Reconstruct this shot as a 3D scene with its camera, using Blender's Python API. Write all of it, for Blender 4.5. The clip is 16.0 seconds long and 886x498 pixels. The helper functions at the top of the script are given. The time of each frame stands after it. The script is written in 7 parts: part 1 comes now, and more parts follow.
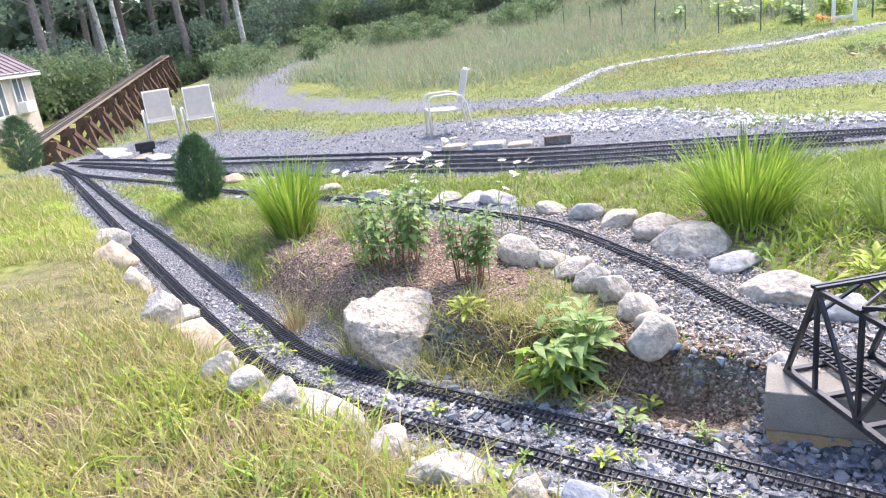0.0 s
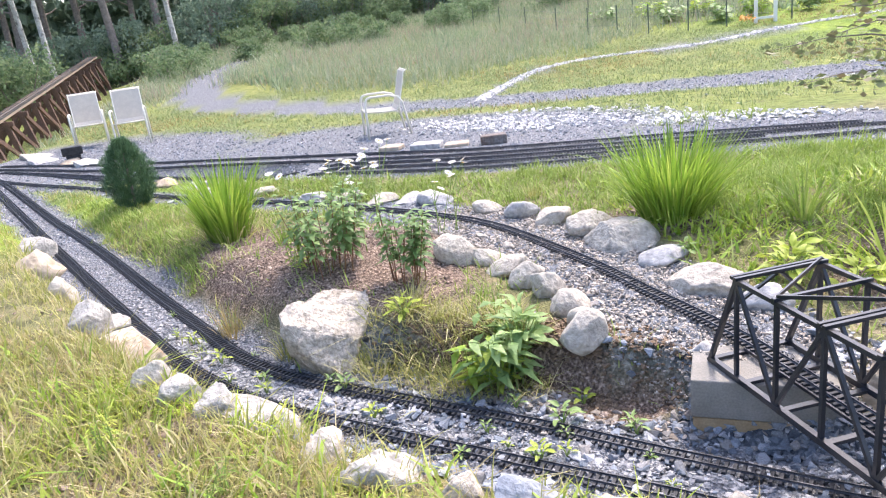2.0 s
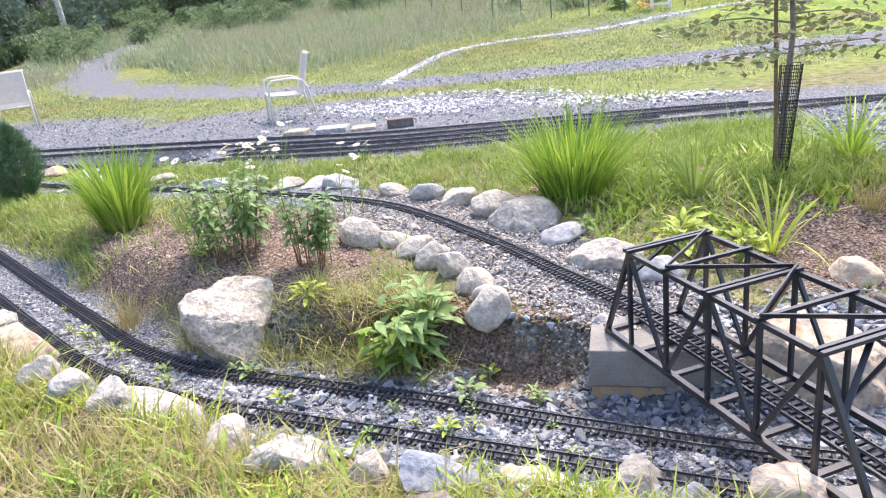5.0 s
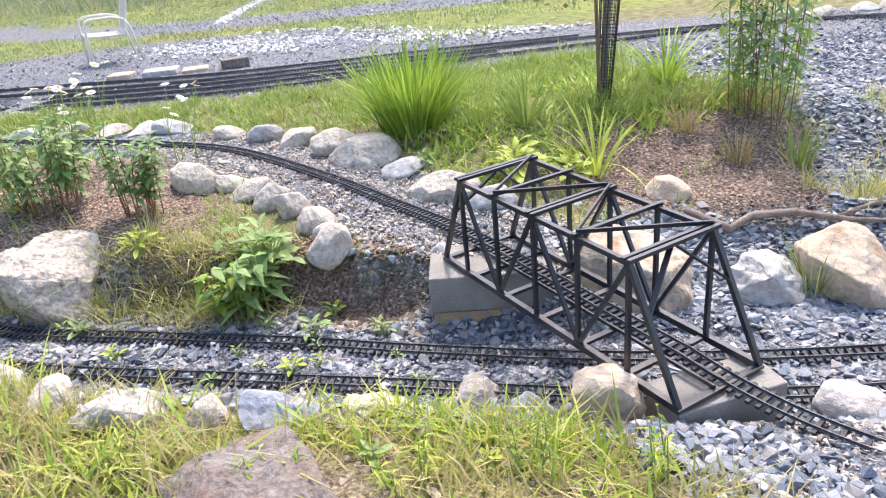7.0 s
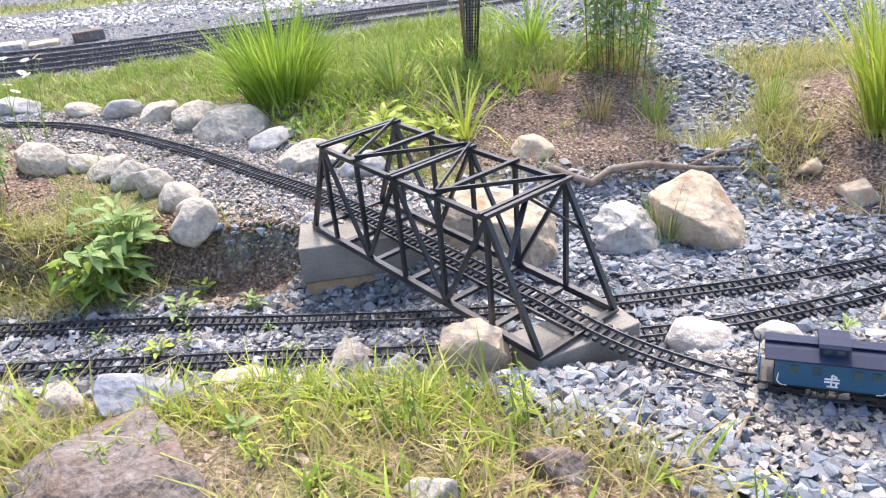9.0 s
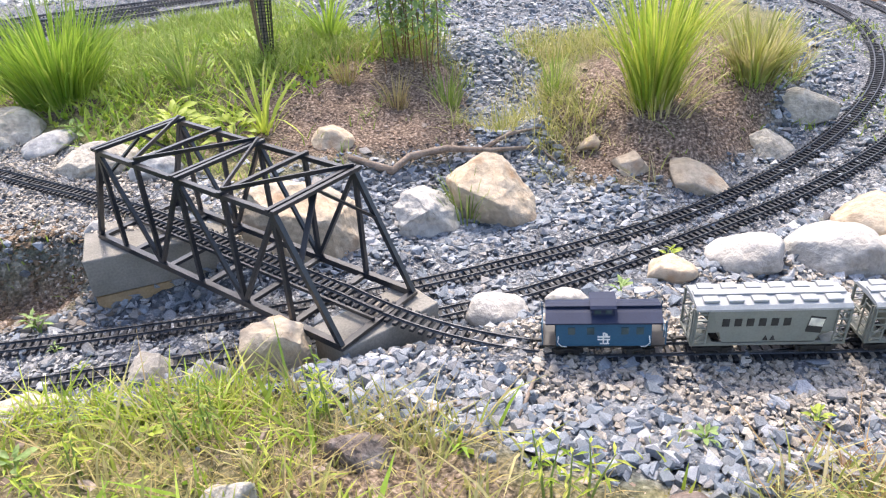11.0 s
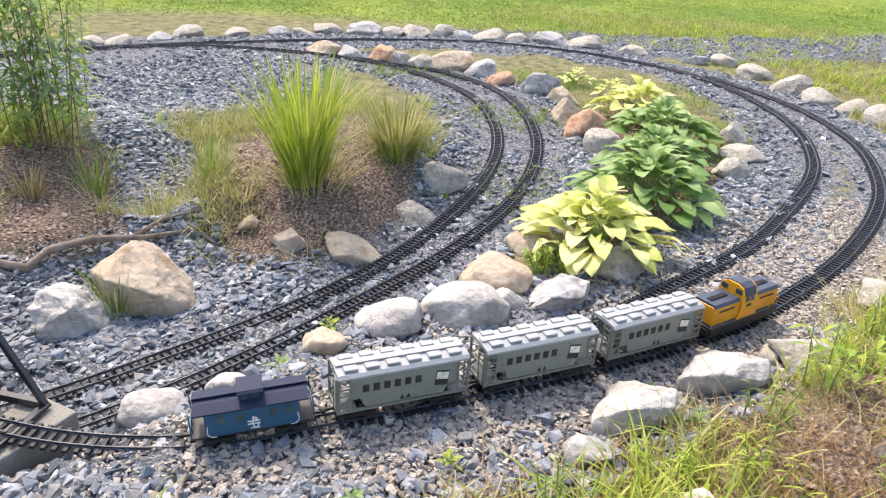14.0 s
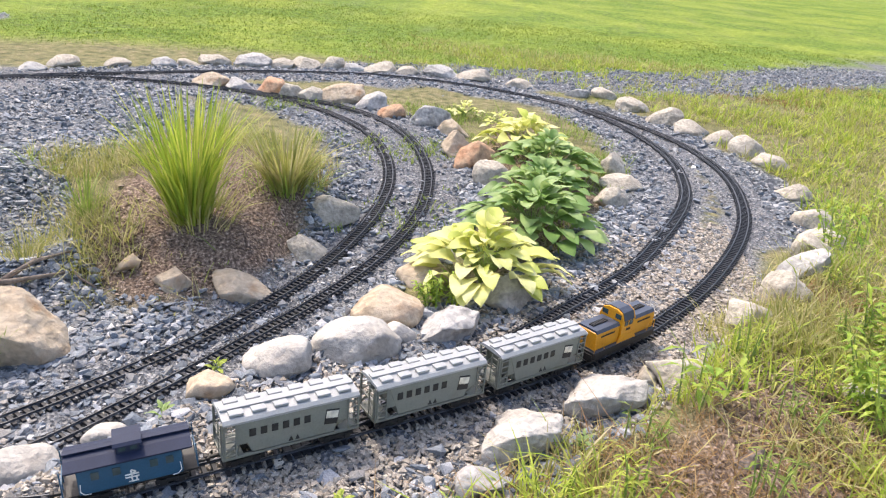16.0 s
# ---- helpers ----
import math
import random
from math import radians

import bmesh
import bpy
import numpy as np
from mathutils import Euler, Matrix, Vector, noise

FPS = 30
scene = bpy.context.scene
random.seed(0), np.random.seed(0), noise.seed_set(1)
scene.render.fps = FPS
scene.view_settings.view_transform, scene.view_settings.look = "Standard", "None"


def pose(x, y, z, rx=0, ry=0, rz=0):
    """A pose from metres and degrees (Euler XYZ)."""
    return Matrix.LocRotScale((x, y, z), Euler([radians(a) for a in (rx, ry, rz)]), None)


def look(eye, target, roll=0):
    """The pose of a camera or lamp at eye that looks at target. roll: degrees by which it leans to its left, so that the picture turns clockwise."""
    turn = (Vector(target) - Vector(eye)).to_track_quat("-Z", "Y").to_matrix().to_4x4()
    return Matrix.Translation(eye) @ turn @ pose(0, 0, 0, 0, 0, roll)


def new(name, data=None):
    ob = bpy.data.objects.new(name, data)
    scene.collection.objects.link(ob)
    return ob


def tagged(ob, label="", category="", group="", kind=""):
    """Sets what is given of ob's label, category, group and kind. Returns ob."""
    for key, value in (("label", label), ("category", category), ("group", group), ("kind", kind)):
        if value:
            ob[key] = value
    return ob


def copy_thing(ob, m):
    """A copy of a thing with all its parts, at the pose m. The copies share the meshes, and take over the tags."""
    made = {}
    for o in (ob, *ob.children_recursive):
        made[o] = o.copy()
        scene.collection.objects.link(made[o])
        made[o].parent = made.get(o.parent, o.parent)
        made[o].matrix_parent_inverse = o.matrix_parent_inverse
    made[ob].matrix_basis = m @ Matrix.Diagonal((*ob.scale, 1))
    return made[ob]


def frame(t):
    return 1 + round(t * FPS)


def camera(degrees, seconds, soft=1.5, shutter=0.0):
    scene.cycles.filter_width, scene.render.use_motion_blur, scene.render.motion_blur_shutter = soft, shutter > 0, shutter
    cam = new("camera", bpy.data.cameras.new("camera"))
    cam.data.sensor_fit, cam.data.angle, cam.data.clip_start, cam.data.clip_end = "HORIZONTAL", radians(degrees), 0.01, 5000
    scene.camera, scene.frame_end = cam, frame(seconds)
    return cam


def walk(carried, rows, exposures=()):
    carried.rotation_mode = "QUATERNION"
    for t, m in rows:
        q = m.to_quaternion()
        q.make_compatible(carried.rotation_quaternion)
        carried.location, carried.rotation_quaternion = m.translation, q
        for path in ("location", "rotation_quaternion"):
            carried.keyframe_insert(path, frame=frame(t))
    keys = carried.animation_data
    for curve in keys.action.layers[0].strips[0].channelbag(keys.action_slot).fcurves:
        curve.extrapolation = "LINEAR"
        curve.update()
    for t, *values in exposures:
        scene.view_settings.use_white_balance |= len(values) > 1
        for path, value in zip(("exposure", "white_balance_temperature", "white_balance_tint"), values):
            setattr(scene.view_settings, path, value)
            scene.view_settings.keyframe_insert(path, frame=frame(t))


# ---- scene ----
cam = camera(62.72, 16.0, soft=1.2)
# seconds, eye, yaw, pitch, roll
ROWS = [
    (0, 0.000, 0.000, 1.397, 0.00, -17.34, -7.49),
    (0.5, 0.006, -0.002, 1.395, -0.92, -17.37, -7.52),
    (1, 0.016, -0.006, 1.396, -1.84, -17.51, -7.65),
    (1.5, 0.030, -0.007, 1.392, -3.08, -17.71, -7.42),
    (2, 0.040, -0.016, 1.396, -4.63, -17.89, -7.49),
    (2.5, 0.048, -0.021, 1.393, -5.65, -18.07, -7.45),
    (3, 0.052, -0.028, 1.388, -6.79, -18.34, -7.46),
    (5.5, 0.092, -0.030, 1.363, -13.97, -20.92, -6.66),
    (6, 0.109, -0.046, 1.354, -17.10, -22.39, -6.57),
    (6.5, 0.128, -0.064, 1.346, -20.20, -23.86, -6.35),
    (7, 0.149, -0.074, 1.332, -22.97, -25.50, -5.99),
    (7.5, 0.169, -0.084, 1.317, -25.59, -26.89, -5.81),
    (8, 0.185, -0.101, 1.309, -27.52, -27.42, -5.71),
    (10.5, 0.282, -0.184, 1.299, -42.42, -30.31, -3.85),
    (11, 0.302, -0.215, 1.303, -46.92, -30.32, -3.00),
    (11.5, 0.319, -0.251, 1.318, -52.06, -29.55, -1.67),
    (12, 0.333, -0.280, 1.332, -57.68, -28.79, 0.33),
    (12.5, 0.339, -0.306, 1.338, -61.97, -27.42, 1.21),
    (13, 0.344, -0.331, 1.350, -65.38, -26.80, 1.57),
    (13.5, 0.349, -0.348, 1.356, -68.90, -25.79, 2.27),
    (14, 0.351, -0.378, 1.372, -73.21, -24.84, 3.50),
    (14.5, 0.353, -0.400, 1.384, -76.87, -23.80, 4.37),
    (15, 0.353, -0.405, 1.389, -79.38, -22.91, 5.07),
    (15.5, 0.355, -0.411, 1.394, -80.64, -22.46, 5.21),
    (16, 0.353, -0.417, 1.401, -81.58, -22.00, 5.19),
]
walk(cam, [(t, pose(x, y, z, 0, 0, yaw) @ pose(0, 0, 0, 90 + pitch) @ pose(0, 0, 0, 0, 0, roll)) for t, x, y, z, yaw, pitch, roll in ROWS], [(0, 1.76, 6450, 19), (7.5, 1.66, 6600, 17), (11, 1.57, 6800, 15), (13, 1.38, 6850, 14), (16, 1.27, 7000, 15)])

# ---- world and sun ----
SUN_ELEV, SUN_AZ = 57.0, 40.0  # degrees; the azimuth turns from +y towards +x
world = bpy.data.worlds.new("world")
scene.world = world
world.use_nodes = True
wn = world.node_tree
sky = wn.nodes.new("ShaderNodeTexSky")
sky.sky_type, sky.sun_disc = "NISHITA", False
sky.sun_elevation, sky.sun_rotation = radians(SUN_ELEV), radians(SUN_AZ)
sky.dust_density, sky.air_density, sky.ozone_density = 3.0, 1.0, 1.0
wn.links.new(sky.outputs[0], wn.nodes["Background"].inputs[0])
wn.nodes["Background"].inputs[1].default_value = 0.15
sun = new("sun", bpy.data.lights.new("sun", "SUN"))
sun.data.energy, sun.data.angle, sun.data.color = 1.45, radians(6), (1.0, 0.93, 0.82)
sd = Vector((math.sin(radians(SUN_AZ)) * math.cos(radians(SUN_ELEV)), math.cos(radians(SUN_AZ)) * math.cos(radians(SUN_ELEV)), math.sin(radians(SUN_ELEV))))
sun.matrix_world = look(sd * 50, (0, 0, 0))

# ---- plan: tracks and the lie of the land ----
def spline(pts, step=0.03):
    """Catmull-Rom through plan points, resampled at even steps."""
    p = np.array(pts, float)
    p = np.vstack([2 * p[0] - p[1], p, 2 * p[-1] - p[-2]])
    out = []
    for i in range(1, len(p) - 2):
        n = max(4, int(np.hypot(*(p[i + 1] - p[i])) / 0.02))
        t = np.linspace(0, 1, n, endpoint=False)[:, None]
        out.append(0.5 * (2 * p[i] + (p[i + 1] - p[i - 1]) * t + (2 * p[i - 1] - 5 * p[i] + 4 * p[i + 1] - p[i + 2]) * t**2
                          + (3 * p[i] - p[i - 1] - 3 * p[i + 1] + p[i + 2]) * t**3))
    q = np.vstack(out + [p[-2:-1]])
    k = np.ones(9) / 9
    if len(q) > 40:
        for _ in range(3):
            q[4:-4] = np.stack([np.convolve(q[:, c], k, "valid") for c in (0, 1)], 1)
    s = np.r_[0, np.cumsum(np.hypot(*np.diff(q, axis=0).T))]
    u = np.arange(0, s[-1], step)
    return np.stack([np.interp(u, s, q[:, 0]), np.interp(u, s, q[:, 1])], 1)


P_L2 = [(-5.9, 11.6), (-4.72, 9.85), (-3.23, 7.43), (-2.32, 6.05), (-1.49, 4.69), (-1.09, 4.04), (-.8, 3.57), (-.45, 3.19), (-.09, 2.92), (.25, 2.66), (.56, 2.43),
        (.83, 2.2), (1.08, 2.0), (1.36, 1.78), (1.62, 1.6), (1.92, 1.41), (2.1, 1.31), (2.44, 1.13), (2.82, .96), (3.29, .81), (3.69, .72), (4.12, .66), (4.55, .64),
        (5.03, .69), (5.55, .86), (6.15, 1.22), (6.7, 1.87), (6.98, 2.6), (6.98, 3.5), (6.65, 4.35), (6.0, 4.95), (5.2, 5.3), (4.0, 5.66), (3.0, 6.0), (2.0, 6.33), (.9, 6.75), (-.36, 7.45), (-1.6, 8.2), (-3.2, 9.2), (-5.2, 10.9)]
P_L1 = [(-5.2, 10.4), (-3.9, 8.17), (-2.44, 5.74), (-1.72, 4.56), (-1.28, 3.85), (-1.02, 3.46), (-.71, 3.1), (-.36, 2.8), (0, 2.53), (.3, 2.31), (.57, 2.11), (.83, 1.92), (1.2, 1.63),
        (1.6, 1.36), (2.0, 1.12), (2.26, 1.0), (2.61, .86), (2.97, .74), (3.31, .62), (3.83, .48), (4.3, .4), (4.7, .385), (5.24, .46), (5.83, .68), (6.41, 1.05), (6.84, 1.6), (7.02, 2.3), (7.04, 2.9)]
P_O1 = [(-5.6, 10.9), (-5.02, 10.2), (-2.92, 8.2), (-1.95, 7.2), (-.58, 6.06), (0, 5.52), (.42, 5.08), (.78, 4.58), (1.1, 3.7), (1.26, 3.05), (1.37, 2.5), (1.44, 1.85), (1.51, 1.2),
        (1.6, .86), (1.76, .57), (2.04, .22), (2.33, -.12), (2.64, -.45), (3.0, -.77), (3.3, -.97), (3.8, -1.24), (4.5, -1.51), (5.2, -1.67), (6.1, -1.7), (7.0, -1.48), (7.65, -1.12), (8.2, -.68)]
P_O2 = [(2.02, .24), (2.36, -.03), (2.78, -.27), (3.27, -.55), (3.85, -.87), (4.62, -1.14), (5.14, -1.28), (5.6, -1.34), (6.3, -1.33), (7.0, -1.17), (7.75, -.85), (8.32, -.4), (8.72, .3),
        (8.88, 1.0), (8.8, 1.9), (8.3, 2.8), (7.8, 3.4), (6.8, 4.36), (5.8, 5.12), (4.5, 5.82), (3.05, 6.36), (2.2, 6.68), (1.0, 7.16), (-.38, 7.95), (-1.9, 8.85), (-3.4, 9.75), (-5.6, 11.4)]
P_B3 = [(4.4, 6.02), (3.05, 6.62), (2.3, 6.9), (1.05, 7.42), (-.4, 8.3), (-1.9, 9.2), (-3.4, 10.1), (-5.5, 11.6)]
P_B4 = [(3.1, 5.92), (2.1, 6.08), (.9, 6.5), (-.36, 7.2), (-1.5, 7.95), (-3.0, 8.95)]
P_B5 = [(3.5, 6.05), (2.1, 6.5), (.95, 6.96), (-.37, 7.7), (-1.7, 8.5), (-3.3, 9.45), (-4.9, 10.6)]
T_L2, T_L1, T_O1, T_O2, T_B3, T_B4, T_B5 = [spline(p) for p in (P_L2, P_L1, P_O1, P_O2, P_B3, P_B4, P_B5)]


def smooth(v):
    v = np.clip(v, 0, 1)
    return v * v * (3 - 2 * v)


def away(x, y, pts):
    """Distance of plan points from a line of points."""
    x, y = np.atleast_1d(x).astype(float), np.atleast_1d(y).astype(float)
    out = np.empty(x.shape)
    fx, fy, fo = x.ravel(), y.ravel(), out.ravel()
    for i in range(0, len(fx), 20000):
        fo[i:i + 20000] = np.sqrt(((fx[i:i + 20000, None] - pts[None, ::3, 0]) ** 2 + (fy[i:i + 20000, None] - pts[None, ::3, 1]) ** 2).min(1))
    return fo.reshape(x.shape)


INNER = np.vstack([T_L2[(T_L2[:, 1] < 4.6) | (T_L2[:, 0] < -1)], T_L1])
OUTER = np.vstack([T_O1[T_O1[:, 1] > 2.55], T_O1[T_O1[:, 1] < 1.1], T_O2, T_B3, T_B4, T_B5, T_L2[(T_L2[:, 1] > 4.6) & (T_L2[:, 0] > -1)]])
NEAR = np.vstack([T_L1[T_L1[:, 0] < 1.15], T_O1[(T_O1[:, 1] < 1.1) & (T_O1[:, 0] < 7)]])
HUB = np.array([0.2, -0.9])
_na, _nr = np.arctan2(*(NEAR - HUB).T), np.hypot(*(NEAR - HUB).T)
_ord = np.argsort(_na)
_na, _nr = _na[_ord], _nr[_ord]


def inside(x, y):
    """Metres by which a place lies on the walker's side of the nearest track (minus: beyond it)."""
    a, r = np.arctan2(x - HUB[0], y - HUB[1]), np.hypot(x - HUB[0], y - HUB[1])
    s = np.interp(a, _na, _nr) - r
    return np.clip(s, -9, 3)


def bump(x, y, cx, cy, rx, ry, turn=0.0):
    c, s = math.cos(radians(turn)), math.sin(radians(turn))
    u, v = ((x - cx) * c + (y - cy) * s) / rx, (-(x - cx) * s + (y - cy) * c) / ry
    return smooth(1.35 - np.sqrt(u * u + v * v))


def wave(x, y, k, seed):
    r = np.random.RandomState(seed)
    out = 0
    for i in range(5):
        a, f, ph = r.rand() * 6.28, k * (0.6 + r.rand()), r.rand() * 6.28
        out = out + np.sin((x * np.cos(a) + y * np.sin(a)) * f + ph)
    return out / 5


def cut_bank(x, y):
    return bump(x, y, .5, 2.72, .75, .4, -32)


def hollow(x, y):
    return bump(x, y, .9, 2.5, .24, .12, -22)


def height(x, y):
    x, y = np.atleast_1d(x).astype(float), np.atleast_1d(y).astype(float)
    far = np.hypot(x, y)
    # the field climbs gently away from the garden and the wooded corner lies lower
    h = 0.055 * np.clip(y - 13.5, 0, 60) * smooth((x + 11) / 6) + 0.02 * np.clip(far - 9, 0, 30) * smooth((x - 3) / 6)
    h = h + 0.03 * wave(x, y, 0.7, 3) * smooth((far - 9) / 6) + 0.012 * wave(x, y, 5, 5) * smooth(3 - far / 4)
    # the ground falls away under the trestle
    h = h - .6 * bump(x, y, -8.0, 19.0, 1.9, 7.0, 6)
    # planted mounds
    h = h + 0.10 * bump(x, y, -.25, 4.35, 1.0, .7, -50) + 0.12 * bump(x, y, 3.0, 3.6, 1.5, .95, -25) + 0.10 * bump(x, y, 4.4, 1.75, .95, .75, 20)
    # dry creek bed between them
    cr = np.maximum(bump(x, y, 2.5, 1.62, .9, .45, -25), 0.8 * bump(x, y, 3.45, 2.3, .6, .25, 45))
    h = h * (1 - cr) - 0.2 * cr
    ins = inside(x, y)
    h = h + smooth((ins - .22) / .9) * (0.10 + 0.06 * smooth((x - 1.2) / 1.5))
    d = away(x, y, OUTER)
    w = smooth(1 - (d - .14) / .3)
    h = h * (1 - w)
    z_in = -0.2 * smooth((x + 4.9) / 4.6) * (1 - smooth((x - 3.2) / 3.2))
    d = away(x, y, INNER)
    # a steep earth bank stands over the lower line where the leafy plants grow
    bank = cut_bank(x, y)
    w = smooth(1 - (d - .12 - .2 * bank) / (.3 - .2 * bank))
    h = h * (1 - w) + z_in * w
    # the hollow in front of the concrete block
    pit = hollow(x, y)
    h = np.minimum(h, h * (1 - pit) - .235 * pit)
    foot = bump(x, y, 1.2, 2.1, .34, .12, -27)
    return np.minimum(h, h * (1 - foot) - .235 * foot)

# ---- helpers of this scene ----
RNG = np.random.RandomState(7)


def mesh_ob(name, verts, faces, material, smooth_shade=False, parent=None):
    me = bpy.data.meshes.new(name)
    me.from_pydata([tuple(v) for v in verts] if not isinstance(verts, np.ndarray) else verts.tolist(), [], faces if isinstance(faces, list) else faces.tolist())
    me.materials.append(material)
    if smooth_shade:
        me.polygons.foreach_set("use_smooth", [True] * len(me.polygons))
    ob = new(name, me)
    if parent:
        ob.parent = parent
    return ob


def part(name, bm, material, parent=None, label="", smooth_shade=False):
    me = bpy.data.meshes.new(name)
    bm.to_mesh(me)
    bm.free()
    me.materials.append(material)
    if smooth_shade:
        me.polygons.foreach_set("use_smooth", [True] * len(me.polygons))
    ob = new(name, me)
    if parent:
        ob.parent = parent
    return tagged(ob, label)


def empty(name, m, label, category, group="", kind=""):
    ob = new(name)
    ob.empty_display_size = 0.05
    ob.matrix_world = m
    return tagged(ob, label, category, group, kind)


def box(bm, cx, cy, cz, sx, sy, sz, m=None, bevel=0.0):
    r = bmesh.ops.create_cube(bm, size=1.0, matrix=(m or Matrix()) @ Matrix.Translation((cx, cy, cz)) @ Matrix.Diagonal((sx, sy, sz, 1)))
    if bevel:
        es = list({e for v in r["verts"] for e in v.link_edges})
        bmesh.ops.bevel(bm, geom=es, offset=bevel, segments=2, affect="EDGES", profile=0.5)
    return bm


def bar(bm, a, b, w, h, up=(0, 0, 1)):
    """A square bar from a to b."""
    a, b = Vector(a), Vector(b)
    z = (b - a).normalized()
    x = z.cross(Vector(up))
    x = x.normalized() if x.length > 1e-4 else Vector((1, 0, 0))
    y = z.cross(x)
    m = Matrix((x, y, z)).transposed().to_4x4()
    m.translation = (a + b) / 2
    return box(bm, 0, 0, 0, w, h, (b - a).length, m)


def tube(bm, pts, radii, sides=8, cap=True):
    """A round tapering tube through points."""
    pts = [Vector(p) for p in pts]
    if not hasattr(radii, "__len__"):
        radii = [radii] * len(pts)
    rings, x = [], None
    for i, p in enumerate(pts):
        d = (pts[min(i + 1, len(pts) - 1)] - pts[max(i - 1, 0)]).normalized()
        if x is None:
            x = d.orthogonal().normalized()
        x = (x - d * x.dot(d)).normalized()
        y = d.cross(x)
        rings.append([bm.verts.new(p + (x * math.cos(a) + y * math.sin(a)) * radii[i]) for a in [6.28319 * k / sides for k in range(sides)]])
    for r0, r1 in zip(rings, rings[1:]):
        for k in range(sides):
            bm.faces.new((r0[k], r0[(k + 1) % sides], r1[(k + 1) % sides], r1[k]))
    if cap:
        bm.faces.new(rings[0][::-1])
        bm.faces.new(rings[-1])
    return bm


# ---- materials ----
def mat(name, c1, c2, scale=6.0, rough=0.8, metal=0.0, bump=0.25, fine=60.0, contrast=0.35, rand="", rand_cols=None, spec=0.4, trans=0.0, stains=None, dist=0.004):
    """Two colours mixed by a broad noise, darkened and lightened by a fine grain, with relief; rand: 'object' or 'island' varies the pieces."""
    m = bpy.data.materials.new(name)
    m.use_nodes = True
    nt = m.node_tree
    b, L = nt.nodes["Principled BSDF"], nt.links.new
    tc = nt.nodes.new("ShaderNodeTexCoord")
    n1, n2 = nt.nodes.new("ShaderNodeTexNoise"), nt.nodes.new("ShaderNodeTexNoise")
    n1.inputs["Scale"].default_value, n1.inputs["Detail"].default_value = scale, 5
    n2.inputs["Scale"].default_value, n2.inputs["Detail"].default_value = fine, 6
    for n in (n1, n2):
        L(tc.outputs["Object"], n.inputs["Vector"])
    ramp = nt.nodes.new("ShaderNodeMapRange")
    ramp.inputs[1].default_value, ramp.inputs[2].default_value = 0.35, 0.65
    L(n1.outputs[0], ramp.inputs[0])
    mix = nt.nodes.new("ShaderNodeMix")
    mix.data_type = "RGBA"
    mix.inputs[6].default_value, mix.inputs[7].default_value = (*c1, 1), (*c2, 1)
    L(ramp.outputs[0], mix.inputs[0])
    col = mix.outputs[2]
    if rand:
        if rand == "island":
            g = nt.nodes.new("ShaderNodeNewGeometry")
            rv = g.outputs["Random Per Island"]
        else:
            g = nt.nodes.new("ShaderNodeObjectInfo")
            rv = g.outputs["Random"]
        cr = nt.nodes.new("ShaderNodeValToRGB")
        cols = rand_cols or [c1, c2]
        while len(cr.color_ramp.elements) < len(cols):
            cr.color_ramp.elements.new(0.5)
        for i, (e, c) in enumerate(zip(cr.color_ramp.elements, cols)):
            e.position, e.color = i / max(1, len(cols) - 1), (*c, 1)
        L(rv, cr.inputs[0])
        mx = nt.nodes.new("ShaderNodeMix")
        mx.data_type = "RGBA"
        mx.inputs[0].default_value = 0.75
        L(col, mx.inputs[6]), L(cr.outputs[0], mx.inputs[7])
        col = mx.outputs[2]
    if stains:
        n3 = nt.nodes.new("ShaderNodeTexNoise")
        n3.inputs["Scale"].default_value, n3.inputs["Detail"].default_value = stains[1], 8
        L(tc.outputs["Object"], n3.inputs["Vector"])
        r3 = nt.nodes.new("ShaderNodeMapRange")
        r3.inputs[1].default_value, r3.inputs[2].default_value, r3.inputs[4].default_value = 0.52, 0.68, stains[2]
        L(n3.outputs[0], r3.inputs[0])
        m3 = nt.nodes.new("ShaderNodeMix")
        m3.data_type = "RGBA"
        m3.inputs[7].default_value = (*stains[0], 1)
        L(r3.outputs[0], m3.inputs[0]), L(col, m3.inputs[6])
        col = m3.outputs[2]
    val = nt.nodes.new("ShaderNodeMapRange")
    val.inputs[1].default_value, val.inputs[2].default_value = 0.25, 0.75
    val.inputs[3].default_value, val.inputs[4].default_value = 1 - contrast, 1 + contrast
    L(n2.outputs[0], val.inputs[0])
    mul = nt.nodes.new("ShaderNodeVectorMath")
    mul.operation = "SCALE"
    L(col, mul.inputs[0]), L(val.outputs[0], mul.inputs["Scale"])
    L(mul.outputs[0], b.inputs["Base Color"])
    b.inputs["Roughness"].default_value, b.inputs["Metallic"].default_value = rough, metal
    b.inputs["Specular IOR Level"].default_value = spec
    if bump:
        bp = nt.nodes.new("ShaderNodeBump")
        bp.inputs["Strength"].default_value, bp.inputs["Distance"].default_value = bump, dist
        L(n2.outputs[0], bp.inputs["Height"]), L(bp.outputs[0], b.inputs["Normal"])
    if trans:
        tr, ad = nt.nodes.new("ShaderNodeBsdfTranslucent"), nt.nodes.new("ShaderNodeMixShader")
        L(mul.outputs[0], tr.inputs[0])
        ad.inputs[0].default_value = trans
        L(b.outputs[0], ad.inputs[1]), L(tr.outputs[0], ad.inputs[2])
        L(ad.outputs[0], nt.nodes["Material Output"].inputs[0])
    return m


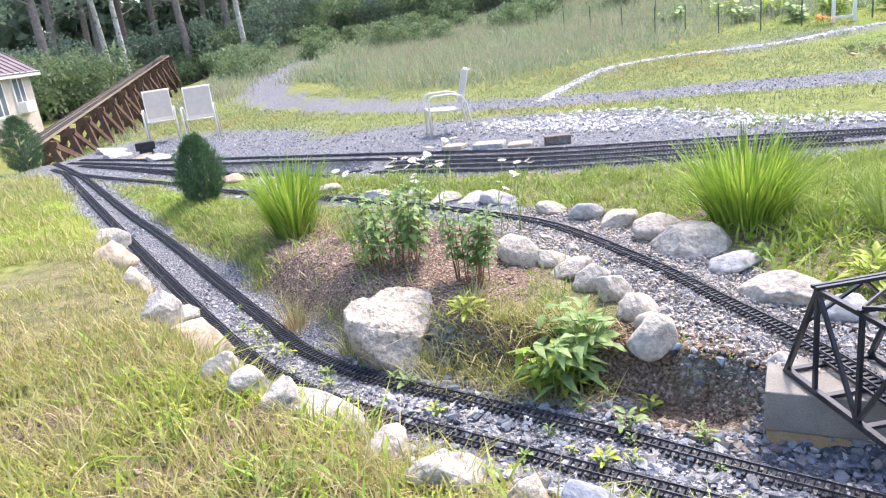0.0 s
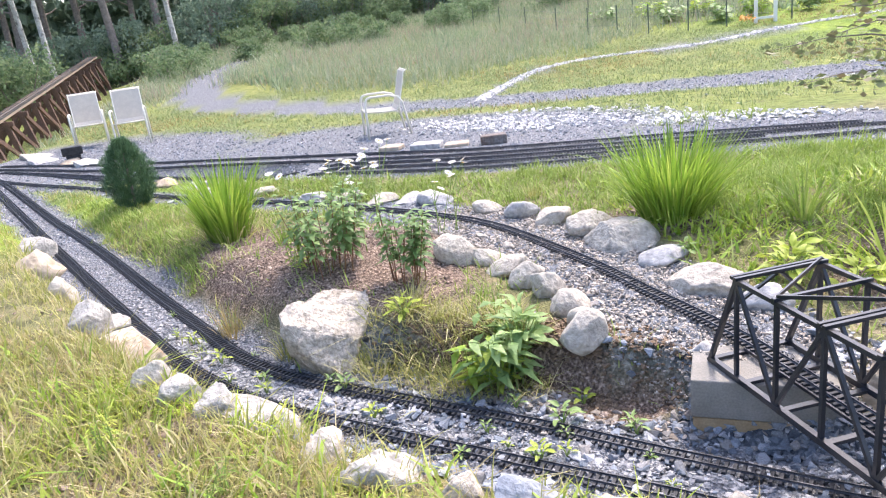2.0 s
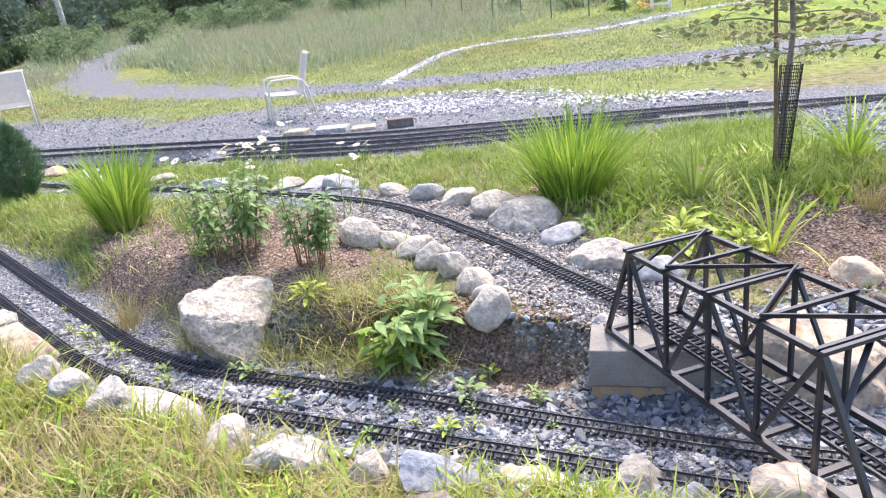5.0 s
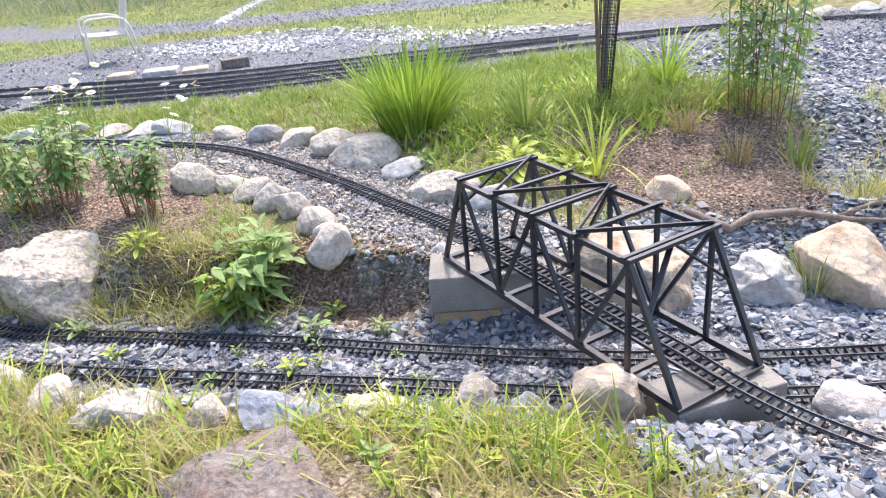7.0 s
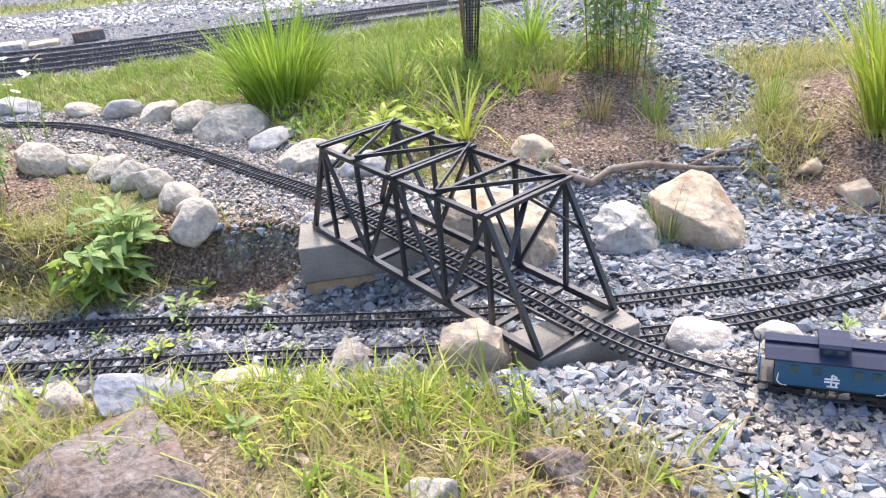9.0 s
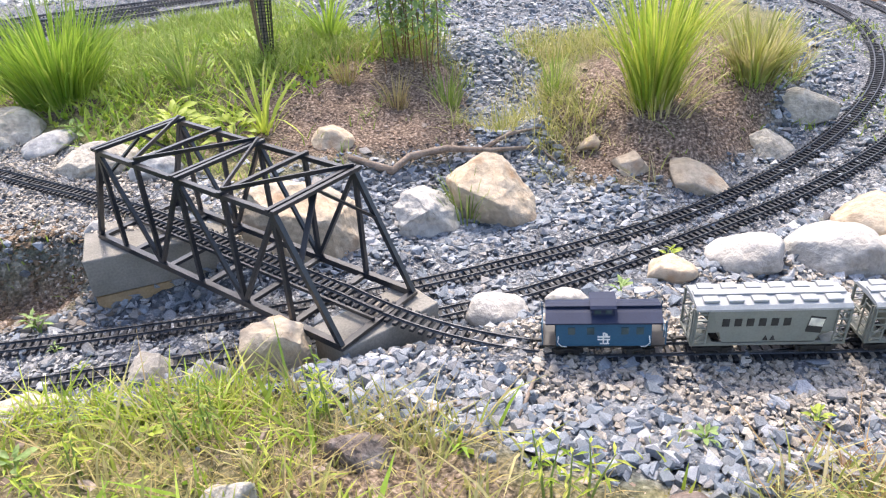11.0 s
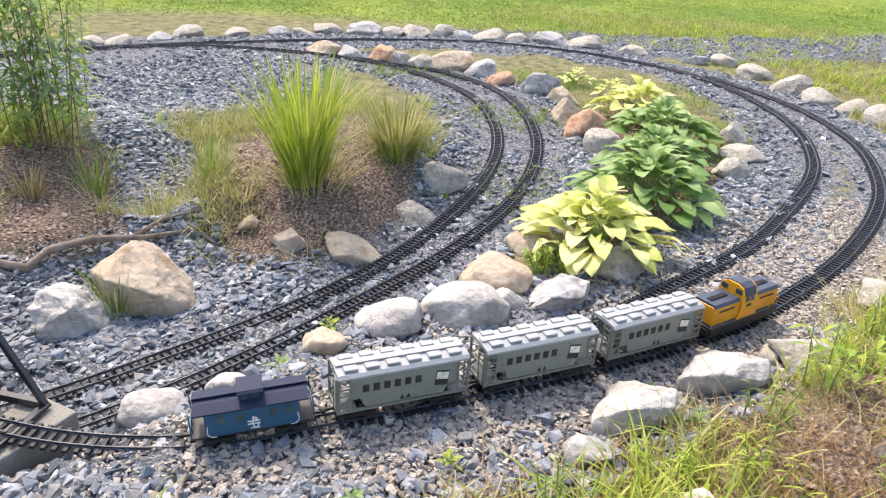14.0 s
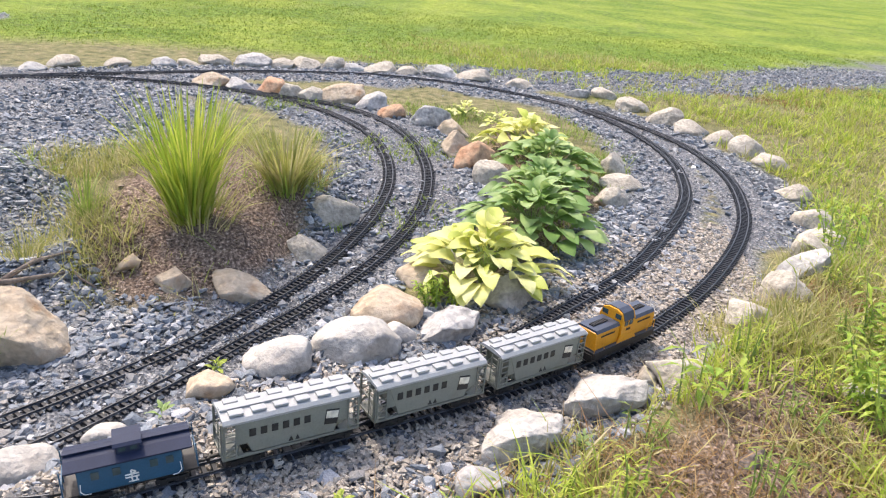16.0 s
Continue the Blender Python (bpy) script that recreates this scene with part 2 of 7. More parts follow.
GRAVEL_COLS = [(0.058, 0.073, 0.093), (0.11, 0.138, 0.171), (0.174, 0.211, 0.254), (0.278, 0.316, 0.36), (0.139, 0.154, 0.176), (0.51, 0.521, 0.546), (0.209, 0.24, 0.279), (0.325, 0.292, 0.254), (0.151, 0.185, 0.218), (0.66, 0.66, 0.66)]
TAN_COLS = [(.19, .17, .145), (.32, .285, .24), (.43, .39, .33), (.26, .245, .225), (.54, .5, .44), (.18, .155, .13), (.37, .33, .28), (.22, .225, .23)]
M_stone_bits = mat("crushed_stone", (.12, .14, .16), (.2, .22, .245), 9, .75, bump=.4, fine=220, rand="island", rand_cols=GRAVEL_COLS)
M_stone_bit = mat("crushed_stone_piece", (.12, .14, .16), (.2, .22, .245), 9, .75, bump=.4, fine=220, rand="object", rand_cols=GRAVEL_COLS)
M_pebbles = mat("tan_pebbles", (.36, .31, .25), (.5, .44, .36), 9, .75, bump=.3, fine=260, rand="island", rand_cols=TAN_COLS)
M_white_rock = mat("pale_fieldstone", (.48, .44, .37), (.39, .35, .29), 7, .8, bump=1.0, fine=45, contrast=.3, stains=((.27, .245, .2), 14, .55), dist=.012)
M_lichen_rock = mat("lichen_grey_fieldstone", (.45, .425, .375), (.34, .325, .29), 9, .85, bump=1.0, fine=50, contrast=.34, stains=((.15, .145, .12), 16, .75), dist=.012)
M_cream_rock = mat("cream_craggy_stone", (.54, .475, .385), (.43, .385, .32), 6, .85, bump=1.0, fine=60, contrast=.4, stains=((.22, .19, .14), 24, .7), dist=.014)
M_quartz = mat("white_quartz", (.5, .48, .44), (.42, .395, .36), 7, .7, bump=.9, fine=40, contrast=.22, stains=((.38, .34, .29), 12, .5), dist=.012)
M_blue_slab = mat("blue_grey_slate_rock", (.27, .295, .33), (.35, .365, .385), 8, .7, bump=.8, fine=42, contrast=.26, stains=((.16, .16, .17), 12, .5), dist=.01)
M_grey_rock = mat("grey_fieldstone", (.37, .365, .355), (.48, .465, .44), 8, .8, bump=.8, fine=40, contrast=.28, stains=((.17, .17, .17), 12, .7), dist=.01)
M_tan_rock = mat("tan_sandstone", (.46, .36, .25), (.52, .45, .355), 6, .85, bump=.9, fine=34, contrast=.28, stains=((.27, .15, .07), 8, .75), dist=.012)
M_dark_rock = mat("brown_slab_stone", (.16, .115, .09), (.165, .15, .14), 7, .75, bump=1.0, fine=70, contrast=.45, stains=((.27, .25, .235), 18, .5), dist=.01)
M_red_rock = mat("reddish_sandstone", (.44, .23, .13), (.5, .36, .24), 8, .85, bump=.8, fine=40, stains=((.25, .13, .08), 9, .6), dist=.01)
M_tie = mat("black_brown_plastic_ties", (.012, .0145, .02), (.022, .025, .031), 20, .6, bump=.2, fine=300)
M_rail = mat("weathered_dark_rail", (.04, .045, .055), (.09, .097, .11), 25, .42, .6, bump=.1, fine=300)
M_bridge = mat("black_painted_steel", (.007, .0095, .014), (.013, .017, .025), 14, .3, bump=.12, fine=180, contrast=.3, spec=.6, stains=((.03, .034, .04), 20, .3))
M_concrete = mat("grey_concrete", (.27, .255, .225), (.21, .2, .175), 8, .9, bump=.4, fine=120, contrast=.2, stains=((.2, .18, .15), 7, .5))
M_concrete_damp = mat("brown_stained_concrete", (.33, .23, .12), (.4, .3, .18), 8, .9, bump=.4, fine=110, contrast=.2, stains=((.22, .14, .07), 7, .5))
M_wood_grey = mat("weathered_driftwood", (.27, .22, .18), (.17, .13, .1), 14, .85, bump=.5, fine=90)


def ground_material():
    m = bpy.data.materials.new("garden_ground")
    m.use_nodes = True
    nt = m.node_tree
    b, L = nt.nodes["Principled BSDF"], nt.links.new
    b.inputs["Roughness"].default_value, b.inputs["Specular IOR Level"].default_value = .9, .2
    tc = nt.nodes.new("ShaderNodeTexCoord")

    def tex(kind, **kw):
        n = nt.nodes.new(kind)
        for k, v in kw.items():
            n.inputs[k].default_value = v
        L(tc.outputs["Object"], n.inputs["Vector"])
        return n

    def ramp(src, stops):
        r = nt.nodes.new("ShaderNodeValToRGB")
        while len(r.color_ramp.elements) < len(stops):
            r.color_ramp.elements.new(.5)
        for e, (p, c) in zip(r.color_ramp.elements, stops):
            e.position, e.color = p, (*c, 1)
        L(src, r.inputs[0])
        return r.outputs[0]

    def blend(f, a, c):
        x = nt.nodes.new("ShaderNodeMix")
        x.data_type = "RGBA"
        L(f, x.inputs[0]), L(a, x.inputs[6]), L(c, x.inputs[7])
        return x.outputs[2]

    at = nt.nodes.new("ShaderNodeAttribute")
    at.attribute_name = "zone"
    sp = nt.nodes.new("ShaderNodeSeparateColor")
    L(at.outputs["Color"], sp.inputs[0])
    big, mid, small = tex("ShaderNodeTexNoise", Scale=.55, Detail=6.0), tex("ShaderNodeTexNoise", Scale=9.0, Detail=8.0), tex("ShaderNodeTexNoise", Scale=70.0, Detail=8.0)
    turf = ramp(mid.outputs[0], [(.3, (.09, .09, .04)), (.45, (.165, .165, .07)), (.58, (.23, .21, .1)), (.72, (.3, .24, .15))])
    lawn = ramp(mid.outputs[0], [(.28, (.06, .11, .015)), (.45, (.12, .19, .022)), (.6, (.16, .26, .03)), (.75, (.24, .29, .05))])
    # brighter yellow-green areas: sunlight between tree shadows, put into the lawn colour
    patch = ramp(big.outputs[0], [(.42, (0, 0, 0)), (.62, (1, 1, 1))])
    lawn = blend(patch, lawn, ramp(mid.outputs[0], [(.3, (.16, .19, .025)), (.5, (.22, .3, .038)), (.7, (.31, .36, .065))]))
    grass = blend(at.outputs["Alpha"], turf, lawn)
    mulch = ramp(small.outputs[0], [(.3, (.075, .053, .04)), (.48, (.165, .118, .09)), (.6, (.26, .195, .15)), (.72, (.4, .32, .26))])
    v1, v2 = tex("ShaderNodeTexVoronoi", Scale=38.0), tex("ShaderNodeTexVoronoi", Scale=95.0)
    s1 = nt.nodes.new("ShaderNodeSeparateColor")
    s2 = nt.nodes.new("ShaderNodeSeparateColor")
    L(v1.outputs["Color"], s1.inputs[0]), L(v2.outputs["Color"], s2.inputs[0])
    # bed under the coarse stones is darkened: shade of the gaps in its colour
    coarse = ramp(s1.outputs[0], [(0, (.035, .04, .05)), (.3, (.09, .105, .125)), (.6, (.15, .17, .195)), (.8, (.22, .235, .25)), (1, (.42, .42, .41))])
    fine = ramp(s2.outputs[0], [(0, (.066, .072, .082)), (.4, (.135, .147, .166)), (.75, (.21, .218, .23)), (1, (.36, .36, .355))])
    col = blend(sp.outputs[1], grass, mulch)
    col = blend(sp.outputs[0], col, coarse)
    col = blend(sp.outputs[2], col, fine)
    val = nt.nodes.new("ShaderNodeMapRange")
    val.inputs[1].default_value, val.inputs[2].default_value, val.inputs[3].default_value, val.inputs[4].default_value = .3, .7, .65, 1.3
    L(small.outputs[0], val.inputs[0])
    mul = nt.nodes.new("ShaderNodeVectorMath")
    mul.operation = "SCALE"
    L(col, mul.inputs[0]), L(val.outputs[0], mul.inputs["Scale"]), L(mul.outputs[0], b.inputs["Base Color"])
    bp, bp2 = nt.nodes.new("ShaderNodeBump"), nt.nodes.new("ShaderNodeBump")
    bp.inputs["Strength"].default_value, bp.inputs["Distance"].default_value = .7, .012
    bp2.inputs["Strength"].default_value, bp2.inputs["Distance"].default_value = .8, .01
    L(v2.outputs["Distance"], bp.inputs["Height"]), L(small.outputs[0], bp2.inputs["Height"])
    L(bp.outputs[0], bp2.inputs["Normal"]), L(bp2.outputs[0], b.inputs["Normal"])
    return m


M_ground = ground_material()

# ---- the ground ----
MAIN_PATH = spline([(9.5, 8.0), (5.9, 9.4), (4.4, 10.2), (2.9, 10.85), (1.2, 11.9), (-.2, 13.2), (-1.6, 14.6), (-2.9, 15.9), (-3.7, 17.6), (-4.0, 19.6), (-4.1, 22.5), (-3.6, 26.0), (-2.4, 28.0)], .05)
SIDE_PATH = spline([(1.9, 11.6), (2.5, 12.9), (3.4, 14.3), (4.3, 14.9), (5.3, 14.9), (7.0, 14.4), (9.1, 14.7), (14, 15.5)], .05)

DRIVE = spline([(8.9, 1.9), (9.6, .5), (10.2, -.75), (11.0, -2.1), (12.2, -3.5), (14.8, -6.2), (19, -10.4)], .05)
CHANNEL = spline([(2.8, 1.7), (3.05, 1.85), (3.45, 2.2), (3.82, 2.55), (4.2, 3.0), (4.9, 3.65)], .04)


def zones(x, y):
    """How far a place is coarse gravel, mulch, fine gravel and mown lawn, 0 to 1 each."""
    n1, n2 = wave(x, y, 6, 11), wave(x, y, 15, 12)
    nz = .10 * n1 + .06 * n2
    ins, far = inside(x, y), np.hypot(x, y)
    d_in, d_out = away(x, y, INNER), away(x, y, OUTER)
    d_o = away(x, y, np.vstack([T_O1[T_O1[:, 1] < 1.15], T_O2[(T_O2[:, 0] > 2) & (T_O2[:, 1] < 5)]]))
    coarse = smooth(1.2 - (d_in + nz - .28) / .2) * smooth((x + .6) / .5)
    coarse = np.maximum(coarse, smooth(1.5 * np.maximum(bump(x, y, 2.5, 1.65, .95, .5, -25), bump(x, y, 3.5, 2.4, .75, .25, 50)) + nz))
    coarse = np.maximum(coarse, smooth(2 * bump(x, y, 5.3, 3.9, 1.6, 1.5) + nz) * smooth((y - 2.0) / .5))
    coarse = np.maximum(coarse, smooth(1.2 - (d_o + nz - .3) / .2) * smooth(1.2 - (ins - .45) / .2))
    coarse = np.maximum(coarse, smooth((ins + .35) / .1) * smooth(1 - (ins + nz - .42) / .15) * smooth((x - .95) / .2) * smooth(1 - (x - 2.0) / .4) * smooth((y + 1) / .5))
    coarse = np.maximum(coarse, smooth(2 * bump(x, y, 2.35, .35, .6, .42, -35)))
    isl = np.maximum(bump(x, y, 3.92, 1.48, .93, .57, 12), bump(x, y, 2.88, 2.6, .95, .62, -28))
    coarse = coarse * (1 - smooth(2.2 * isl + nz)) 
    coarse = np.maximum(coarse, smooth(1 - (away(x, y, CHANNEL) + .6 * nz - .13) / .1))
    d_l = away(x, y, T_O1[(T_O1[:, 0] > .1) & (T_O1[:, 1] > 2.4)])
    coarse = np.maximum(coarse, smooth(1.2 - (d_l + .5 * nz - .24) / .16))
    face = np.maximum(smooth(1.4 * cut_bank(x, y) * smooth((d_in - .2) / .1) * smooth(1 - (d_in - .55) / .2) * smooth((1.05 - x) / .3)), smooth(1.5 * hollow(x, y)))
    coarse = coarse * (1 - face)
    fine = np.maximum(smooth(1 - (d_in + .8 * nz - .13) / .1), smooth(1 - (d_out + .8 * nz - .11) / .1))
    chairs = np.maximum(bump(x, y, .7, 9.0, 2.8, 1.35, -28), bump(x, y, -3.9, 11.3, 2.6, 1.7, -35))
    fine = np.maximum(fine, smooth(2.2 * chairs + nz))
    d_b = away(x, y, np.vstack([T_B3, T_O2[T_O2[:, 1] > 4.8]]))
    fine = np.maximum(fine, smooth(1.3 - (d_b + nz - .45) / .35) * (y > 4.2))
    fine = np.maximum(fine, smooth(1 - (away(x, y, MAIN_PATH) - .55 + .6 * nz) / .12))
    fine = np.maximum(fine, smooth(1 - (away(x, y, SIDE_PATH) - .13 + .5 * nz) / .06))
    fine = np.maximum(fine, smooth(1.1 - (away(x, y, DRIVE) - .6 + 2.2 * nz) / .3))
    mulch = np.maximum(smooth(2.2 * bump(x, y, -.35, 4.45, 1.25, .62, -52) + 2.5 * nz), smooth(2.2 * bump(x, y, 2.86, 2.52, .92, .6, -28) + 2 * nz))
    mulch = np.maximum(mulch, smooth(2.0 * bump(x, y, 3.88, 1.37, .95, .55, 10) + 2 * nz))
    mulch = np.maximum(mulch, smooth(2.2 * bump(x, y, 1.75, 4.1, .42, .26, -60) + 2 * nz))
    mulch = np.maximum(mulch, np.clip(.9 * smooth((ins - .45) / .3) * smooth((x - .6) / .5) * smooth(.65 + 2.0 * n1) + .7 * smooth((ins - .6) / .3) * smooth(-.2 + 2.2 * n1), 0, 1) * smooth(4.2 - far))
    mulch = np.maximum(mulch, .8 * smooth(2.2 * bump(x, y, 5.0, -.32, 2.2, .4, 8) + 2.5 * nz))
    mulch = np.maximum(mulch, face)
    mulch = np.maximum(mulch, .9 * smooth(1.6 * np.maximum(bump(x, y, -.95, 1.25, .4, .22, -40), bump(x, y, .8, .72, .5, .14, -25)) + 2 * nz))
    mulch = np.maximum(mulch, .8 * smooth(2.2 * bump(x, y, 11.3, -3.6, 1.6, .5, -42) + 2.5 * nz))
    lawn = smooth((np.hypot(x - 3, y - 2) - 6.3) / 1.0) * (1 - .58 * smooth((y - 7) / 3) * smooth((10 - x) / 4))
    lawn = lawn * (1 - smooth((-.8 - y) / .6) * smooth(10.5 - x))
    lawn = np.maximum(lawn, .5 * smooth((y - 6.6) / .6) * smooth(x - .8) * smooth(12.5 - y))
    return coarse, mulch * (1 - coarse), fine, lawn


def spread(lo, hi, step, reach):
    core = np.arange(lo, hi, step)
    out = step * 1.18 ** np.arange(1, 60)
    out = np.cumsum(out)
    out = out[out < reach]
    return np.r_[lo - out[::-1], core, hi + out]


gx, gy = spread(-4.8, 10.4, .048, 900), spread(-3.0, 9.6, .048, 900)
X, Y = np.meshgrid(gx, gy)
Z = height(X, Y)
zc, zm, zf, zl = zones(X, Y)
Z = Z + .006 * np.random.RandomState(2).randn(*Z.shape) * (zc + zm + .5)
nx, ny = len(gx), len(gy)
idx = np.arange(nx * ny).reshape(ny, nx)
quads = np.stack([idx[:-1, :-1], idx[:-1, 1:], idx[1:, 1:], idx[1:, :-1]], -1).reshape(-1, 4)
ground = mesh_ob("ground", np.stack([X, Y, Z], -1).reshape(-1, 3), quads, M_ground, True)
att = ground.data.color_attributes.new("zone", "FLOAT_COLOR", "POINT")
att.data.foreach_set("color", np.stack([zc, zm, zf, zl], -1).reshape(-1).astype(np.float32))
tagged(ground, "garden ground with turf, bark mulch, gravel beds and mown lawn", "ground", kind="structure")


def hz(x, y):
    return float(height(x, y)[0])


def shard(r, n):
    """A broken stone: the hull of a few random points pushed towards the faces of a box."""
    p = r.uniform(-1, 1, (n + 3, 3))
    p = p / np.abs(p).max(1)[:, None] * r.uniform(.75, 1.1, (n + 3, 1)) * r.uniform(.65, 1.25, 3)
    bm = bmesh.new()
    for q in p:
        bm.verts.new(q)
    hull = bmesh.ops.convex_hull(bm, input=bm.verts)
    bmesh.ops.delete(bm, geom=list({v for v in hull["geom_interior"] + hull["geom_unused"] if isinstance(v, bmesh.types.BMVert)}), context="VERTS")
    bmesh.ops.recalc_face_normals(bm, faces=bm.faces)
    bm.verts.index_update()
    out = np.array([v.co[:] for v in bm.verts]), np.array([[v.index for v in f.verts] for f in bm.faces])
    bm.free()
    return out


def scatter(name, n, area, chance, size, material, flat=.65, seed=1, sink=.25, label="", lift=0.0, plain=False):
    """Many small angular stones in one mesh, spread where chance(x, y) allows."""
    r = np.random.RandomState(seed)
    x, y = r.uniform(area[0], area[1], n), r.uniform(area[2], area[3], n)
    keep = r.rand(n) < chance(x, y)
    x, y = x[keep], y[keep]
    n = len(x)
    s = size[0] * (size[1] / size[0]) ** (r.rand(n) ** 1.6)
    kind = r.randint(0, 24, n)
    a, b = r.rand(n) * 6.283, r.randn(n) * .35
    zz = height(x, y) + s * flat * (.5 - sink) + lift
    vs, fs, at = [], [], 0
    for k in range(24):
        base, tri = shard(r, 6 if plain else 9)
        i = np.where(kind == k)[0]
        if not len(i):
            continue
        v = base[None] * s[i, None, None] * .5
        ca, sa, cb, sb = np.cos(a[i])[:, None], np.sin(a[i])[:, None], np.cos(b[i])[:, None], np.sin(b[i])[:, None]
        z0 = v[:, :, 2] * flat
        y1, z1 = v[:, :, 1] * cb - z0 * sb, v[:, :, 1] * sb + z0 * cb
        vs.append(np.stack([v[:, :, 0] * ca - y1 * sa + x[i, None], v[:, :, 0] * sa + y1 * ca + y[i, None], z1 + zz[i, None]], -1).reshape(-1, 3))
        fs.append((tri[None] + (np.arange(len(i)) * len(base))[:, None, None]).reshape(-1, 3) + at)
        at += len(vs[-1])
    ob = mesh_ob(name, np.concatenate(vs), np.concatenate(fs), material)
    return tagged(ob, label, "gravel", kind="stuff")

# ---- model railway tracks ----
GAUGE, TIE_GAP = 0.048, 0.029
TRACK_UP = 0.012


def track_z(pts):
    z = height(pts[:, 0], pts[:, 1])
    k = np.ones(31) / 31
    zz = np.convolve(np.r_[[z[0]] * 15, z, [z[-1]] * 15], k, "valid")
    return zz + TRACK_UP


def lay_track(pts, z, label, near):
    """Two rails on plastic ties; the ties on the stretch near the walk are parts of their own."""
    tr = empty("model_railway_track", Matrix.Translation((*pts[0], z[0])), label, "model railway track", "garden railway tracks")
    inv = Matrix.Translation((-pts[0][0], -pts[0][1], -z[0]))
    d = np.gradient(pts, axis=0)
    d /= np.hypot(*d.T)[:, None]
    nrm = np.stack([-d[:, 1], d[:, 0]], 1)
    prof = [(-.0035, 0), (.0035, 0), (.0012, .0025), (.0012, .0055), (.0018, .006), (.0018, .0085), (-.0018, .0085), (-.0018, .006), (-.0012, .0055), (-.0012, .0025)]
    for side in (-1, 1):
        c = pts + nrm * side * GAUGE / 2
        v = np.array([[(c[i, 0] + nrm[i, 0] * u, c[i, 1] + nrm[i, 1] * u, z[i] + .007 + h) for u, h in prof] for i in range(len(c))])
        v = v.reshape(-1, 3) - (*pts[0], z[0])
        k = len(prof)
        f = [(i * k + j, i * k + (j + 1) % k, (i + 1) * k + (j + 1) % k, (i + 1) * k + j) for i in range(len(c) - 1) for j in range(k)]
        mesh_ob("rail", v, f, M_rail, parent=tr)
    s = np.r_[0, np.cumsum(np.hypot(*np.diff(pts, axis=0).T))]
    u = np.arange(.01, s[-1], TIE_GAP)
    px, py, pz = np.interp(u, s, pts[:, 0]), np.interp(u, s, pts[:, 1]), np.interp(u, s, z)
    dx, dy = np.interp(u, s, d[:, 0]), np.interp(u, s, d[:, 1])
    cube = np.array([(a, b, c) for a in (-1, 1) for b in (-1, 1) for c in (-1, 1)]) * (.007, .046, .0045)
    cube[cube[:, 2] > 0] *= (.85, .985, 1)
    faces = np.array([(0, 1, 3, 2), (4, 6, 7, 5), (0, 4, 5, 1), (2, 3, 7, 6), (0, 2, 6, 4), (1, 5, 7, 3)])
    single = np.array([near(a, b) for a, b in zip(px, py)])
    picks = np.where(single)[0][:280]
    me = bpy.data.meshes.new("tie")
    me.from_pydata(cube.tolist(), [], faces.tolist())
    me.materials.append(M_tie)
    for i in picks:
        ob = new("tie", me)
        ob.parent = tr
        ob.matrix_basis = inv @ Matrix.Translation((px[i], py[i], pz[i] + .003)) @ Matrix.Rotation(math.atan2(dy[i], dx[i]), 4, "Z")
    rest = np.setdiff1d(np.arange(len(u)), picks)
    if len(rest):
        a = np.arctan2(dy[rest], dx[rest])[:, None]
        vx = cube[None, :, 0] * np.cos(a) - cube[None, :, 1] * np.sin(a) + px[rest][:, None] - pts[0][0]
        vy = cube[None, :, 0] * np.sin(a) + cube[None, :, 1] * np.cos(a) + py[rest][:, None] - pts[0][1]
        vz = cube[None, :, 2] + pz[rest][:, None] + .003 - z[0]
        f = (faces[None] + (np.arange(len(rest)) * 8)[:, None, None]).reshape(-1, 4)
        ob = mesh_ob("sleeper_run", np.stack([vx, vy, vz], -1).reshape(-1, 3), f, M_tie, parent=tr)
        tagged(ob, kind="stuff")
    return tr


Z_L2, Z_L1, Z_O1, Z_O2, Z_B3, Z_B4, Z_B5 = [track_z(t) for t in (T_L2, T_L1, T_O1, T_O2, T_B3, T_B4, T_B5)]
# the outer line crosses the lower one on the bridge
on_bridge = (T_O1[:, 1] < 2.75) & (T_O1[:, 1] > .95)
Z_O1[on_bridge] = .036
k9 = np.ones(25) / 25
Z_O1[12:-12] = np.convolve(Z_O1, k9, "valid")
lay_track(T_L1, Z_L1, "narrow black model railway track curving through grey gravel", lambda x, y: 0 < x < 4 and y < 2.6)
lay_track(T_L2, Z_L2, "black model railway track passing under the truss bridge", lambda x, y: .2 < x < 4.2 and y < 2.7)
lay_track(T_O1, Z_O1, "raised black model railway track carrying the toy train", lambda x, y: 1 < x < 3.6 and y < 3.2)
lay_track(T_O2, Z_O2, "black model railway track on the wide outer loop", lambda x, y: 2 < x < 6 and y < 0)
lay_track(T_B3, Z_B3, "straight black model railway siding on grey gravel", lambda x, y: False)
lay_track(T_B5, Z_B5, "black model railway siding between the other sidings", lambda x, y: False)
lay_track(T_B4, Z_B4, "straight black model railway siding beside the grass strip", lambda x, y: False)


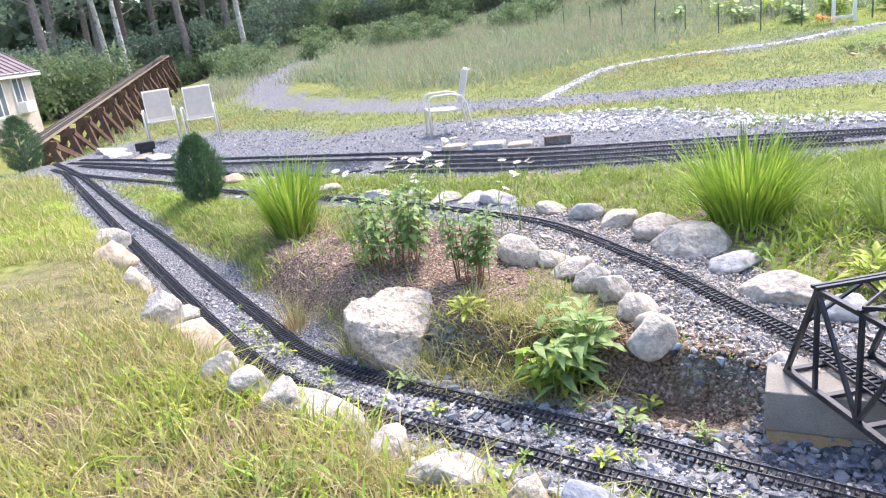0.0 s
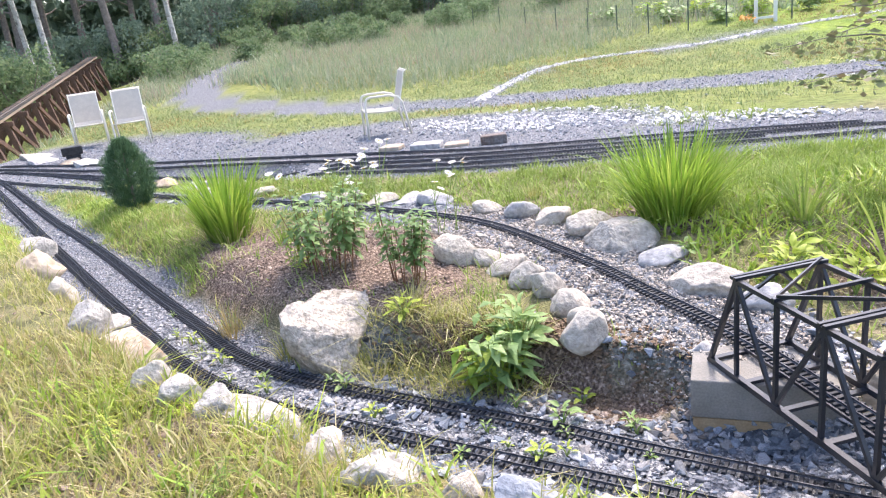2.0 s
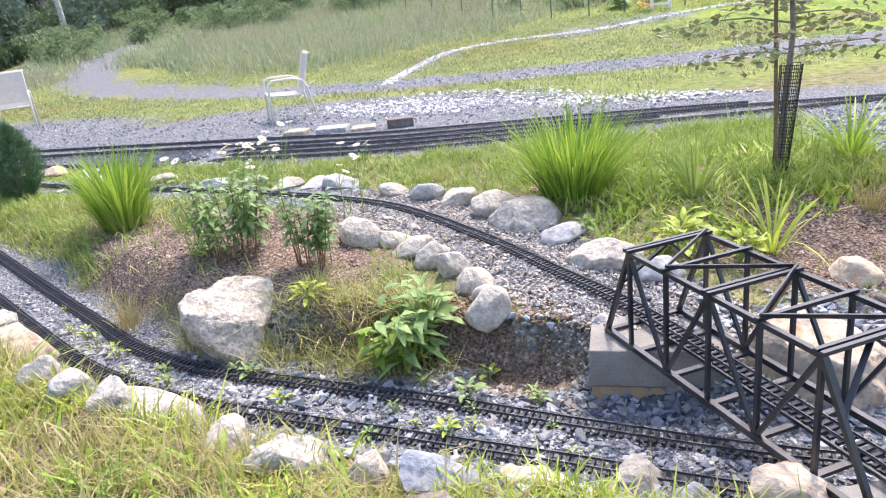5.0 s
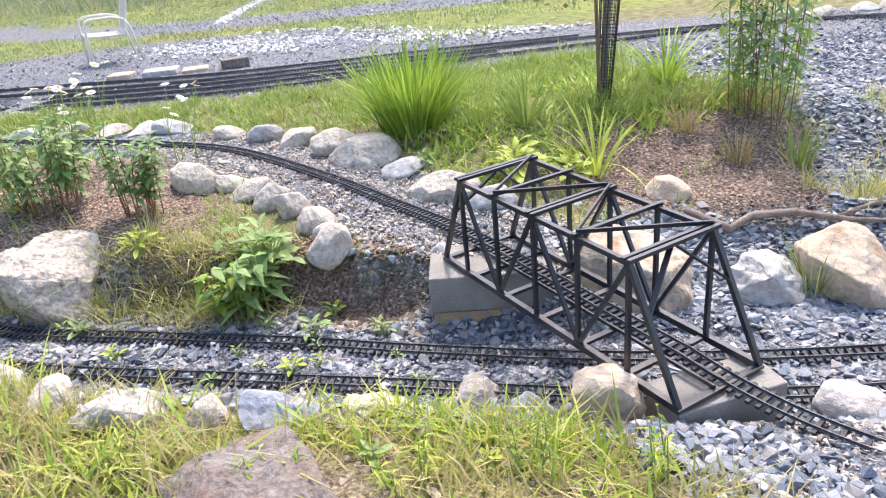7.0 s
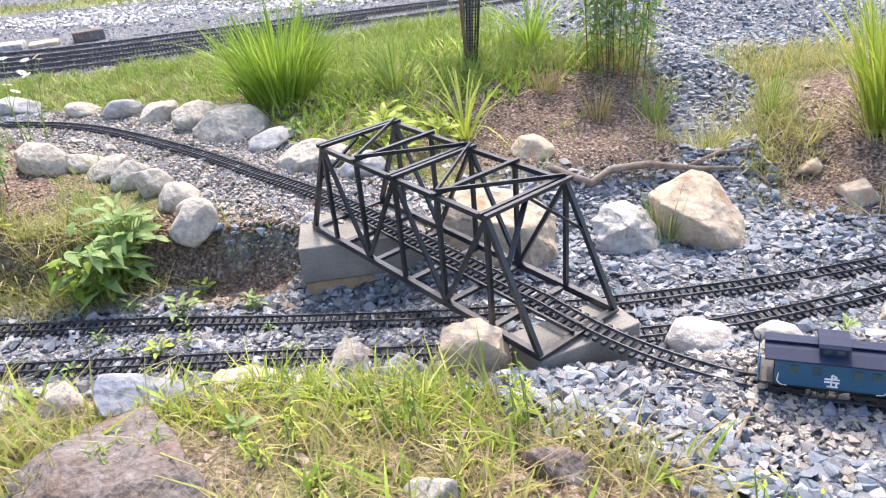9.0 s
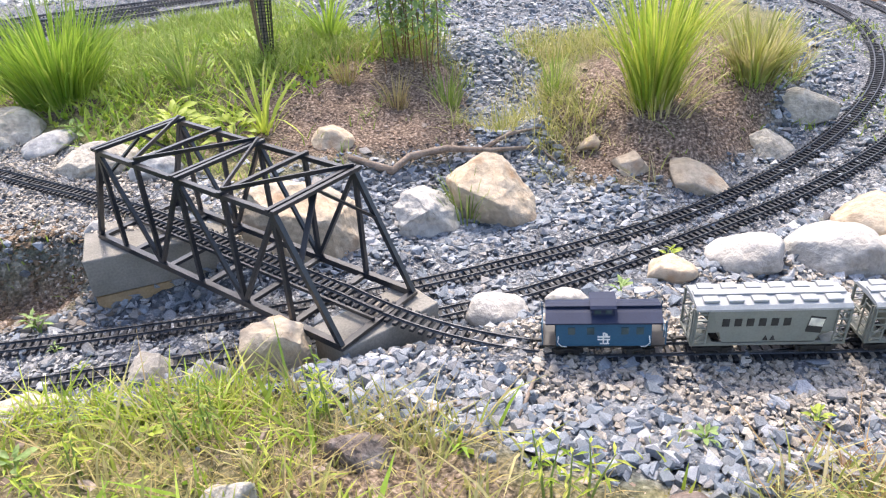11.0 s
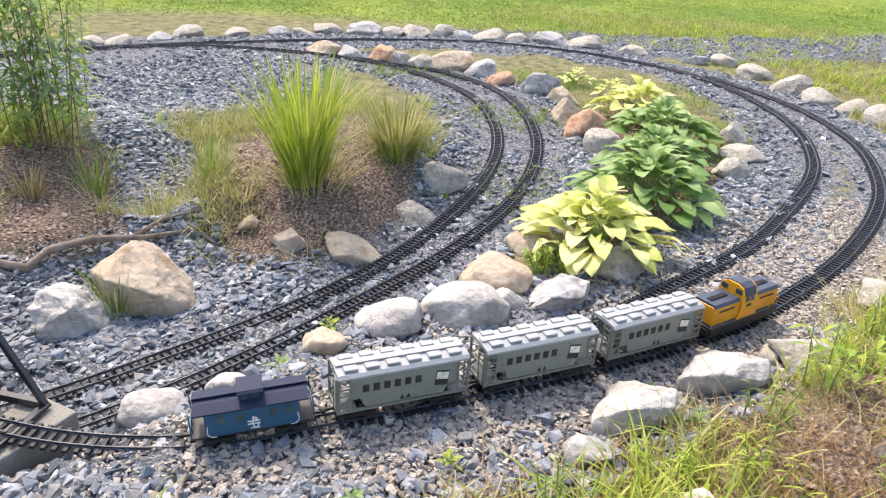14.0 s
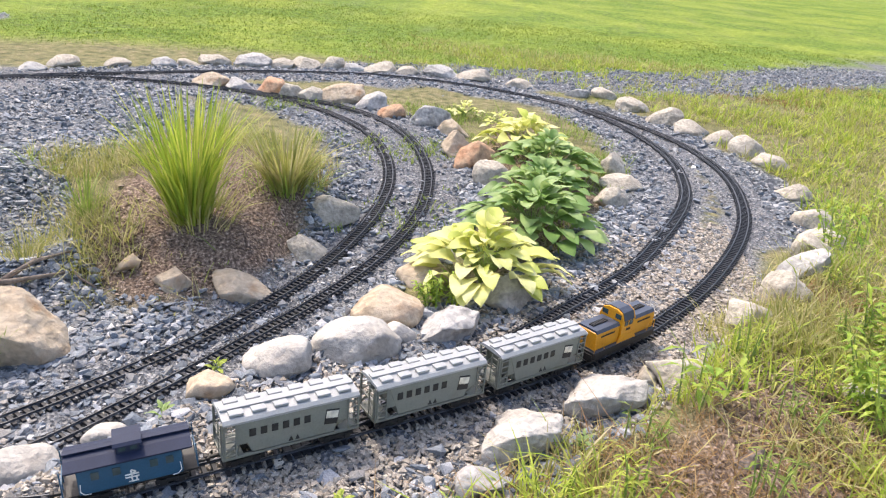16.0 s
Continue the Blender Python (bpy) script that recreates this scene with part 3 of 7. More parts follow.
# ---- truss bridge ----
def truss_bridge():
    a, b = Vector((1.36, 2.386, .0)), Vector((1.475, 1.161, .0))
    d = (b - a).normalized()
    length, W2, H, T = (b - a).length, .165, .373, .016
    m = Matrix.Translation(a + Vector((0, 0, .024))) @ Matrix((d, Vector((0, 0, 1)).cross(d), Vector((0, 0, 1)))).transposed().to_4x4()
    br = empty("truss_bridge", m, "black steel truss bridge for the model railway, on concrete", "model bridge")
    n = 6
    top_x = [.166 + (length - .362) * i / 4 for i in range(5)]
    bot_x = [length * i / n for i in range(n + 1)]
    for side in (-1, 1):
        y = side * W2
        bm = bmesh.new()
        bar(bm, (0, y, 0), (length, y, 0), .02, .022)
        part("bottom_chord", bm, M_bridge, br)
        bm = bmesh.new()
        bar(bm, (top_x[0], y, H), (top_x[-1], y, H), T, T)
        part("top_chord", bm, M_bridge, br)
        for x0, x1 in ((0, top_x[0]), (length, top_x[-1])):
            bm = bmesh.new()
            bar(bm, (x0, y, 0), (x1, y, H), T, T)
            part("end_post", bm, M_bridge, br)
        for i, x in enumerate(top_x):
            bm = bmesh.new()
            bar(bm, (x, y, 0), (x, y, H), T * .85, T * .85)
            part("post", bm, M_bridge, br)
        for i in range(4):
            bm = bmesh.new()
            lo, hi = (i + 1, i) if i % 2 == 0 else (i, i + 1)
            bar(bm, (top_x[lo], y, 0), (top_x[hi], y, H), T * .8, T * .8)
            part("diagonal", bm, M_bridge, br)
    for i, x in enumerate(top_x):
        bm = bmesh.new()
        if i % 2 == 0:
            for k in (-1, 1):
                box(bm, x + k * .011, 0, H + .012, .013, W2 * 2 + .03, .012)
            box(bm, x, 0, H + .008, .016, W2 * 2 + .03, .004)
        else:
            box(bm, x, 0, H + .012, .014, W2 * 2 + .03, .012)
        part("cross_beam", bm, M_bridge, br)
    for i in range(4):
        bm = bmesh.new()
        s = 1 if i % 2 == 0 else -1
        bar(bm, (top_x[i], W2 * s, H + .021), (top_x[i + 1], -W2 * s, H + .021), .006, .013)
        part("top_brace", bm, M_bridge, br)
    for x0, x1 in ((0, top_x[0]), (length, top_x[-1])):
        for s in (-1, 1):
            bm = bmesh.new()
            f = .62
            bar(bm, (x0 + (x1 - x0) * f, s * W2, H * f), (x1, s * .008, H), .016, .008)
            part("knee_brace", bm, M_bridge, br)
    for x in bot_x:
        bm = bmesh.new()
        box(bm, x, 0, -.004, .022, W2 * 2 + .02, .012)
        part("floor_beam", bm, M_bridge, br)
    for s in (-1, 1):
        bm = bmesh.new()
        box(bm, length / 2, s * .022, .008, length, .008, .012)
        part("stringer", bm, M_bridge, br)
    return br


truss_bridge()


def concrete_block(x, y, z0, z1, sx, sy, turn, band, label):
    ob = empty("concrete_abutment", pose(x, y, z0, 0, 0, turn), label, "concrete block")
    bm = bmesh.new()
    box(bm, 0, 0, (z1 - z0) / 2 + band / 2, sx, sy, z1 - z0 - band, bevel=.006)
    part("block", bm, M_concrete, ob)
    if band:
        bm = bmesh.new()
        box(bm, 0, 0, band / 2 - .004, sx - .012, sy - .012, band, bevel=.004)
        part("footing", bm, M_concrete_damp, ob, "brown damp-stained lower course")
    return ob


concrete_block(1.355, 2.285, -.26, .01, .5, .3, -27, .115, "grey concrete block with brown stained foot under the bridge")
concrete_block(1.5, 1.2, -.16, .006, .36, .17, -8, .04, "low grey concrete pad under the bridge end")

# ---- boulders ----
def boulder(x, y, w, h, material, label, depth=.8, seed=0, sink=.32, turn=None, round_=.4, cuts=9, category="boulder", flat=.82):
    r = np.random.RandomState(seed + int(1000 * abs(x)) + int(777 * abs(y)))
    bm = bmesh.new()
    bmesh.ops.create_icosphere(bm, subdivisions=5 if w > .36 else 4 if w > .15 else 3, radius=1)
    v = np.array([q.co[:] for q in bm.verts])
    v *= r.uniform(.85, 1.15, 3)
    for k in range(cuts + 4):
        n = r.randn(3)
        n[2] = abs(n[2]) if k % 2 else n[2]
        n /= np.linalg.norm(n)
        lim = r.uniform(.38 + .32 * round_, .8 + .12 * round_)
        over = np.clip(v @ n - lim, 0, None)
        v = v - over[:, None] * n * (.99 - .16 * round_)
    off = r.rand(3) * 50
    f = np.array([noise.fractal(Vector(q * 1.7 + off), .9, 2.1, 5) * (.1 if round_ < .45 else .07) + abs(noise.noise(Vector(q * 4.5 + off))) * -.045 + noise.noise(Vector(q * 13 + off)) * .012 for q in v])
    v = v * (1 + f)[:, None]
    v[:, :2] *= (1.06 - .2 * np.clip(v[:, 2:3], -1, 1))
    v[:, 0] += .25 * r.randn() * v[:, 2]
    v[:, 1] += .15 * r.randn() * v[:, 2]
    v = (v - (v.max(0) + v.min(0)) / 2) / ((v.max(0) - v.min(0)) / 2)
    h = h * flat
    hh = h / (1 - sink) / 2
    v = v * (w / 2, w / 2 * depth, hh)
    for q, c in zip(bm.verts, v):
        q.co = c
    z = hz(x, y) + hh - 2 * hh * sink
    ob = part(category.replace(" ", "_"), bm, material, None, "", True)
    ob.matrix_world = pose(x, y, z, 0, 0, r.uniform(0, 360) if turn is None else turn)
    return tagged(ob, label, category, "garden boulders")


def crag(x, y, z, turn, pts, material, label, rough=.012, seed=0):
    """A broken boulder: the hull of a few corners (right, away, up as seen from the walk), its edges worn and its faces pitted."""
    bm = bmesh.new()
    lo, hi, mid = min(p[2] for p in pts), max(p[2] for p in pts), sum(p[0] for p in pts) / len(pts)
    deep = max(p[1] for p in pts)
    for u, v, w in pts:
        bm.verts.new((u, v, w))
        if w < lo + .45 * (hi - lo):
            bm.verts.new((mid + (u - mid) * .9, v * .8 + deep * .15, lo - .07))
        else:
            bm.verts.new((mid + (u - mid) * .8, v * .6 + deep * .5, lo - .05))
        bm.verts.new((mid + (u - mid) * .8, deep * 1.35 - v * .3, lo + (w - lo) * .55))
    hull = bmesh.ops.convex_hull(bm, input=bm.verts)
    bmesh.ops.delete(bm, geom=list({v for v in hull["geom_interior"] + hull["geom_unused"] if isinstance(v, bmesh.types.BMVert)}), context="VERTS")
    bmesh.ops.dissolve_limit(bm, angle_limit=.12, verts=bm.verts, edges=bm.edges)
    bmesh.ops.bevel(bm, geom=list(bm.edges), offset=.008, segments=2, affect="EDGES", profile=.6)
    bmesh.ops.triangulate(bm, faces=bm.faces)
    for _ in range(5):
        es = [e for e in bm.edges if e.calc_length() > .022]
        if es and len(bm.faces) < 9000:
            bmesh.ops.subdivide_edges(bm, edges=es, cuts=1)
            bmesh.ops.triangulate(bm, faces=bm.faces)
    bm.normal_update()
    off = Vector((seed * 3.1, seed * 1.7, seed * 5.3))
    for v in bm.verts:
        q = v.co * 9 + off
        layer = math.sin((v.co.z + .4 * v.co.x) * 95 + 5 * noise.noise(q))
        v.co += v.normal * rough * (1.3 * noise.fractal(q, .9, 2.1, 4) - 1.1 * abs(noise.noise(v.co * 17 + off)) + .5 * noise.noise(v.co * 60 + off) + .16 * layer)
    ob = part("boulder", bm, material, None, "", True)
    ob.matrix_world = pose(x, y, z, 0, 0, turn)
    return tagged(ob, label, "boulder", "garden boulders")


def row(rows, material, label, back=.4, **kw):
    """Stones set by the middle of their foot, as seen from the walk: plan place, width, height."""
    for i, (x, y, w, h) in enumerate(rows):
        a = math.atan2(y + .2, x - .2)
        mt, lb = (material, label) if not isinstance(material, (list, tuple)) else (material[i % len(material)], label[i % len(label)])
        boulder(x + math.cos(a) * w * back, y + math.sin(a) * w * back, w * 1.16, h * 1.1, mt, lb, seed=i, turn=math.degrees(a) - 90 + (i * 37 % 40 - 20), **kw)


W, G, T, D, R = M_white_rock, M_grey_rock, M_tan_rock, M_dark_rock, M_red_rock
C, K, CL, KL = M_lichen_rock, M_cream_rock, "grey fieldstone mottled with lichen, half buried", "cream craggy stone in the bank"
WL, GL, TL, DL, RL = ("pale rounded fieldstone with grey lichen stains", "grey angular fieldstone half set in the soil", "tan sandstone block with rusty streaks",
                      "flat dark brown weathered stone slab", "reddish brown sandstone edging stone")
row([(-2.77, 5.95, 0.29, 0.17), (-2.4, 5.12, 0.3, 0.18), (-2.02, 4.52, 0.20, 0.15), (-1.56, 3.67, 0.23, 0.18), (-1.59, 4.09, 0.17, 0.14), (-1.33, 3.48, 0.32, 0.18), (-0.98, 2.77, 0.16, 0.12), (-0.84, 2.62, 0.15, 0.11), (-.68, 2.48, .16, .11)],
    [C, T, W, C], [CL, TL, WL, CL], back=.2, round_=.4, sink=.45, flat=.85)
row([(-0.51, 2.34, 0.31, 0.13), (-0.27, 2.04, 0.17, 0.10), (0.15, 1.70, 0.14, 0.12), (0.62, 1.55, 0.2, 0.09), (0.96, 1.70, 0.17, 0.09), (1.08, 1.52, 0.16, 0.13)],
    [C, W, K, K, W, G], [CL, WL, KL, KL, WL, GL], round_=.45, sink=.5, flat=.68)
crag(.34, 1.6, .03, -5, [(-.12, .06, .12), (-.08, .1, .14), (.04, .1, .07), (.15, .08, -.01), (.15, .03, -.03), (.01, 0, 0), (-.12, 0, .07)], M_blue_slab, "flat blue-grey slab set on edge in the bank", .008, 5)
crag(1.16, 1.27, -.06, -31, [(-.08, .1, .13), (.04, .14, .12), (.11, .1, .1), (.12, .05, .03), (.04, 0, 0), (-.08, 0, .04), (-.09, .04, .1), (.02, -.02, .16), (.09, 0, .1)], T, "brown-tan boulder beside the bridge foot", .009, 6)
crag(-.07, 1.86, .04, 7, [(-.09, .08, .1), (.01, .12, .1), (.1, .12, .04), (.19, .1, -.05), (.16, .02, -.05), (.02, -.03, .03), (-.09, 0, .07), (-.01, -.02, .11), (-.16, .06, .06)], C, CL, .009, 7)
row([(0.43, 3.84, 0.25, 0.16), (0.61, 3.78, 0.19, 0.11), (0.66, 3.59, 0.21, 0.12), (0.73, 3.42, 0.18, 0.14), (0.80, 3.25, 0.16, 0.14), (0.84, 3.02, 0.17, 0.12), (0.85, 2.88, 0.12, 0.09), (0.80, 2.68, 0.18, 0.155)], W, WL, round_=.9, depth=.85)
crag(-.18, 3.2, -.2, 3, [(-0.34, 0.18, 0.31), (-0.34, 0.1, 0.2), (-0.24, 0.24, 0.33), (-0.1, 0.34, 0.33), (0.11, 0.36, 0.29), (0.11, 0.22, 0.22), (-0.09, 0.1, 0.22), (0.02, 0.06, 0.14), (-0.17, 0, 0.06), (-0.01, 0, -0.02), (-0.32, 0.08, 0.28)],
     M_cream_rock, "large cream craggy boulder among weeds", seed=1)
row([(0.48, 5.41, 0.26, 0.11), (0.80, 4.93, 0.20, 0.10), (0.99, 4.68, 0.23, 0.13), (1.13, 4.42, 0.22, 0.11), (1.28, 4.05, 0.28, 0.15), (1.35, 3.71, 0.37, 0.15), (1.45, 3.40, 0.23, 0.10), (1.48, 2.98, 0.33, 0.14), (1.62, 2.72, 0.21, 0.12)],
    [G, W, G, W, W, W], [GL, WL, GL, WL, WL, WL], round_=.8)
row([(-0.20, 6.01, 0.26, 0.08), (-0.52, 6.20, 0.26, 0.07), (0.07, 5.71, 0.25, 0.07), (0.26, 5.59, 0.21, 0.07), (-1.0, 6.7, .26, .07), (-1.5, 7.1, .25, .07)], [W, G], [WL, GL])
crag(1.7, 1.84, -.18, -38, [(-.19, .15, .31), (-.07, .25, .29), (.13, .25, .25), (.24, .2, .17), (.24, .08, .05), (.14, 0, -.01), (-.14, 0, 0), (-.21, .05, .1), (-.22, .1, .22), (-.07, .02, .24), (.12, .02, .19)],
     T, "large tan boulder beside the truss bridge", .009, 2)
crag(2.2, 1.67, -.2, -42, [(.02, .15, .17), (.1, .15, .15), (.18, .1, .04), (.15, .02, 0), (0, -.02, .01), (-.11, 0, .05), (-.11, .08, .12), (-.05, .12, .17), (.03, -.02, .14)],
     M_quartz, "white quartz boulder on blue-grey gravel", seed=3)
crag(2.46, 1.5, -.2, -52, [(-.04, .22, .26), (.04, .22, .24), (-.21, .16, .16), (-.16, .04, .1), (.19, .14, .07), (.19, .02, 0), (.09, -.04, .02), (.05, -.06, .12), (-.15, .02, .18)],
     T, "tan sandstone wedge leaning over the gravel", .006, 4)
row([(2.30, 2.32, 0.19, 0.09), (3.10, 1.21, 0.15, 0.08), (3.17, 1.48, 0.11, 0.07), (3.24, 0.93, 0.27, 0.11)], T, "flat tan sandstone edging the mulch", cuts=12, round_=.2)
row([(3.77, 0.82, 0.22, 0.12), (4.20, 0.82, 0.26, 0.15)], W, "pale angular quartz stone beside the track", cuts=13, round_=.2)
row([(2.21, 0.58, 0.15, 0.08), (2.85, 0.16, 0.26, 0.13), (3.28, 0.10, 0.22, 0.11)], T, TL, round_=.5)
row([(2.40, 0.43, 0.23, 0.11), (2.57, 0.21, 0.30, 0.15), (2.76, 0.08, 0.12, 0.08), (1.90, 1.05, 0.2, 0.09), (2.12, .9, 0.15, 0.07)], M_quartz, "smooth white boulder between the two lines", round_=1.0, depth=.85)
row([(3.18, -0.26, 0.22, 0.13)], G, "sharp grey angular stone below the hostas", cuts=14, round_=.05)
row([(6.97, 2.99, 0.33, 0.14), (7.02, 2.71, 0.25, 0.12), (6.99, 2.37, 0.27, 0.16), (6.95, 2.15, 0.22, 0.14), (6.89, 1.92, 0.24, 0.14), (6.93, 1.66, 0.40, 0.18), (6.89, 1.37, 0.29, 0.16), (6.64, 1.09, 0.23, 0.13)], [T, G, R, W, W], [TL, GL, RL, WL, WL], round_=.7, back=.7)
row([(6.48, 0.70, 0.34, 0.19), (6.25, 0.46, 0.23, 0.14), (5.73, 0.35, 0.21, 0.19), (5.46, 0.18, 0.28, 0.18), (5.04, 0.00, 0.23, 0.15)], [G, T, T, R, W], [GL, TL, TL, RL, WL], round_=.4)
row([(5.62, -0.83, 0.18, 0.18), (5.31, -0.86, 0.27, 0.09), (4.90, -0.79, 0.21, 0.12)], W, WL)
row([(6.25, 5.14, 0.22, 0.08), (6.40, 4.94, 0.27, 0.08), (6.84, 4.78, 0.23, 0.08), (7.20, 4.71, 0.30, 0.12), (7.55, 4.33, 0.25, 0.09), (7.86, 3.96, 0.25, 0.10), (8.03, 3.77, 0.22, 0.08), (8.30, 3.59, 0.33, 0.12), (8.50, 3.22, 0.40, 0.15), (8.65, 2.94, 0.27, 0.11)],
    [W, W, G], [WL, WL, GL], round_=.8)
row([(8.78, 2.69, 0.34, 0.12), (8.99, 2.40, 0.27, 0.14), (9.0, 2.13, 0.24, 0.09), (9.05, 1.86, 0.41, 0.12), (9.16, 1.52, 0.27, 0.10), (9.21, 1.11, 0.41, 0.14), (9.22, 0.73, 0.37, 0.15), (9.16, 0.15, 0.30, 0.10), (8.97, -0.53, 0.25, 0.10), (9.07, -0.84, 0.26, 0.12)],
    [W, W, G], [WL, WL, GL], round_=.8)
row([(8.46, -1.12, 0.33, 0.15), (7.85, -1.40, 0.33, 0.19), (7.54, -1.63, 0.31, 0.13), (7.28, -1.85, 0.28, 0.13), (6.91, -2.01, 0.28, 0.17), (6.53, -2.13, 0.27, 0.11), (5.68, -2.1, 0.23, 0.11), (5.0, -2.05, .25, .13), (4.4, -1.9, .24, .13)], W, WL, round_=.8)
row([(3.41, -1.46, 0.19, 0.14), (3.75, -1.62, .22, .13), (4.05, -1.76, .2, .12), (3.12, -1.28, 0.20, 0.1), (2.72, -0.95, 0.22, 0.1), (1.97, -0.33, 0.13, 0.07)], [W, G, W, W], [WL, GL, WL, WL], round_=.3, back=.3, flat=.85, sink=.35)
crag(2.17, -.45, .02, -91, [(-0.13, -0.03, 0.03), (-0.09, 0.0, 0.08), (0.01, 0.11, 0.1), (0.1, 0.14, 0.1), (0.1, 0.06, 0.08), (-0.03, -0.03, 0.01), (-0.11, -0.04, -0.02), (-0.04, -0.04, 0.1)], M_quartz, "white rough boulder in the bank grass", .01, 9)
crag(2.5, -.71, .02, -98, [(-0.15, -0.06, 0.03), (-0.09, 0.01, 0.08), (0.01, 0.1, 0.1), (0.11, 0.12, 0.1), (0.11, 0.03, 0.06), (-0.01, -0.03, 0.0), (-0.12, -0.05, -0.02), (-0.03, -0.06, 0.09)], M_quartz, "white rough boulder in the bank grass", .01, 10)
crag(2.82, -.1, 0, -84, [(-.14, .06, -.02), (-.07, .14, .06), (0, .16, .1), (.12, .14, .09), (.1, .04, .06), (-.03, -.02, 0), (-.13, 0, -.02), (-.02, -.04, .08)], G, "sharp grey angular stone below the hostas", .008, 11)
row([(1.42, -.12, .12, .06), (1.75, -.62, .16, .07), (2.15, -1.05, .09, .05), (2.6, -1.5, .14, .06), (1.35, .12, .1, .05), (3.0, -1.75, .2, .09), (1.0, .72, .16, .07), (.72, .82, .12, .05)],
    [D, K, D, C], ["small dark stone peeking from the bank soil", KL, "small dark stone peeking from the bank soil", CL], round_=.4, sink=.5)
crag(.2, 1.25, .052, -1, [(-0.22, 0.23, 0.09), (-0.12, 0.23, 0.11), (0.08, 0.06, 0.12), (0.17, -0.01, 0.1), (0.17, -0.06, 0.05), (0.13, -0.15, 0.02), (-0.11, -0.05, 0.08), (-0.22, 0.09, 0.07), (0.01, -0.01, 0.12)], D, DL, .009, 8)
small = np.random.RandomState(311)
for i in range(46):
    t = small.rand()
    k = int(t * (len(T_L1) - 1)) if i % 2 else int(small.rand() * len(T_O1))
    c = (T_L1 if i % 2 else T_O1)[k]
    if not (-2 < c[0] < 3.4 and c[1] < 5):
        continue
    a = math.atan2(c[1] + .9, c[0] - .2)
    d = small.uniform(.3, .42)
    x, y, w = c[0] - math.cos(a) * d, c[1] - math.sin(a) * d, small.uniform(.05, .11)
    boulder(x, y, w, w * .6, [W, T, G, W][i % 4], "small loose stone among the edging boulders", seed=320 + i, round_=.3)

# ---- the toy train ----
M_grey_car = mat("pale_grey_moulded_plastic", (.22, .233, .205), (.185, .198, .172), 12, .5, bump=.06, fine=220, contrast=.1, stains=((.22, .21, .18), 25, .35))
M_roof_car = mat("light_grey_roof_plastic", (.37, .385, .39), (.32, .335, .34), 12, .42, bump=.06, fine=220, contrast=.1)
M_black_plastic = mat("black_plastic", (.012, .012, .013), (.025, .024, .023), 20, .5, bump=.1, fine=200)
M_blue_car = mat("blue_painted_plastic", (.015, .085, .16), (.02, .1, .18), 15, .45, bump=.05, fine=220, contrast=.15)
M_navy = mat("dark_navy_roof", (.007, .015, .045), (.011, .021, .056), 15, .7, bump=.05, fine=200, contrast=.15)
M_orange = mat("orange_yellow_paint", (.72, .33, .02), (.66, .29, .015), 15, .4, bump=.04, fine=220, contrast=.1)
M_slate = mat("dark_slate_roof_paint", (.06, .075, .11), (.05, .06, .085), 15, .4, bump=.05, fine=220, contrast=.15)
M_ink = mat("black_ink", (.02, .02, .02), (.03, .03, .03), 20, .6, bump=0)
M_cream = mat("cream_ink", (.75, .72, .62), (.7, .66, .55), 20, .6, bump=0)
M_white_ink = mat("white_ink", (.8, .8, .78), (.74, .74, .72), 20, .6, bump=0)
M_steel = mat("dull_wheel_steel", (.16, .15, .14), (.24, .22, .2), 30, .4, .8, bump=.1, fine=200)
M_window = mat("dark_window_plastic", (.03, .06, .07), (.05, .09, .1), 10, .12, bump=0)

S_O1 = np.r_[0, np.cumsum(np.hypot(*np.diff(T_O1, axis=0).T))]


def along(s):
    return np.array([np.interp(s, S_O1, T_O1[:, 0]), np.interp(s, S_O1, T_O1[:, 1]), np.interp(s, S_O1, Z_O1) + .0155])


def at_rail(s, reach):
    a, b = along(s - reach), along(s + reach)
    d = Vector(b - a).normalized()
    side = Vector((0, 0, 1)).cross(d).normalized()
    m = Matrix((d, side, d.cross(side))).transposed().to_4x4()
    m.translation = Vector((a + b) / 2)
    return m


def solid(bm, rings):
    """A loft through equal rings of points, closed at both ends."""
    vs = [[bm.verts.new(p) for p in r] for r in rings]
    n = len(vs[0])
    for a, b in zip(vs, vs[1:]):
        for k in range(n):
            bm.faces.new((a[k], a[(k + 1) % n], b[(k + 1) % n], b[k]))
    bm.faces.new(vs[0][::-1])
    bm.faces.new(vs[-1])
    bmesh.ops.recalc_face_normals(bm, faces=bm.faces)
    return bm


def bogie(car, x, r=.0155, gap=.055):
    bm = bmesh.new()
    for s in (-1, 1):
        box(bm, x, s * .033, .019, gap + .035, .006, .012, bevel=.002)
        for k in (-1, 1):
            box(bm, x + k * gap / 2, s * .036, .017, .016, .006, .016, bevel=.002)
    box(bm, x, 0, .022, .02, .066, .01)
    t = part("bogie", bm, M_black_plastic, car)
    for k in (-1, 1):
        for s in (-1, 1):
            bm = bmesh.new()
            tube(bm, [(x + k * gap / 2, s * .021, r), (x + k * gap / 2, s * .0255, r), (x + k * gap / 2, s * .0258, r), (x + k * gap / 2, s * .0275, r)], [r * 1.0, r * 1.0, r * .9, r * .86], 16)
            part("wheel", bm, M_steel, t)


def coupler(car, x, s):
    bm = bmesh.new()
    box(bm, x + s * .012, 0, .026, .036, .008, .008, bevel=.002)
    box(bm, x + s * .03, .003, .026, .01, .016, .012, bevel=.003)
    part("coupler", bm, M_black_plastic, car)


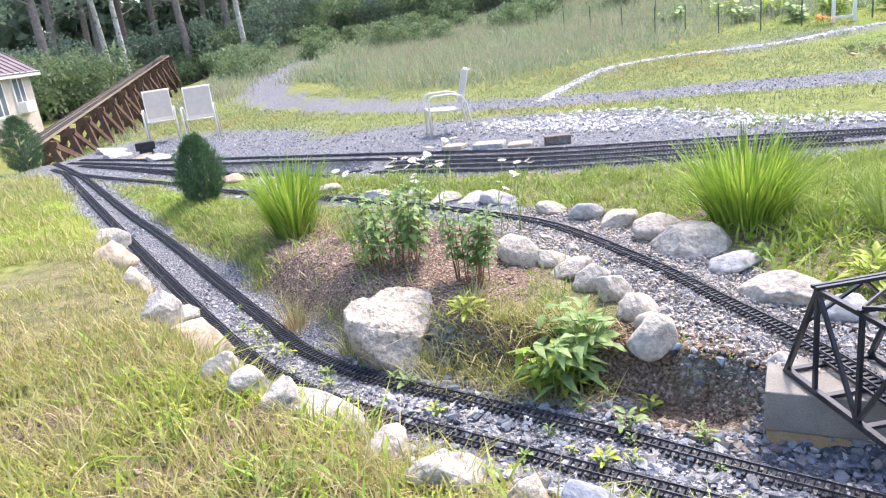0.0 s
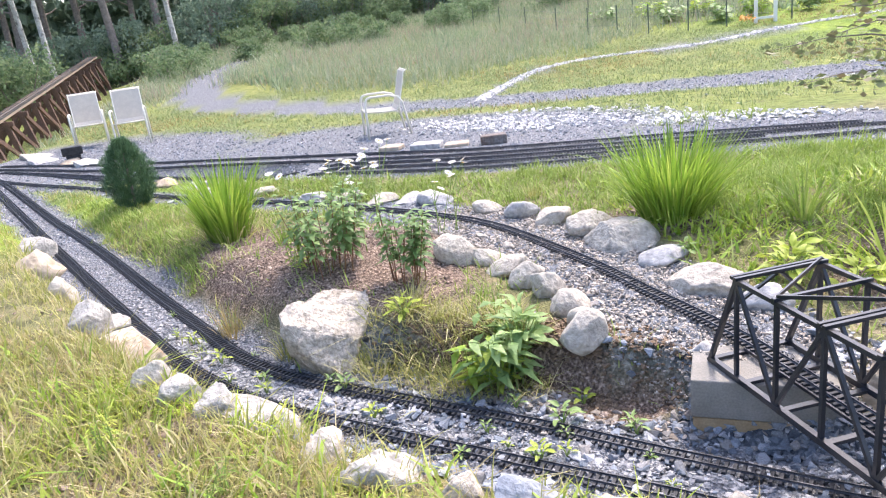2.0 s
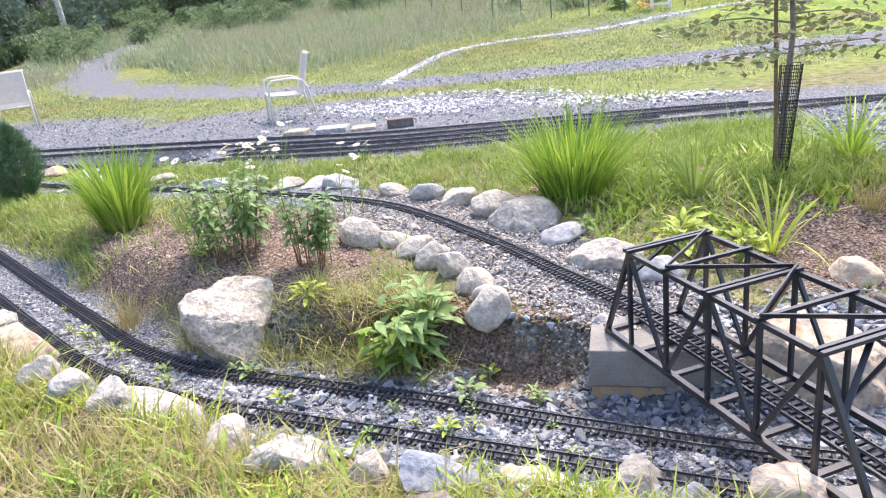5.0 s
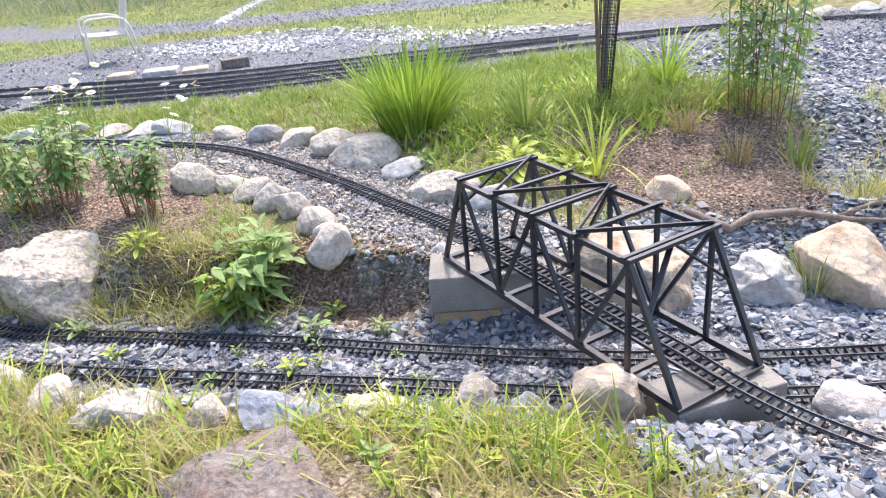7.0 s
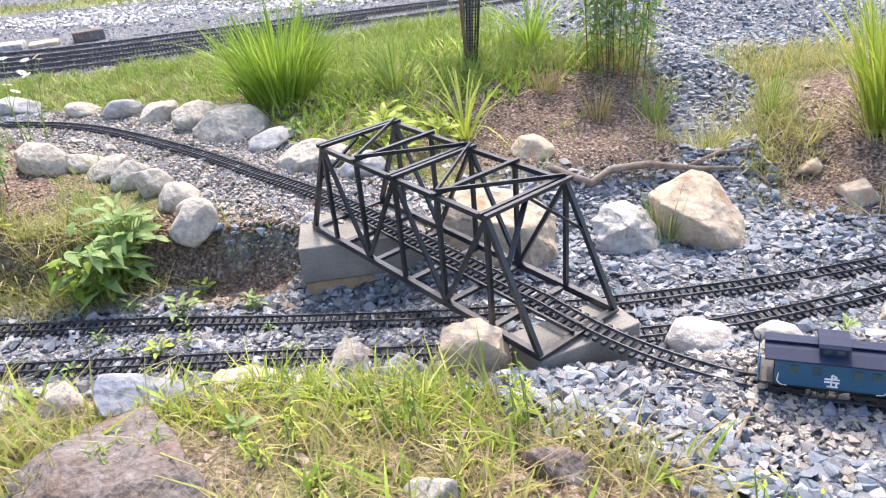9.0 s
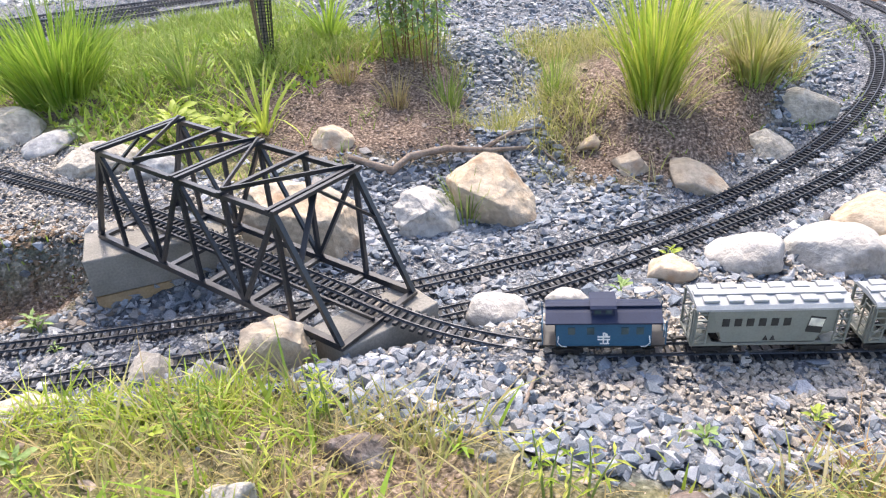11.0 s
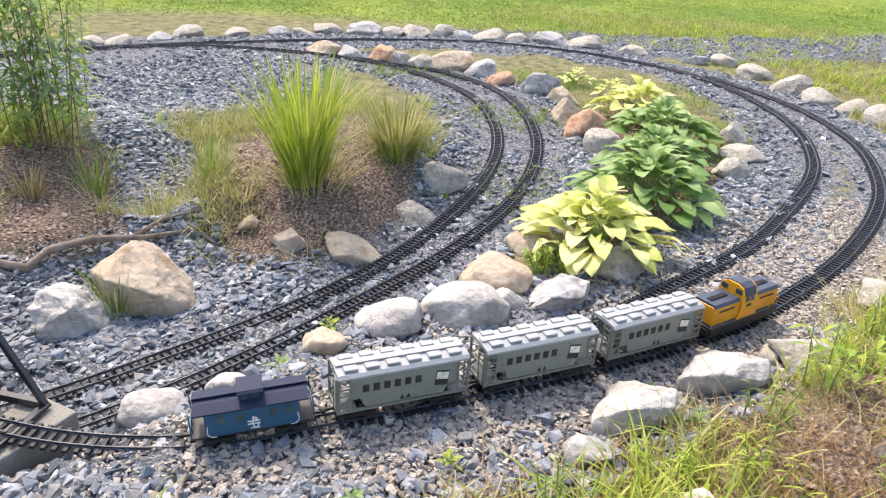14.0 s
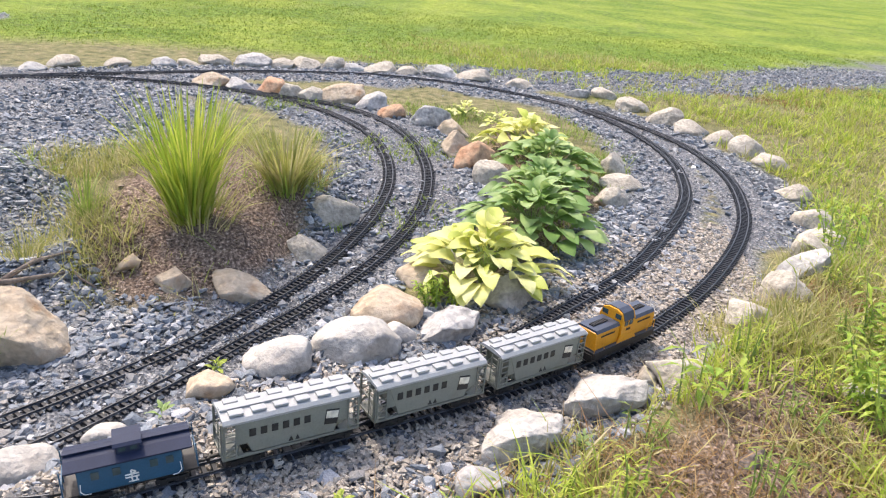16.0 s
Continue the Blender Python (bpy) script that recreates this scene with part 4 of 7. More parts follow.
def ladder(car, x, y, z0, z1, material, across=(1, 0, 0)):
    bm = bmesh.new()
    ax = Vector(across) * .013
    for s in (-1, 1):
        bar(bm, Vector((x, y, z0)) + ax * s, Vector((x, y, z1)) + ax * s, .003, .003)
    n = 5
    for i in range(n):
        z = z0 + (z1 - z0) * (i + .5) / n
        bar(bm, Vector((x, y, z)) - ax, Vector((x, y, z)) + ax, .0025, .0025)
    part("ladder", bm, material, car)


def hopper():
    car = empty("covered_hopper_wagon", Matrix(), "grey model covered hopper wagon with hatches on its roof", "model wagon", "wagons of the toy train")
    L, Wd, z0, z1 = .335, .047, .045, .135
    bm = bmesh.new()
    sec = lambda x, lo, k: [(x, -Wd * k, lo), (x, Wd * k, lo), (x, Wd, z0 + .03), (x, Wd, z1), (x, 0, z1 + .004), (x, -Wd, z1), (x, -Wd, z0 + .03)]
    solid(bm, [sec(-L / 2 + .03, z0 + .075, .97), sec(-L / 2 + .068, z0 - .005, .6), sec(-.015, z0 - .02, .5), sec(.015, z0 - .02, .5), sec(L / 2 - .068, z0 - .005, .6), sec(L / 2 - .03, z0 + .075, .97)])
    part("body", bm, M_grey_car, car)
    for s in (-1, 1):
        bm = bmesh.new()
        v = [(-L / 2 + .066, s * (Wd + .0012), z0 + .004), (L / 2 - .066, s * (Wd + .0012), z0 + .004), (L / 2 - .036, s * (Wd + .0012), z1 - .002), (-L / 2 + .036, s * (Wd + .0012), z1 - .002)]
        solid(bm, [v, [(x, y - s * .012, z) for x, y, z in v]])
        part("side_panel", bm, M_grey_car, car)
        bm = bmesh.new()
        box(bm, 0, s * Wd, z1 + .001, L, .005, .006)
        part("top_sill", bm, M_roof_car, car)
        bm = bmesh.new()
        box(bm, 0, s * (Wd - .004), z0 - .004, L, .006, .007)
        part("side_sill", bm, M_grey_car, car)
        # six dark letter strokes groups as plain bars, and the round-topped maker's patch
        for i in range(6):
            bm = bmesh.new()
            box(bm, -.1 + i * .0265, s * (Wd + .0018), .103, .0155, .0012, .02)
            part("letter_bar", bm, M_ink, car)
        for k in (-1, 1):
            bm = bmesh.new()
            solid(bm, [[(k * .008 - .006, s * (Wd + yy), z0 + .008), (k * .008 + .006, s * (Wd + yy), z0 + .008), (k * .008, s * (Wd + yy), z0 + .022)] for yy in (.0005, .002)])
            part("triangle_mark", bm, M_ink, car)
        m = Matrix.Translation((.095, s * (Wd + .0018), .094)) @ Matrix.Rotation(radians(-8 * s), 4, "Y")
        bm = bmesh.new()
        box(bm, 0, 0, 0, .034, .0012, .042, m)
        pt = part("patch", bm, M_ink, car, "small printed patch, black below and cream above")
        bm = bmesh.new()
        box(bm, 0, s * .001, .007, .031, .0012, .02, m)
        part("patch_label", bm, M_cream, pt)
    bm = bmesh.new()
    solid(bm, [[(x, -Wd - .003, z1 + .003), (x, Wd + .003, z1 + .003), (x, Wd * .9, z1 + .010), (x, 0, z1 + .015), (x, -Wd * .9, z1 + .010)] for x in (-L / 2, L / 2)])
    part("roof", bm, M_roof_car, car)
    bm = bmesh.new()
    box(bm, 0, 0, z1 + .017, L - .005, .02, .004)
    part("running_board", bm, M_roof_car, car)
    for s in (-1, 1):
        for i in range(6):
            bm = bmesh.new()
            box(bm, -L / 2 + .035 + i * (L - .07) / 5, s * .026, z1 + .0155, .034, .022, .007, bevel=.002)
            part("roof_hatch", bm, M_roof_car, car)
    for e in (-1, 1):
        bm = bmesh.new()
        x = e * L / 2
        for s in (-1, 1):
            bar(bm, (x, s * (Wd - .003), z0 - .004), (x, s * (Wd - .003), z1 + .003), .005, .005)
            bar(bm, (x, s * (Wd - .005), z0 + .004), (x - e * .05, s * (Wd - .005), z0 + .05), .004, .004)
        bar(bm, (x, -Wd, z0 + .045), (x, Wd, z0 + .045), .004, .004)
        box(bm, x - e * .022, 0, z0 - .004, .05, Wd * 2, .006)
        part("end_frame", bm, M_grey_car, car)
        for s in (-1, 1):
            ladder(car, x - e * .016, s * (Wd + .002), z0, z1, M_grey_car)
        ladder(car, x + e * .003, -.025, z0, z1, M_grey_car, (0, 1, 0))
        bogie(car, e * .115)
        coupler(car, x, e)
    bm = bmesh.new()
    box(bm, 0, 0, .036, .3, .012, .014)
    part("centre_sill", bm, M_black_plastic, car)
    return car


def caboose():
    car = empty("caboose", Matrix(), "dark blue model caboose with a roof cupola", "model wagon", "wagons of the toy train")
    L, Wd, z0, z1 = .225, .045, .04, .112
    bm = bmesh.new()
    box(bm, 0, 0, (z0 + z1) / 2, L, Wd * 2, z1 - z0, bevel=.003)
    part("body", bm, M_blue_car, car)
    bm = bmesh.new()
    R = L / 2 + .024
    solid(bm, [[(x, -Wd - .006, z1 + .001), (x, -Wd * .5, z1 + .012), (x, 0, z1 + .016), (x, Wd * .5, z1 + .012), (x, Wd + .006, z1 + .001), (x, Wd + .006, z1 - .003), (x, -Wd - .006, z1 - .003)] for x in (-R, R)])
    part("roof", bm, M_navy, car)
    bm = bmesh.new()
    box(bm, 0, 0, z1 + .02, R * 2, .016, .003)
    part("roof_walk", bm, M_navy, car)
    bm = bmesh.new()
    box(bm, .0, 0, z1 + .016, .052, .064, .03, bevel=.002)
    cup = part("cupola", bm, M_navy, car)
    bm = bmesh.new()
    solid(bm, [[(x, -.037, z1 + .032), (x, -.03, z1 + .0375), (x, 0, z1 + .04), (x, .03, z1 + .0375), (x, .037, z1 + .032), (x, .037, z1 + .029), (x, -.037, z1 + .029)] for x in (-.031, .031)])
    part("cupola_roof", bm, M_navy, cup)
    for s in (-1, 1):
        for k in (-1, 1):
            bm = bmesh.new()
            box(bm, k * .0125, s * .0322, z1 + .0215, .015, .002, .011)
            part("cupola_window", bm, M_window, cup)
        for x in (-.075, -.03, .05, .085):
            bm = bmesh.new()
            box(bm, x, s * (Wd + .0006), z0 + .047, .017, .002, .02)
            part("window", bm, M_window, car)
        # interlocked white emblem, as plain strokes
        bm = bmesh.new()
        y = s * (Wd + .0014)
        for a, b in (((.0, .082), (.0, .05)), ((-.014, .07), (.016, .07)), ((-.014, .062), (.016, .062)), ((.0, .082), (.01, .076)), ((.01, .076), (.0, .07)), ((.01, .062), (.01, .05)), ((-.008, .05), (.014, .05))):
            bar(bm, (a[0], y, a[1]), (b[0], y, b[1]), .0035, .0012, (0, 1, 0))
        part("emblem", bm, M_white_ink, car)
        for e in (-1, 1):
            bm = bmesh.new()
            tube(bm, [(e * (L / 2 - .006), s * (Wd + .004), .075), (e * (L / 2 - .004), s * (Wd + .005), .055), (e * (L / 2 - .012), s * (Wd + .005), .045), (e * (L / 2 - .025), s * (Wd + .003), .042)], .0012, 6)
            part("grab_rail", bm, M_white_ink, car)
    for e in (-1, 1):
        bm = bmesh.new()
        box(bm, e * (L / 2 + .017), 0, z0 + .002, .036, Wd * 2, .005)
        part("platform", bm, M_black_plastic, car)
        bm = bmesh.new()
        x = e * (L / 2 + .033)
        for y in (-.042, -.014, .014, .042):
            bar(bm, (x, y, z0), (x, y, z1 if abs(y) > .03 else z0 + .035), .003, .003)
        bar(bm, (x, -.042, z0 + .035), (x, .042, z0 + .035), .003, .003)
        part("end_railing", bm, M_blue_car, car)
        bm = bmesh.new()
        box(bm, e * (L / 2 + .001), 0, z0 + .035, .002, .022, .055)
        part("end_door", bm, M_window, car)
        bogie(car, e * .085, gap=.042)
        coupler(car, e * (L / 2 + .03), e)
    bm = bmesh.new()
    box(bm, 0, 0, .032, L, .06, .014)
    part("underframe", bm, M_black_plastic, car)
    return car


def locomotive():
    car = empty("diesel_locomotive", Matrix(), "orange centre-cab model diesel locomotive with dark roofs", "model locomotive", "wagons of the toy train")
    L, Wd = .325, .046
    bm = bmesh.new()
    box(bm, 0, 0, .036, L, Wd * 2 + .006, .024, bevel=.003)
    part("frame", bm, M_black_plastic, car)
    bm = bmesh.new()
    box(bm, 0, 0, .05, L - .01, Wd * 2 + .002, .008)
    part("footplate", bm, M_slate, car)
    for e in (-1, 1):
        bm = bmesh.new()
        x0, x1 = e * .038, e * (L / 2 - .006)
        sec = lambda x, top: [(x, -.04, .053), (x, .04, .053), (x, .04, top - .008), (x, .033, top), (x, -.033, top), (x, -.04, top - .008)]
        solid(bm, [sec(x0, .118), sec(e * (L / 2 - .012), .116), sec(x1, .112)])
        h = part("hood", bm, M_orange, car)
        bm = bmesh.new()
        solid(bm, [[(x, -.041, .111), (x, .041, .111), (x, .034, .1205), (x, -.034, .1205)] for x in (x0, e * (L / 2 - .008))])
        part("hood_roof", bm, M_slate, h, "dark slate hood top")
        bm = bmesh.new()
        box(bm, e * .1, 0, .122, .075, .018, .004)
        for i in range(7):
            box(bm, e * (.07 + i * .01), 0, .1245, .004, .016, .002)
        part("grille", bm, M_black_plastic, h)
        bm = bmesh.new()
        for s in (-1, 1):
            box(bm, e * .097, s * .0405, .096, .07, .0012, .006)
        part("lettering_bar", bm, M_ink, h)
        bm = bmesh.new()
        tube(bm, [(e * (L / 2 - .007), 0, .098), (e * (L / 2 - .001), 0, .098)], .007, 12)
        part("headlight", bm, M_cream, h)
        for s in (-1, 1):
            bm = bmesh.new()
            tube(bm, [(e * (L / 2 - .002), s * .044, .05), (e * (L / 2 - .002), s * .044, .08), (e * (L / 2 - .03), s * .047, .08), (e * (L / 2 - .05), s * .047, .052)], .0012, 6)
            part("handrail", bm, M_orange, car)
        bogie(car, e * .095, .017, .06)
        coupler(car, e * L / 2, e)
        bm = bmesh.new()
        box(bm, e * (L / 2 + .002), 0, .028, .006, .08, .022)
        part("pilot", bm, M_black_plastic, car)
    bm = bmesh.new()
    solid(bm, [[(x, -.047, .05), (x, .047, .05), (x, .046, .125), (x, .036, .148), (x, .018, .156), (x, -.018, .156), (x, -.036, .148), (x, -.046, .125)] for x in (-.034, .034)])
    cab = part("cab", bm, M_orange, car)
    bm = bmesh.new()
    solid(bm, [[(x, -.048, .124), (x, -.038, .15), (x, -.018, .159), (x, .018, .159), (x, .038, .15), (x, .048, .124), (x, .043, .124), (x, .034, .146), (x, -.034, .146), (x, -.043, .124)] for x in (-.026, .026)])
    part("cab_roof", bm, M_slate, cab, "rounded dark slate cab roof")
    for s in (-1, 1):
        bm = bmesh.new()
        solid(bm, [[(-.052, s * .0475, .05), (.052, s * .0475, .05), (.034, s * .0478, .075), (-.034, s * .0478, .075)], [(-.05, s * .044, .05), (.05, s * .044, .05), (.034, s * .044, .075), (-.034, s * .044, .075)]])
        part("step_skirt", bm, M_orange, cab)
        for k in (-1, 1):
            bm = bmesh.new()
            box(bm, k * .012, s * .0462, .113, .018, .002, .016)
            part("side_window", bm, M_window, cab)
        bm = bmesh.new()
        box(bm, 0, s * .0478, .092, .022, .0012, .008)
        part("number_bar", bm, M_ink, cab)
    for e in (-1, 1):
        for y in (-.026, .026):
            bm = bmesh.new()
            box(bm, e * .0345, y, .135, .002, .022, .016)
            part("end_window", bm, M_window, cab)
    return car


GROW = Matrix.Scale(1.18, 4)
S_TRAIN = float(S_O1[np.argmin(np.hypot(T_O1[:, 0] - 2.96, T_O1[:, 1] + .74))])
loco = locomotive()
loco.matrix_world = at_rail(S_TRAIN, .11) @ GROW
wagon = hopper()
wagon.matrix_world = at_rail(S_TRAIN - .45, .135) @ GROW
for i in (1, 2):
    copy_thing(wagon, at_rail(S_TRAIN - .45 - .45 * i, .135))
van = caboose()
van.matrix_world = at_rail(S_TRAIN - 1.35 - .42, .1) @ Matrix.Scale(1.12, 4)

# ---- grass and planting ----
GRASS_COLS = [(.24, .27, .07), (.4, .39, .13), (.53, .48, .19), (.31, .33, .09), (.58, .49, .26), (.62, .52, .35), (.46, .44, .15)]
LUSH_COLS = [(.16, .24, .05), (.27, .37, .08), (.38, .46, .12), (.22, .31, .06), (.47, .47, .2)]
CLUMP_COLS = [(.12, .23, .03), (.25, .4, .05), (.38, .5, .08), (.17, .31, .04), (.48, .54, .12)]
M_grass = mat("long_bank_grass", (.2, .28, .04), (.3, .36, .06), 3, .6, bump=0, fine=40, contrast=.15, rand="island", rand_cols=GRASS_COLS, trans=.35, spec=.25)
M_lush = mat("fresh_green_grass", (.15, .26, .03), (.24, .36, .05), 3, .6, bump=0, fine=40, contrast=.15, rand="island", rand_cols=LUSH_COLS, trans=.35, spec=.25)
# meadow colours are paled and greyed: the distant haze is put into them
M_meadow = mat("haze_tinted_meadow_grass", (.2, .25, .1), (.27, .3, .14), 3, .7, bump=0, fine=40, contrast=.15, rand="island", rand_cols=[(.2, .28, .16), (.3, .37, .23), (.4, .43, .29), (.49, .46, .34), (.25, .34, .24)], trans=.3, spec=.2)
M_field = mat("field_grass_blade", (.19, .26, .08), (.27, .33, .12), 3, .6, bump=0, fine=40, contrast=.15, rand="island", rand_cols=[(.17, .24, .1), (.25, .33, .14), (.33, .4, .19), (.44, .43, .24)], trans=.3, spec=.25)
M_lawn = mat("mown_lawn_blade", (.13, .2, .025), (.2, .27, .04), 3, .6, bump=0, fine=40, contrast=.15, rand="island", rand_cols=[(.1, .18, .02), (.17, .26, .035), (.25, .33, .05), (.33, .35, .08)], trans=.3, spec=.25)
M_clump_y = mat("yellow_green_strap_leaf", (.3, .42, .05), (.42, .5, .08), 4, .5, bump=0, fine=40, contrast=.12, rand="island", rand_cols=[(.2, .32, .04), (.36, .48, .06), (.52, .58, .1), (.6, .58, .16)], trans=.4, spec=.3)
M_clump = mat("strap_leaf_green", (.14, .28, .02), (.26, .4, .04), 4, .5, bump=0, fine=40, contrast=.12, rand="island", rand_cols=CLUMP_COLS, trans=.4, spec=.3)
M_dry = mat("dry_straw_grass", (.45, .36, .18), (.32, .25, .12), 5, .75, bump=0, fine=40, contrast=.2, rand="island", rand_cols=[(.5, .4, .2), (.3, .22, .1), (.42, .36, .14), (.24, .2, .07)], trans=.25, spec=.2)
M_rust = mat("rusty_dry_stems", (.4, .24, .1), (.3, .17, .07), 5, .8, bump=0, fine=40, contrast=.2, rand="island", rand_cols=[(.27, .15, .075), (.2, .12, .06), (.42, .32, .16), (.3, .2, .09)], trans=.2, spec=.15)
M_moss = mat("olive_moss", (.12, .12, .03), (.17, .15, .045), 5, .85, bump=0, fine=60, contrast=.2, rand="island", rand_cols=[(.13, .12, .03), (.24, .24, .05), (.17, .12, .05), (.32, .33, .06)], trans=.15, spec=.15)
M_leaf = mat("mid_green_leaf", (.1, .19, .05), (.17, .29, .08), 8, .5, bump=.1, fine=90, contrast=.15, rand="island", rand_cols=[(.12, .21, .07), (.2, .32, .1), (.33, .45, .16), (.16, .27, .08)], trans=.3, spec=.35)
M_bright = mat("bright_yellow_green_leaf", (.24, .38, .04), (.34, .46, .06), 8, .5, bump=.1, fine=90, contrast=.12, rand="island", rand_cols=[(.2, .36, .04), (.34, .48, .06), (.45, .5, .09), (.14, .28, .03)], trans=.35, spec=.35)
M_hosta_y = mat("yellow_hosta_leaf", (.72, .72, .26), (.58, .65, .15), 9, .5, bump=.15, fine=70, contrast=.1, rand="object", rand_cols=[(.52, .61, .12), (.76, .76, .26), (.84, .81, .48), (.66, .7, .18)], trans=.3, spec=.35)
M_hosta_g = mat("green_hosta_leaf", (.1, .22, .04), (.16, .3, .06), 9, .45, bump=.15, fine=70, contrast=.12, rand="object", rand_cols=[(.17, .3, .08), (.25, .4, .11), (.44, .56, .22), (.2, .35, .09)], trans=.3, spec=.4)
M_stem = mat("reddish_brown_stem", (.16, .07, .04), (.22, .12, .05), 12, .6, bump=.2, fine=120)
M_stem_g = mat("green_stem", (.2, .3, .07), (.27, .36, .1), 12, .6, bump=.2, fine=120)
M_conifer = mat("dark_pine_needles", (.03, .075, .035), (.055, .12, .05), 9, .6, bump=0, fine=50, contrast=.2, rand="island", rand_cols=[(.07, .14, .08), (.13, .23, .12), (.2, .32, .17)], trans=.2, spec=.25)
M_petal = mat("white_petal", (.85, .85, .82), (.8, .8, .76), 9, .6, bump=0, fine=60, contrast=.05, trans=.3)
M_yolk = mat("yellow_flower_eye", (.6, .4, .03), (.5, .3, .02), 30, .7, bump=.3, fine=200)
M_bark = mat("grey_brown_bark", (.26, .22, .2), (.17, .145, .13), 9, .9, bump=.8, fine=45, contrast=.35, dist=.01)
M_birch = mat("white_birch_bark", (.55, .53, .48), (.36, .34, .31), 7, .8, bump=.4, fine=30, contrast=.3, stains=((.07, .06, .05), 6, .8))


def blade_mesh(name, x, y, z, h, w, lean, droop, material, seed, segs=2, az=None):
    """Tapering blades that lean out and droop, in one mesh."""
    r = np.random.RandomState(seed)
    n = len(x)
    a = r.rand(n) * 6.283 if az is None else az
    face = a + 1.57 + r.randn(n) * .4
    rows, k = [], segs + 1
    for i in range(k):
        t = i / segs
        out = lean * h * t + droop * h * t * t
        up = h * (t - .35 * np.clip(droop, 0, 2) * t**3)
        cx, cy, cz = x + np.cos(a) * out, y + np.sin(a) * out, z + up
        ww = w * (1 - .55 * t) if i < segs else w * 0
        if i < segs:
            rows += [np.stack([cx - np.cos(face) * ww, cy - np.sin(face) * ww, cz], -1), np.stack([cx + np.cos(face) * ww, cy + np.sin(face) * ww, cz], -1)]
        else:
            rows += [np.stack([cx, cy, cz], -1)]
    v = np.stack(rows, 1)
    m = v.shape[1]
    base = np.arange(n) * m
    faces = []
    for i in range(segs - 1):
        faces.append(np.stack([base + 2 * i, base + 2 * i + 1, base + 2 * i + 3, base + 2 * i + 2], 1).tolist())
    tri = np.stack([base + 2 * segs - 2, base + 2 * segs - 1, base + 2 * segs], 1).tolist()
    f = [q for part_ in faces for q in part_] + tri
    return mesh_ob(name, v.reshape(-1, 3), f, material, True)


def grass(name, tufts, per, area, chance, h, w, material, seed, label, lean=.5, droop=.5, spread_=.04, segs=2):
    r = np.random.RandomState(seed)
    tx, ty = r.uniform(area[0], area[1], tufts), r.uniform(area[2], area[3], tufts)
    ex, ey = (area[1] - area[0]) * .1, (area[3] - area[2]) * .1
    fade = smooth(np.minimum(np.minimum(tx - area[0], area[1] - tx) / ex, np.minimum(ty - area[2], area[3] - ty) / ey) + .15)
    keep = r.rand(tufts) < chance(tx, ty) * fade
    tx, ty = tx[keep], ty[keep]
    size = .5 + r.rand(len(tx)) ** 1.5
    x, y = np.repeat(tx, per) + r.randn(len(tx) * per) * spread_, np.repeat(ty, per) + r.randn(len(tx) * per) * spread_
    hh = r.uniform(h[0], h[1], len(x)) * np.repeat(size, per)
    ob = blade_mesh(name, x, y, height(x, y) - .004, hh, w * r.uniform(.6, 1.3, len(x)), np.abs(r.randn(len(x))) * lean, np.abs(r.randn(len(x))) * droop, material, seed + 1, segs)
    return tagged(ob, label, "grass", kind="stuff")


def z_of(i):
    return lambda x, y: zones(x, y)[i]


def bank_chance(x, y):
    ins = inside(x, y)
    c, m, f, l = zones(x, y)
    return smooth((ins - .23) / .15) * (1 - c) * (1 - f) * smooth(.75 + 1.2 * wave(x, y, 3, 31)) * (np.hypot(x - .2, y + .2) > .75) * (1 - .6 * m) * (np.hypot((x - .19) / 1.4, y - 1.2) > .2)


def open_chance(x, y):
    c, m, f, l = zones(x, y)
    return (1 - c) * (1 - f) * (1 - .93 * m) * (inside(x, y) < .05) * smooth(.5 + 1.3 * wave(x, y, 6, 32))


def sparse_chance(x, y):
    c, m, f, l = zones(x, y)
    return (.16 * m + .012 * c) * (1 - f) * smooth(.3 + 1.2 * wave(x, y, 5, 33))


grass("bank_grass", 9000, 9, (-3.4, 1.4, -.2, 5.4), lambda x, y: bank_chance(x, y) * (1 - .5 * smooth(x / .5)), (.035, .12), .0036, M_grass, 41, "long yellow-green grass on the near bank")
grass("bank_grass", 10000, 9, (.6, 4.2, -2.2, 1.0), lambda x, y: bank_chance(x, y) * smooth(.1 + 1.8 * wave(x, y, 5, 46)), (.035, .13), .0032, M_grass, 42, "yellow-green grass and weeds on the sunny bank")
grass("right_bank_grass", 6500, 8, (1.1, 4.6, -2.6, .15), lambda x, y: (inside(x, y) > .38 + .14 * wave(x, y, 8, 37)) * (away(x, y, T_O1) > .36) * (np.hypot(x - .2, y + .2) > .8) * smooth(.45 + 2.0 * wave(x, y, 6, 38)), (.03, .1), .0034, M_grass, 58, "straw-yellow grass over the edging stones", lean=.7, droop=.7)
grass("right_bank_straw", 4600, 7, (1.1, 4.6, -2.6, .15), lambda x, y: (inside(x, y) > .38) * (away(x, y, T_O1) > .36) * (np.hypot(x - .2, y + .2) > .8) * smooth(.45 + 1.5 * wave(x, y, 4, 39)), (.02, .08), .0018, M_rust, 59, "rusty dry stems on the bank", lean=1.3, droop=.6)
grass("right_bank_blades", 5200, 8, (1.1, 4.4, -2.5, .15), lambda x, y: (inside(x, y) > .4) * (away(x, y, T_O1) > .36) * (np.hypot(x - .2, y + .2) > .8) * smooth(.2 + 1.8 * wave(x, y, 5, 40)), (.05, .13), .0038, M_clump_y, 96, "tufts of broad yellow-green blades on the bank", lean=.6, droop=.6, segs=3)
